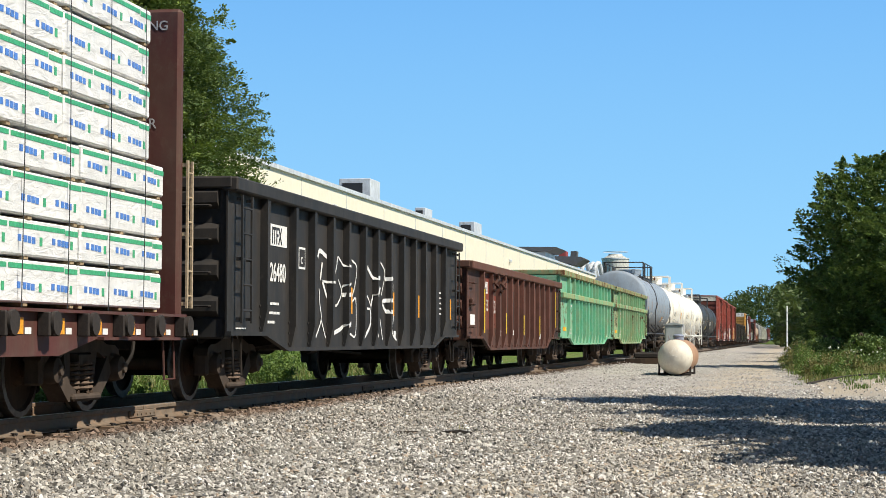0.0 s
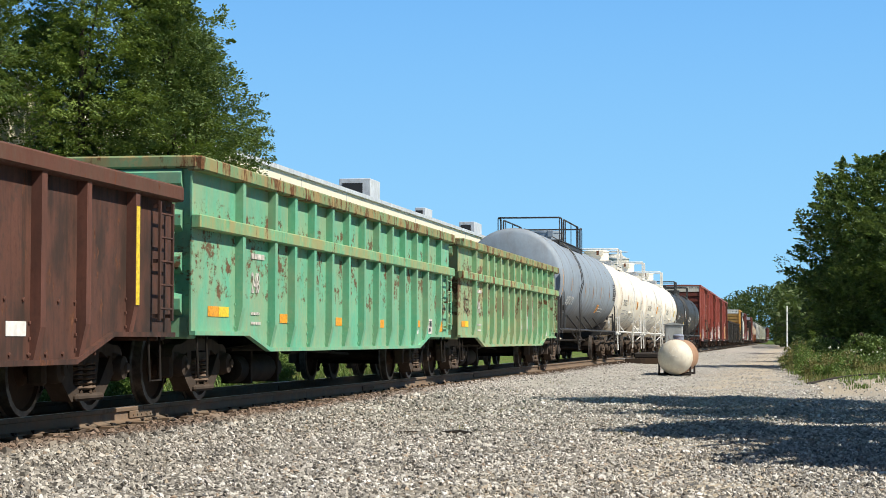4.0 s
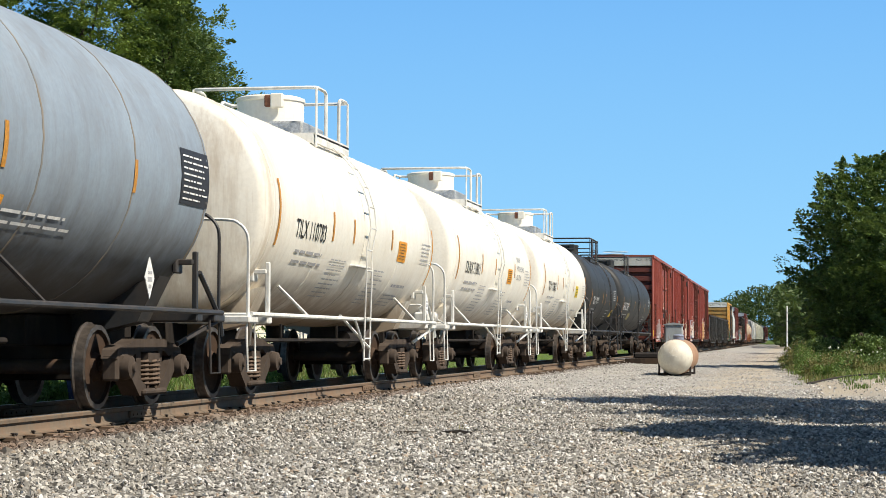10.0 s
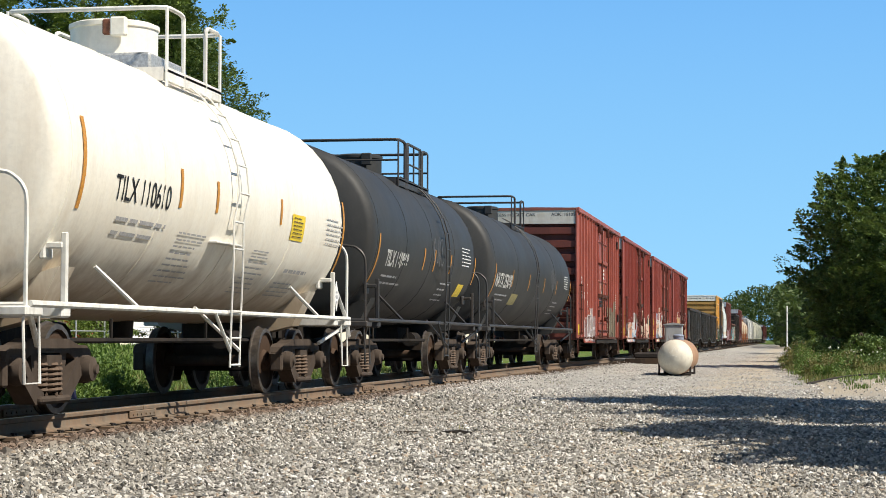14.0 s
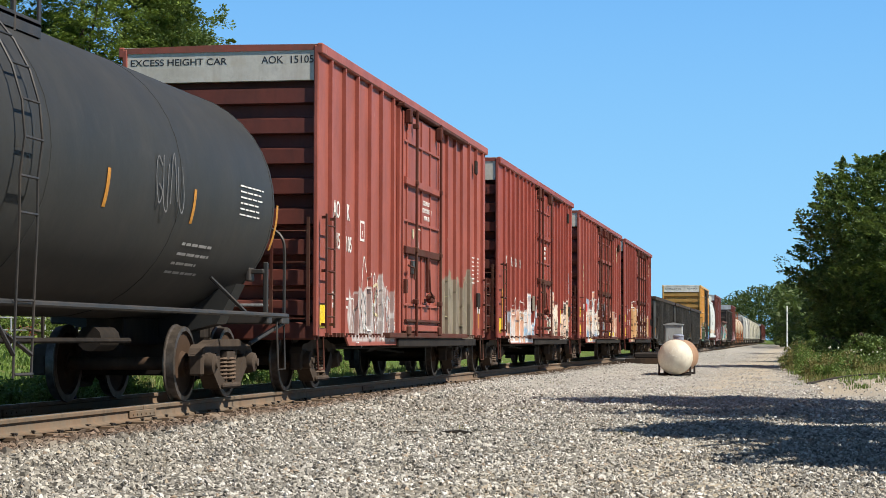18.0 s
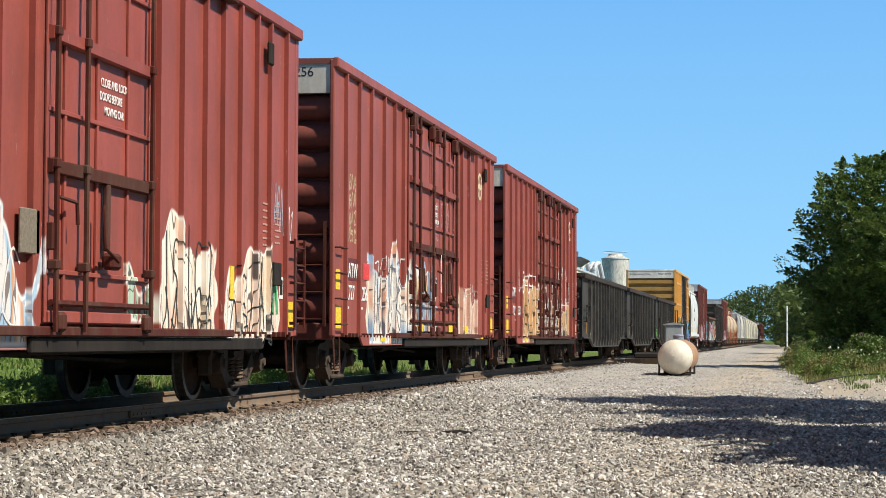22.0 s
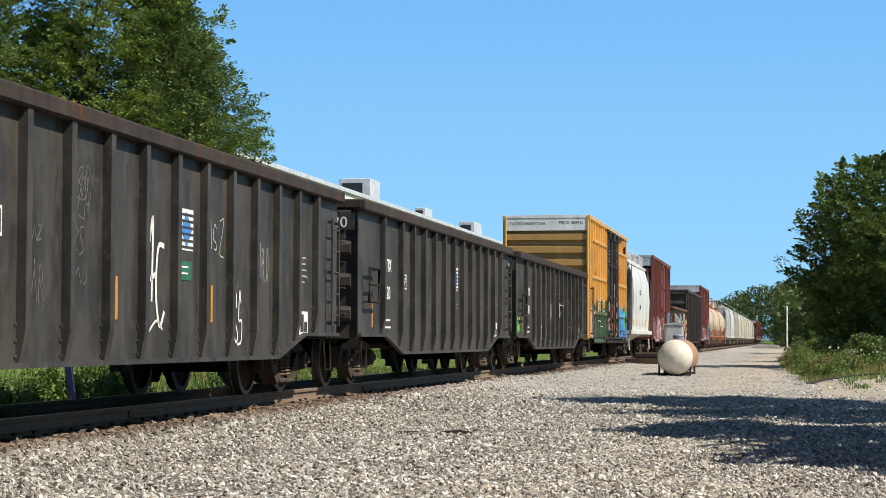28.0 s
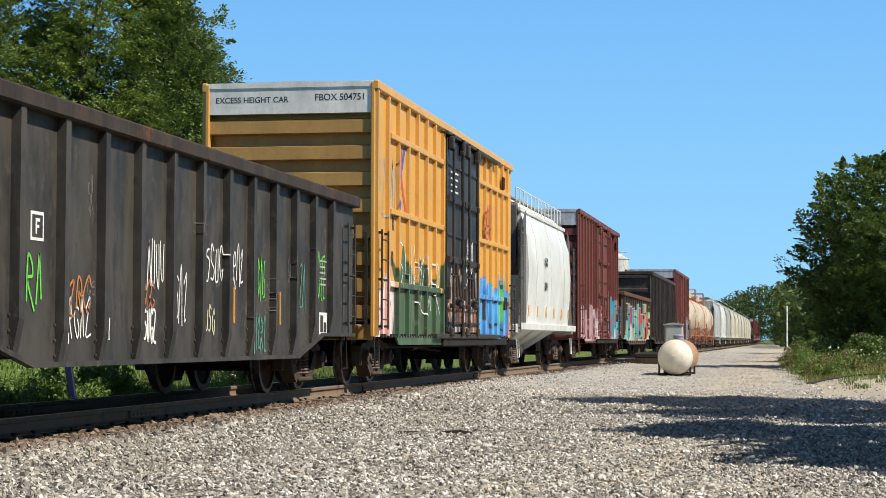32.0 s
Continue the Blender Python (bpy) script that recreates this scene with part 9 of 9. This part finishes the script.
    gondola("gondola_car", "tall black ribbed gondola car", 370.7, 390.6, 4.1, 1.48, tall, tall, 18, rnd, steady=True, ladder_z=(0.95, 3.4), end_ribs=5)
    boxcar("boxcar", "red boxcar with pale end band", 391.8, 408.0, 5.0, 1.45, red5, red5, pal, rnd, band=pal, steady=True)
    oj = paint("orange_railing_paint", (0.42, 0.13, 0.05), 0.6, seed=86)
    stained = paint("stained_white_tank", (0.58, 0.50, 0.38), 0.5, dirt=(0.30, 0.18, 0.10), dirt_amount=0.5, seed=87)
    s = 409.4
    for k in range(3):
        tank_car("tank_car", "stained cream tank car with rust-orange railings", s, s + 13.4, 1.5, 2.5, stained, oj, rnd, steady=True, strips=(), group="cream tank cars")
        s += 14.6
    tones = ((0.42, 0.43, 0.43), (0.66, 0.66, 0.62), (0.38, 0.38, 0.36), (0.60, 0.58, 0.48), (0.62, 0.60, 0.50), (0.60, 0.58, 0.48))
    for k in range(6):
        hm = paint("far_hopper_paint", tones[k], 0.5, dirt_amount=0.3, seed=90 + k)
        hopper_car("hopper_car", "dull grey covered hopper car" if k in (0, 2) else "weathered cream covered hopper car", s, s + 16.6, 4.6, hm, rnd, steady=True, group="covered hoppers")
        s += 18.0
    src = CARS[-1][0]
    for k in range(4):
        ob = copy_thing(src, Matrix.Translation((0, s + 8.3, 0)))
        CARS.append((ob, s + 8.3))
        s += 18.0
    for k in range(2):
        tank_car("tank_car", "dark tank car with black railings", s, s + 14.5, 1.48, 2.5, black_tank, dark_metal, rnd, steady=True, group="black tank cars")
        s += 15.7
    src_box = [c for c in CARS if c[0].name.startswith("boxcar")][-1][0]
    for k in range(5):
        ob = copy_thing(src_box, Matrix.Translation((0, s + 8.1, 0)))
        CARS.append((ob, s + 8.1))
        s += 17.4


# ---- running of the train ----
SPEEDS = ((0, 8.94), (4, 8.83), (8, 8.79), (12, 8.77), (16, 8.60), (20, 8.46), (24, 8.48), (28, 8.55), (32, 8.55))


def travelled(t):
    """Metres run since the clip's start; the train slows a little and picks up again (seconds, metres a second)."""
    run = 0.0
    for (a, u), (b, v) in zip(SPEEDS, SPEEDS[1:]):
        if t <= a:
            break
        e = min(t, b)
        run += (e - a) * (u + (v - u) * (e - a) / (b - a) / 2)
    return run


def motions():
    walk(cam, [(0.0, CAM_POSE), (32.0, CAM_POSE)])
    for car, y in CARS:
        walk(car, [(t, Matrix.Translation((0, y - travelled(t), 0))) for t in range(0, 33)])
    turns_at = [(k / 15, travelled(k / 15) / 0.457) for k in range(0, 481)]
    for wheel, y in WHEELS:
        walk(wheel, [(t, Matrix.Translation((0, y, 0.457)) @ Matrix.Rotation(a, 4, "X")) for t, a in turns_at])


build_ground()
build_track()
build_works()
build_lineside()
build_train()
build_plants()
build_stones()
motions()
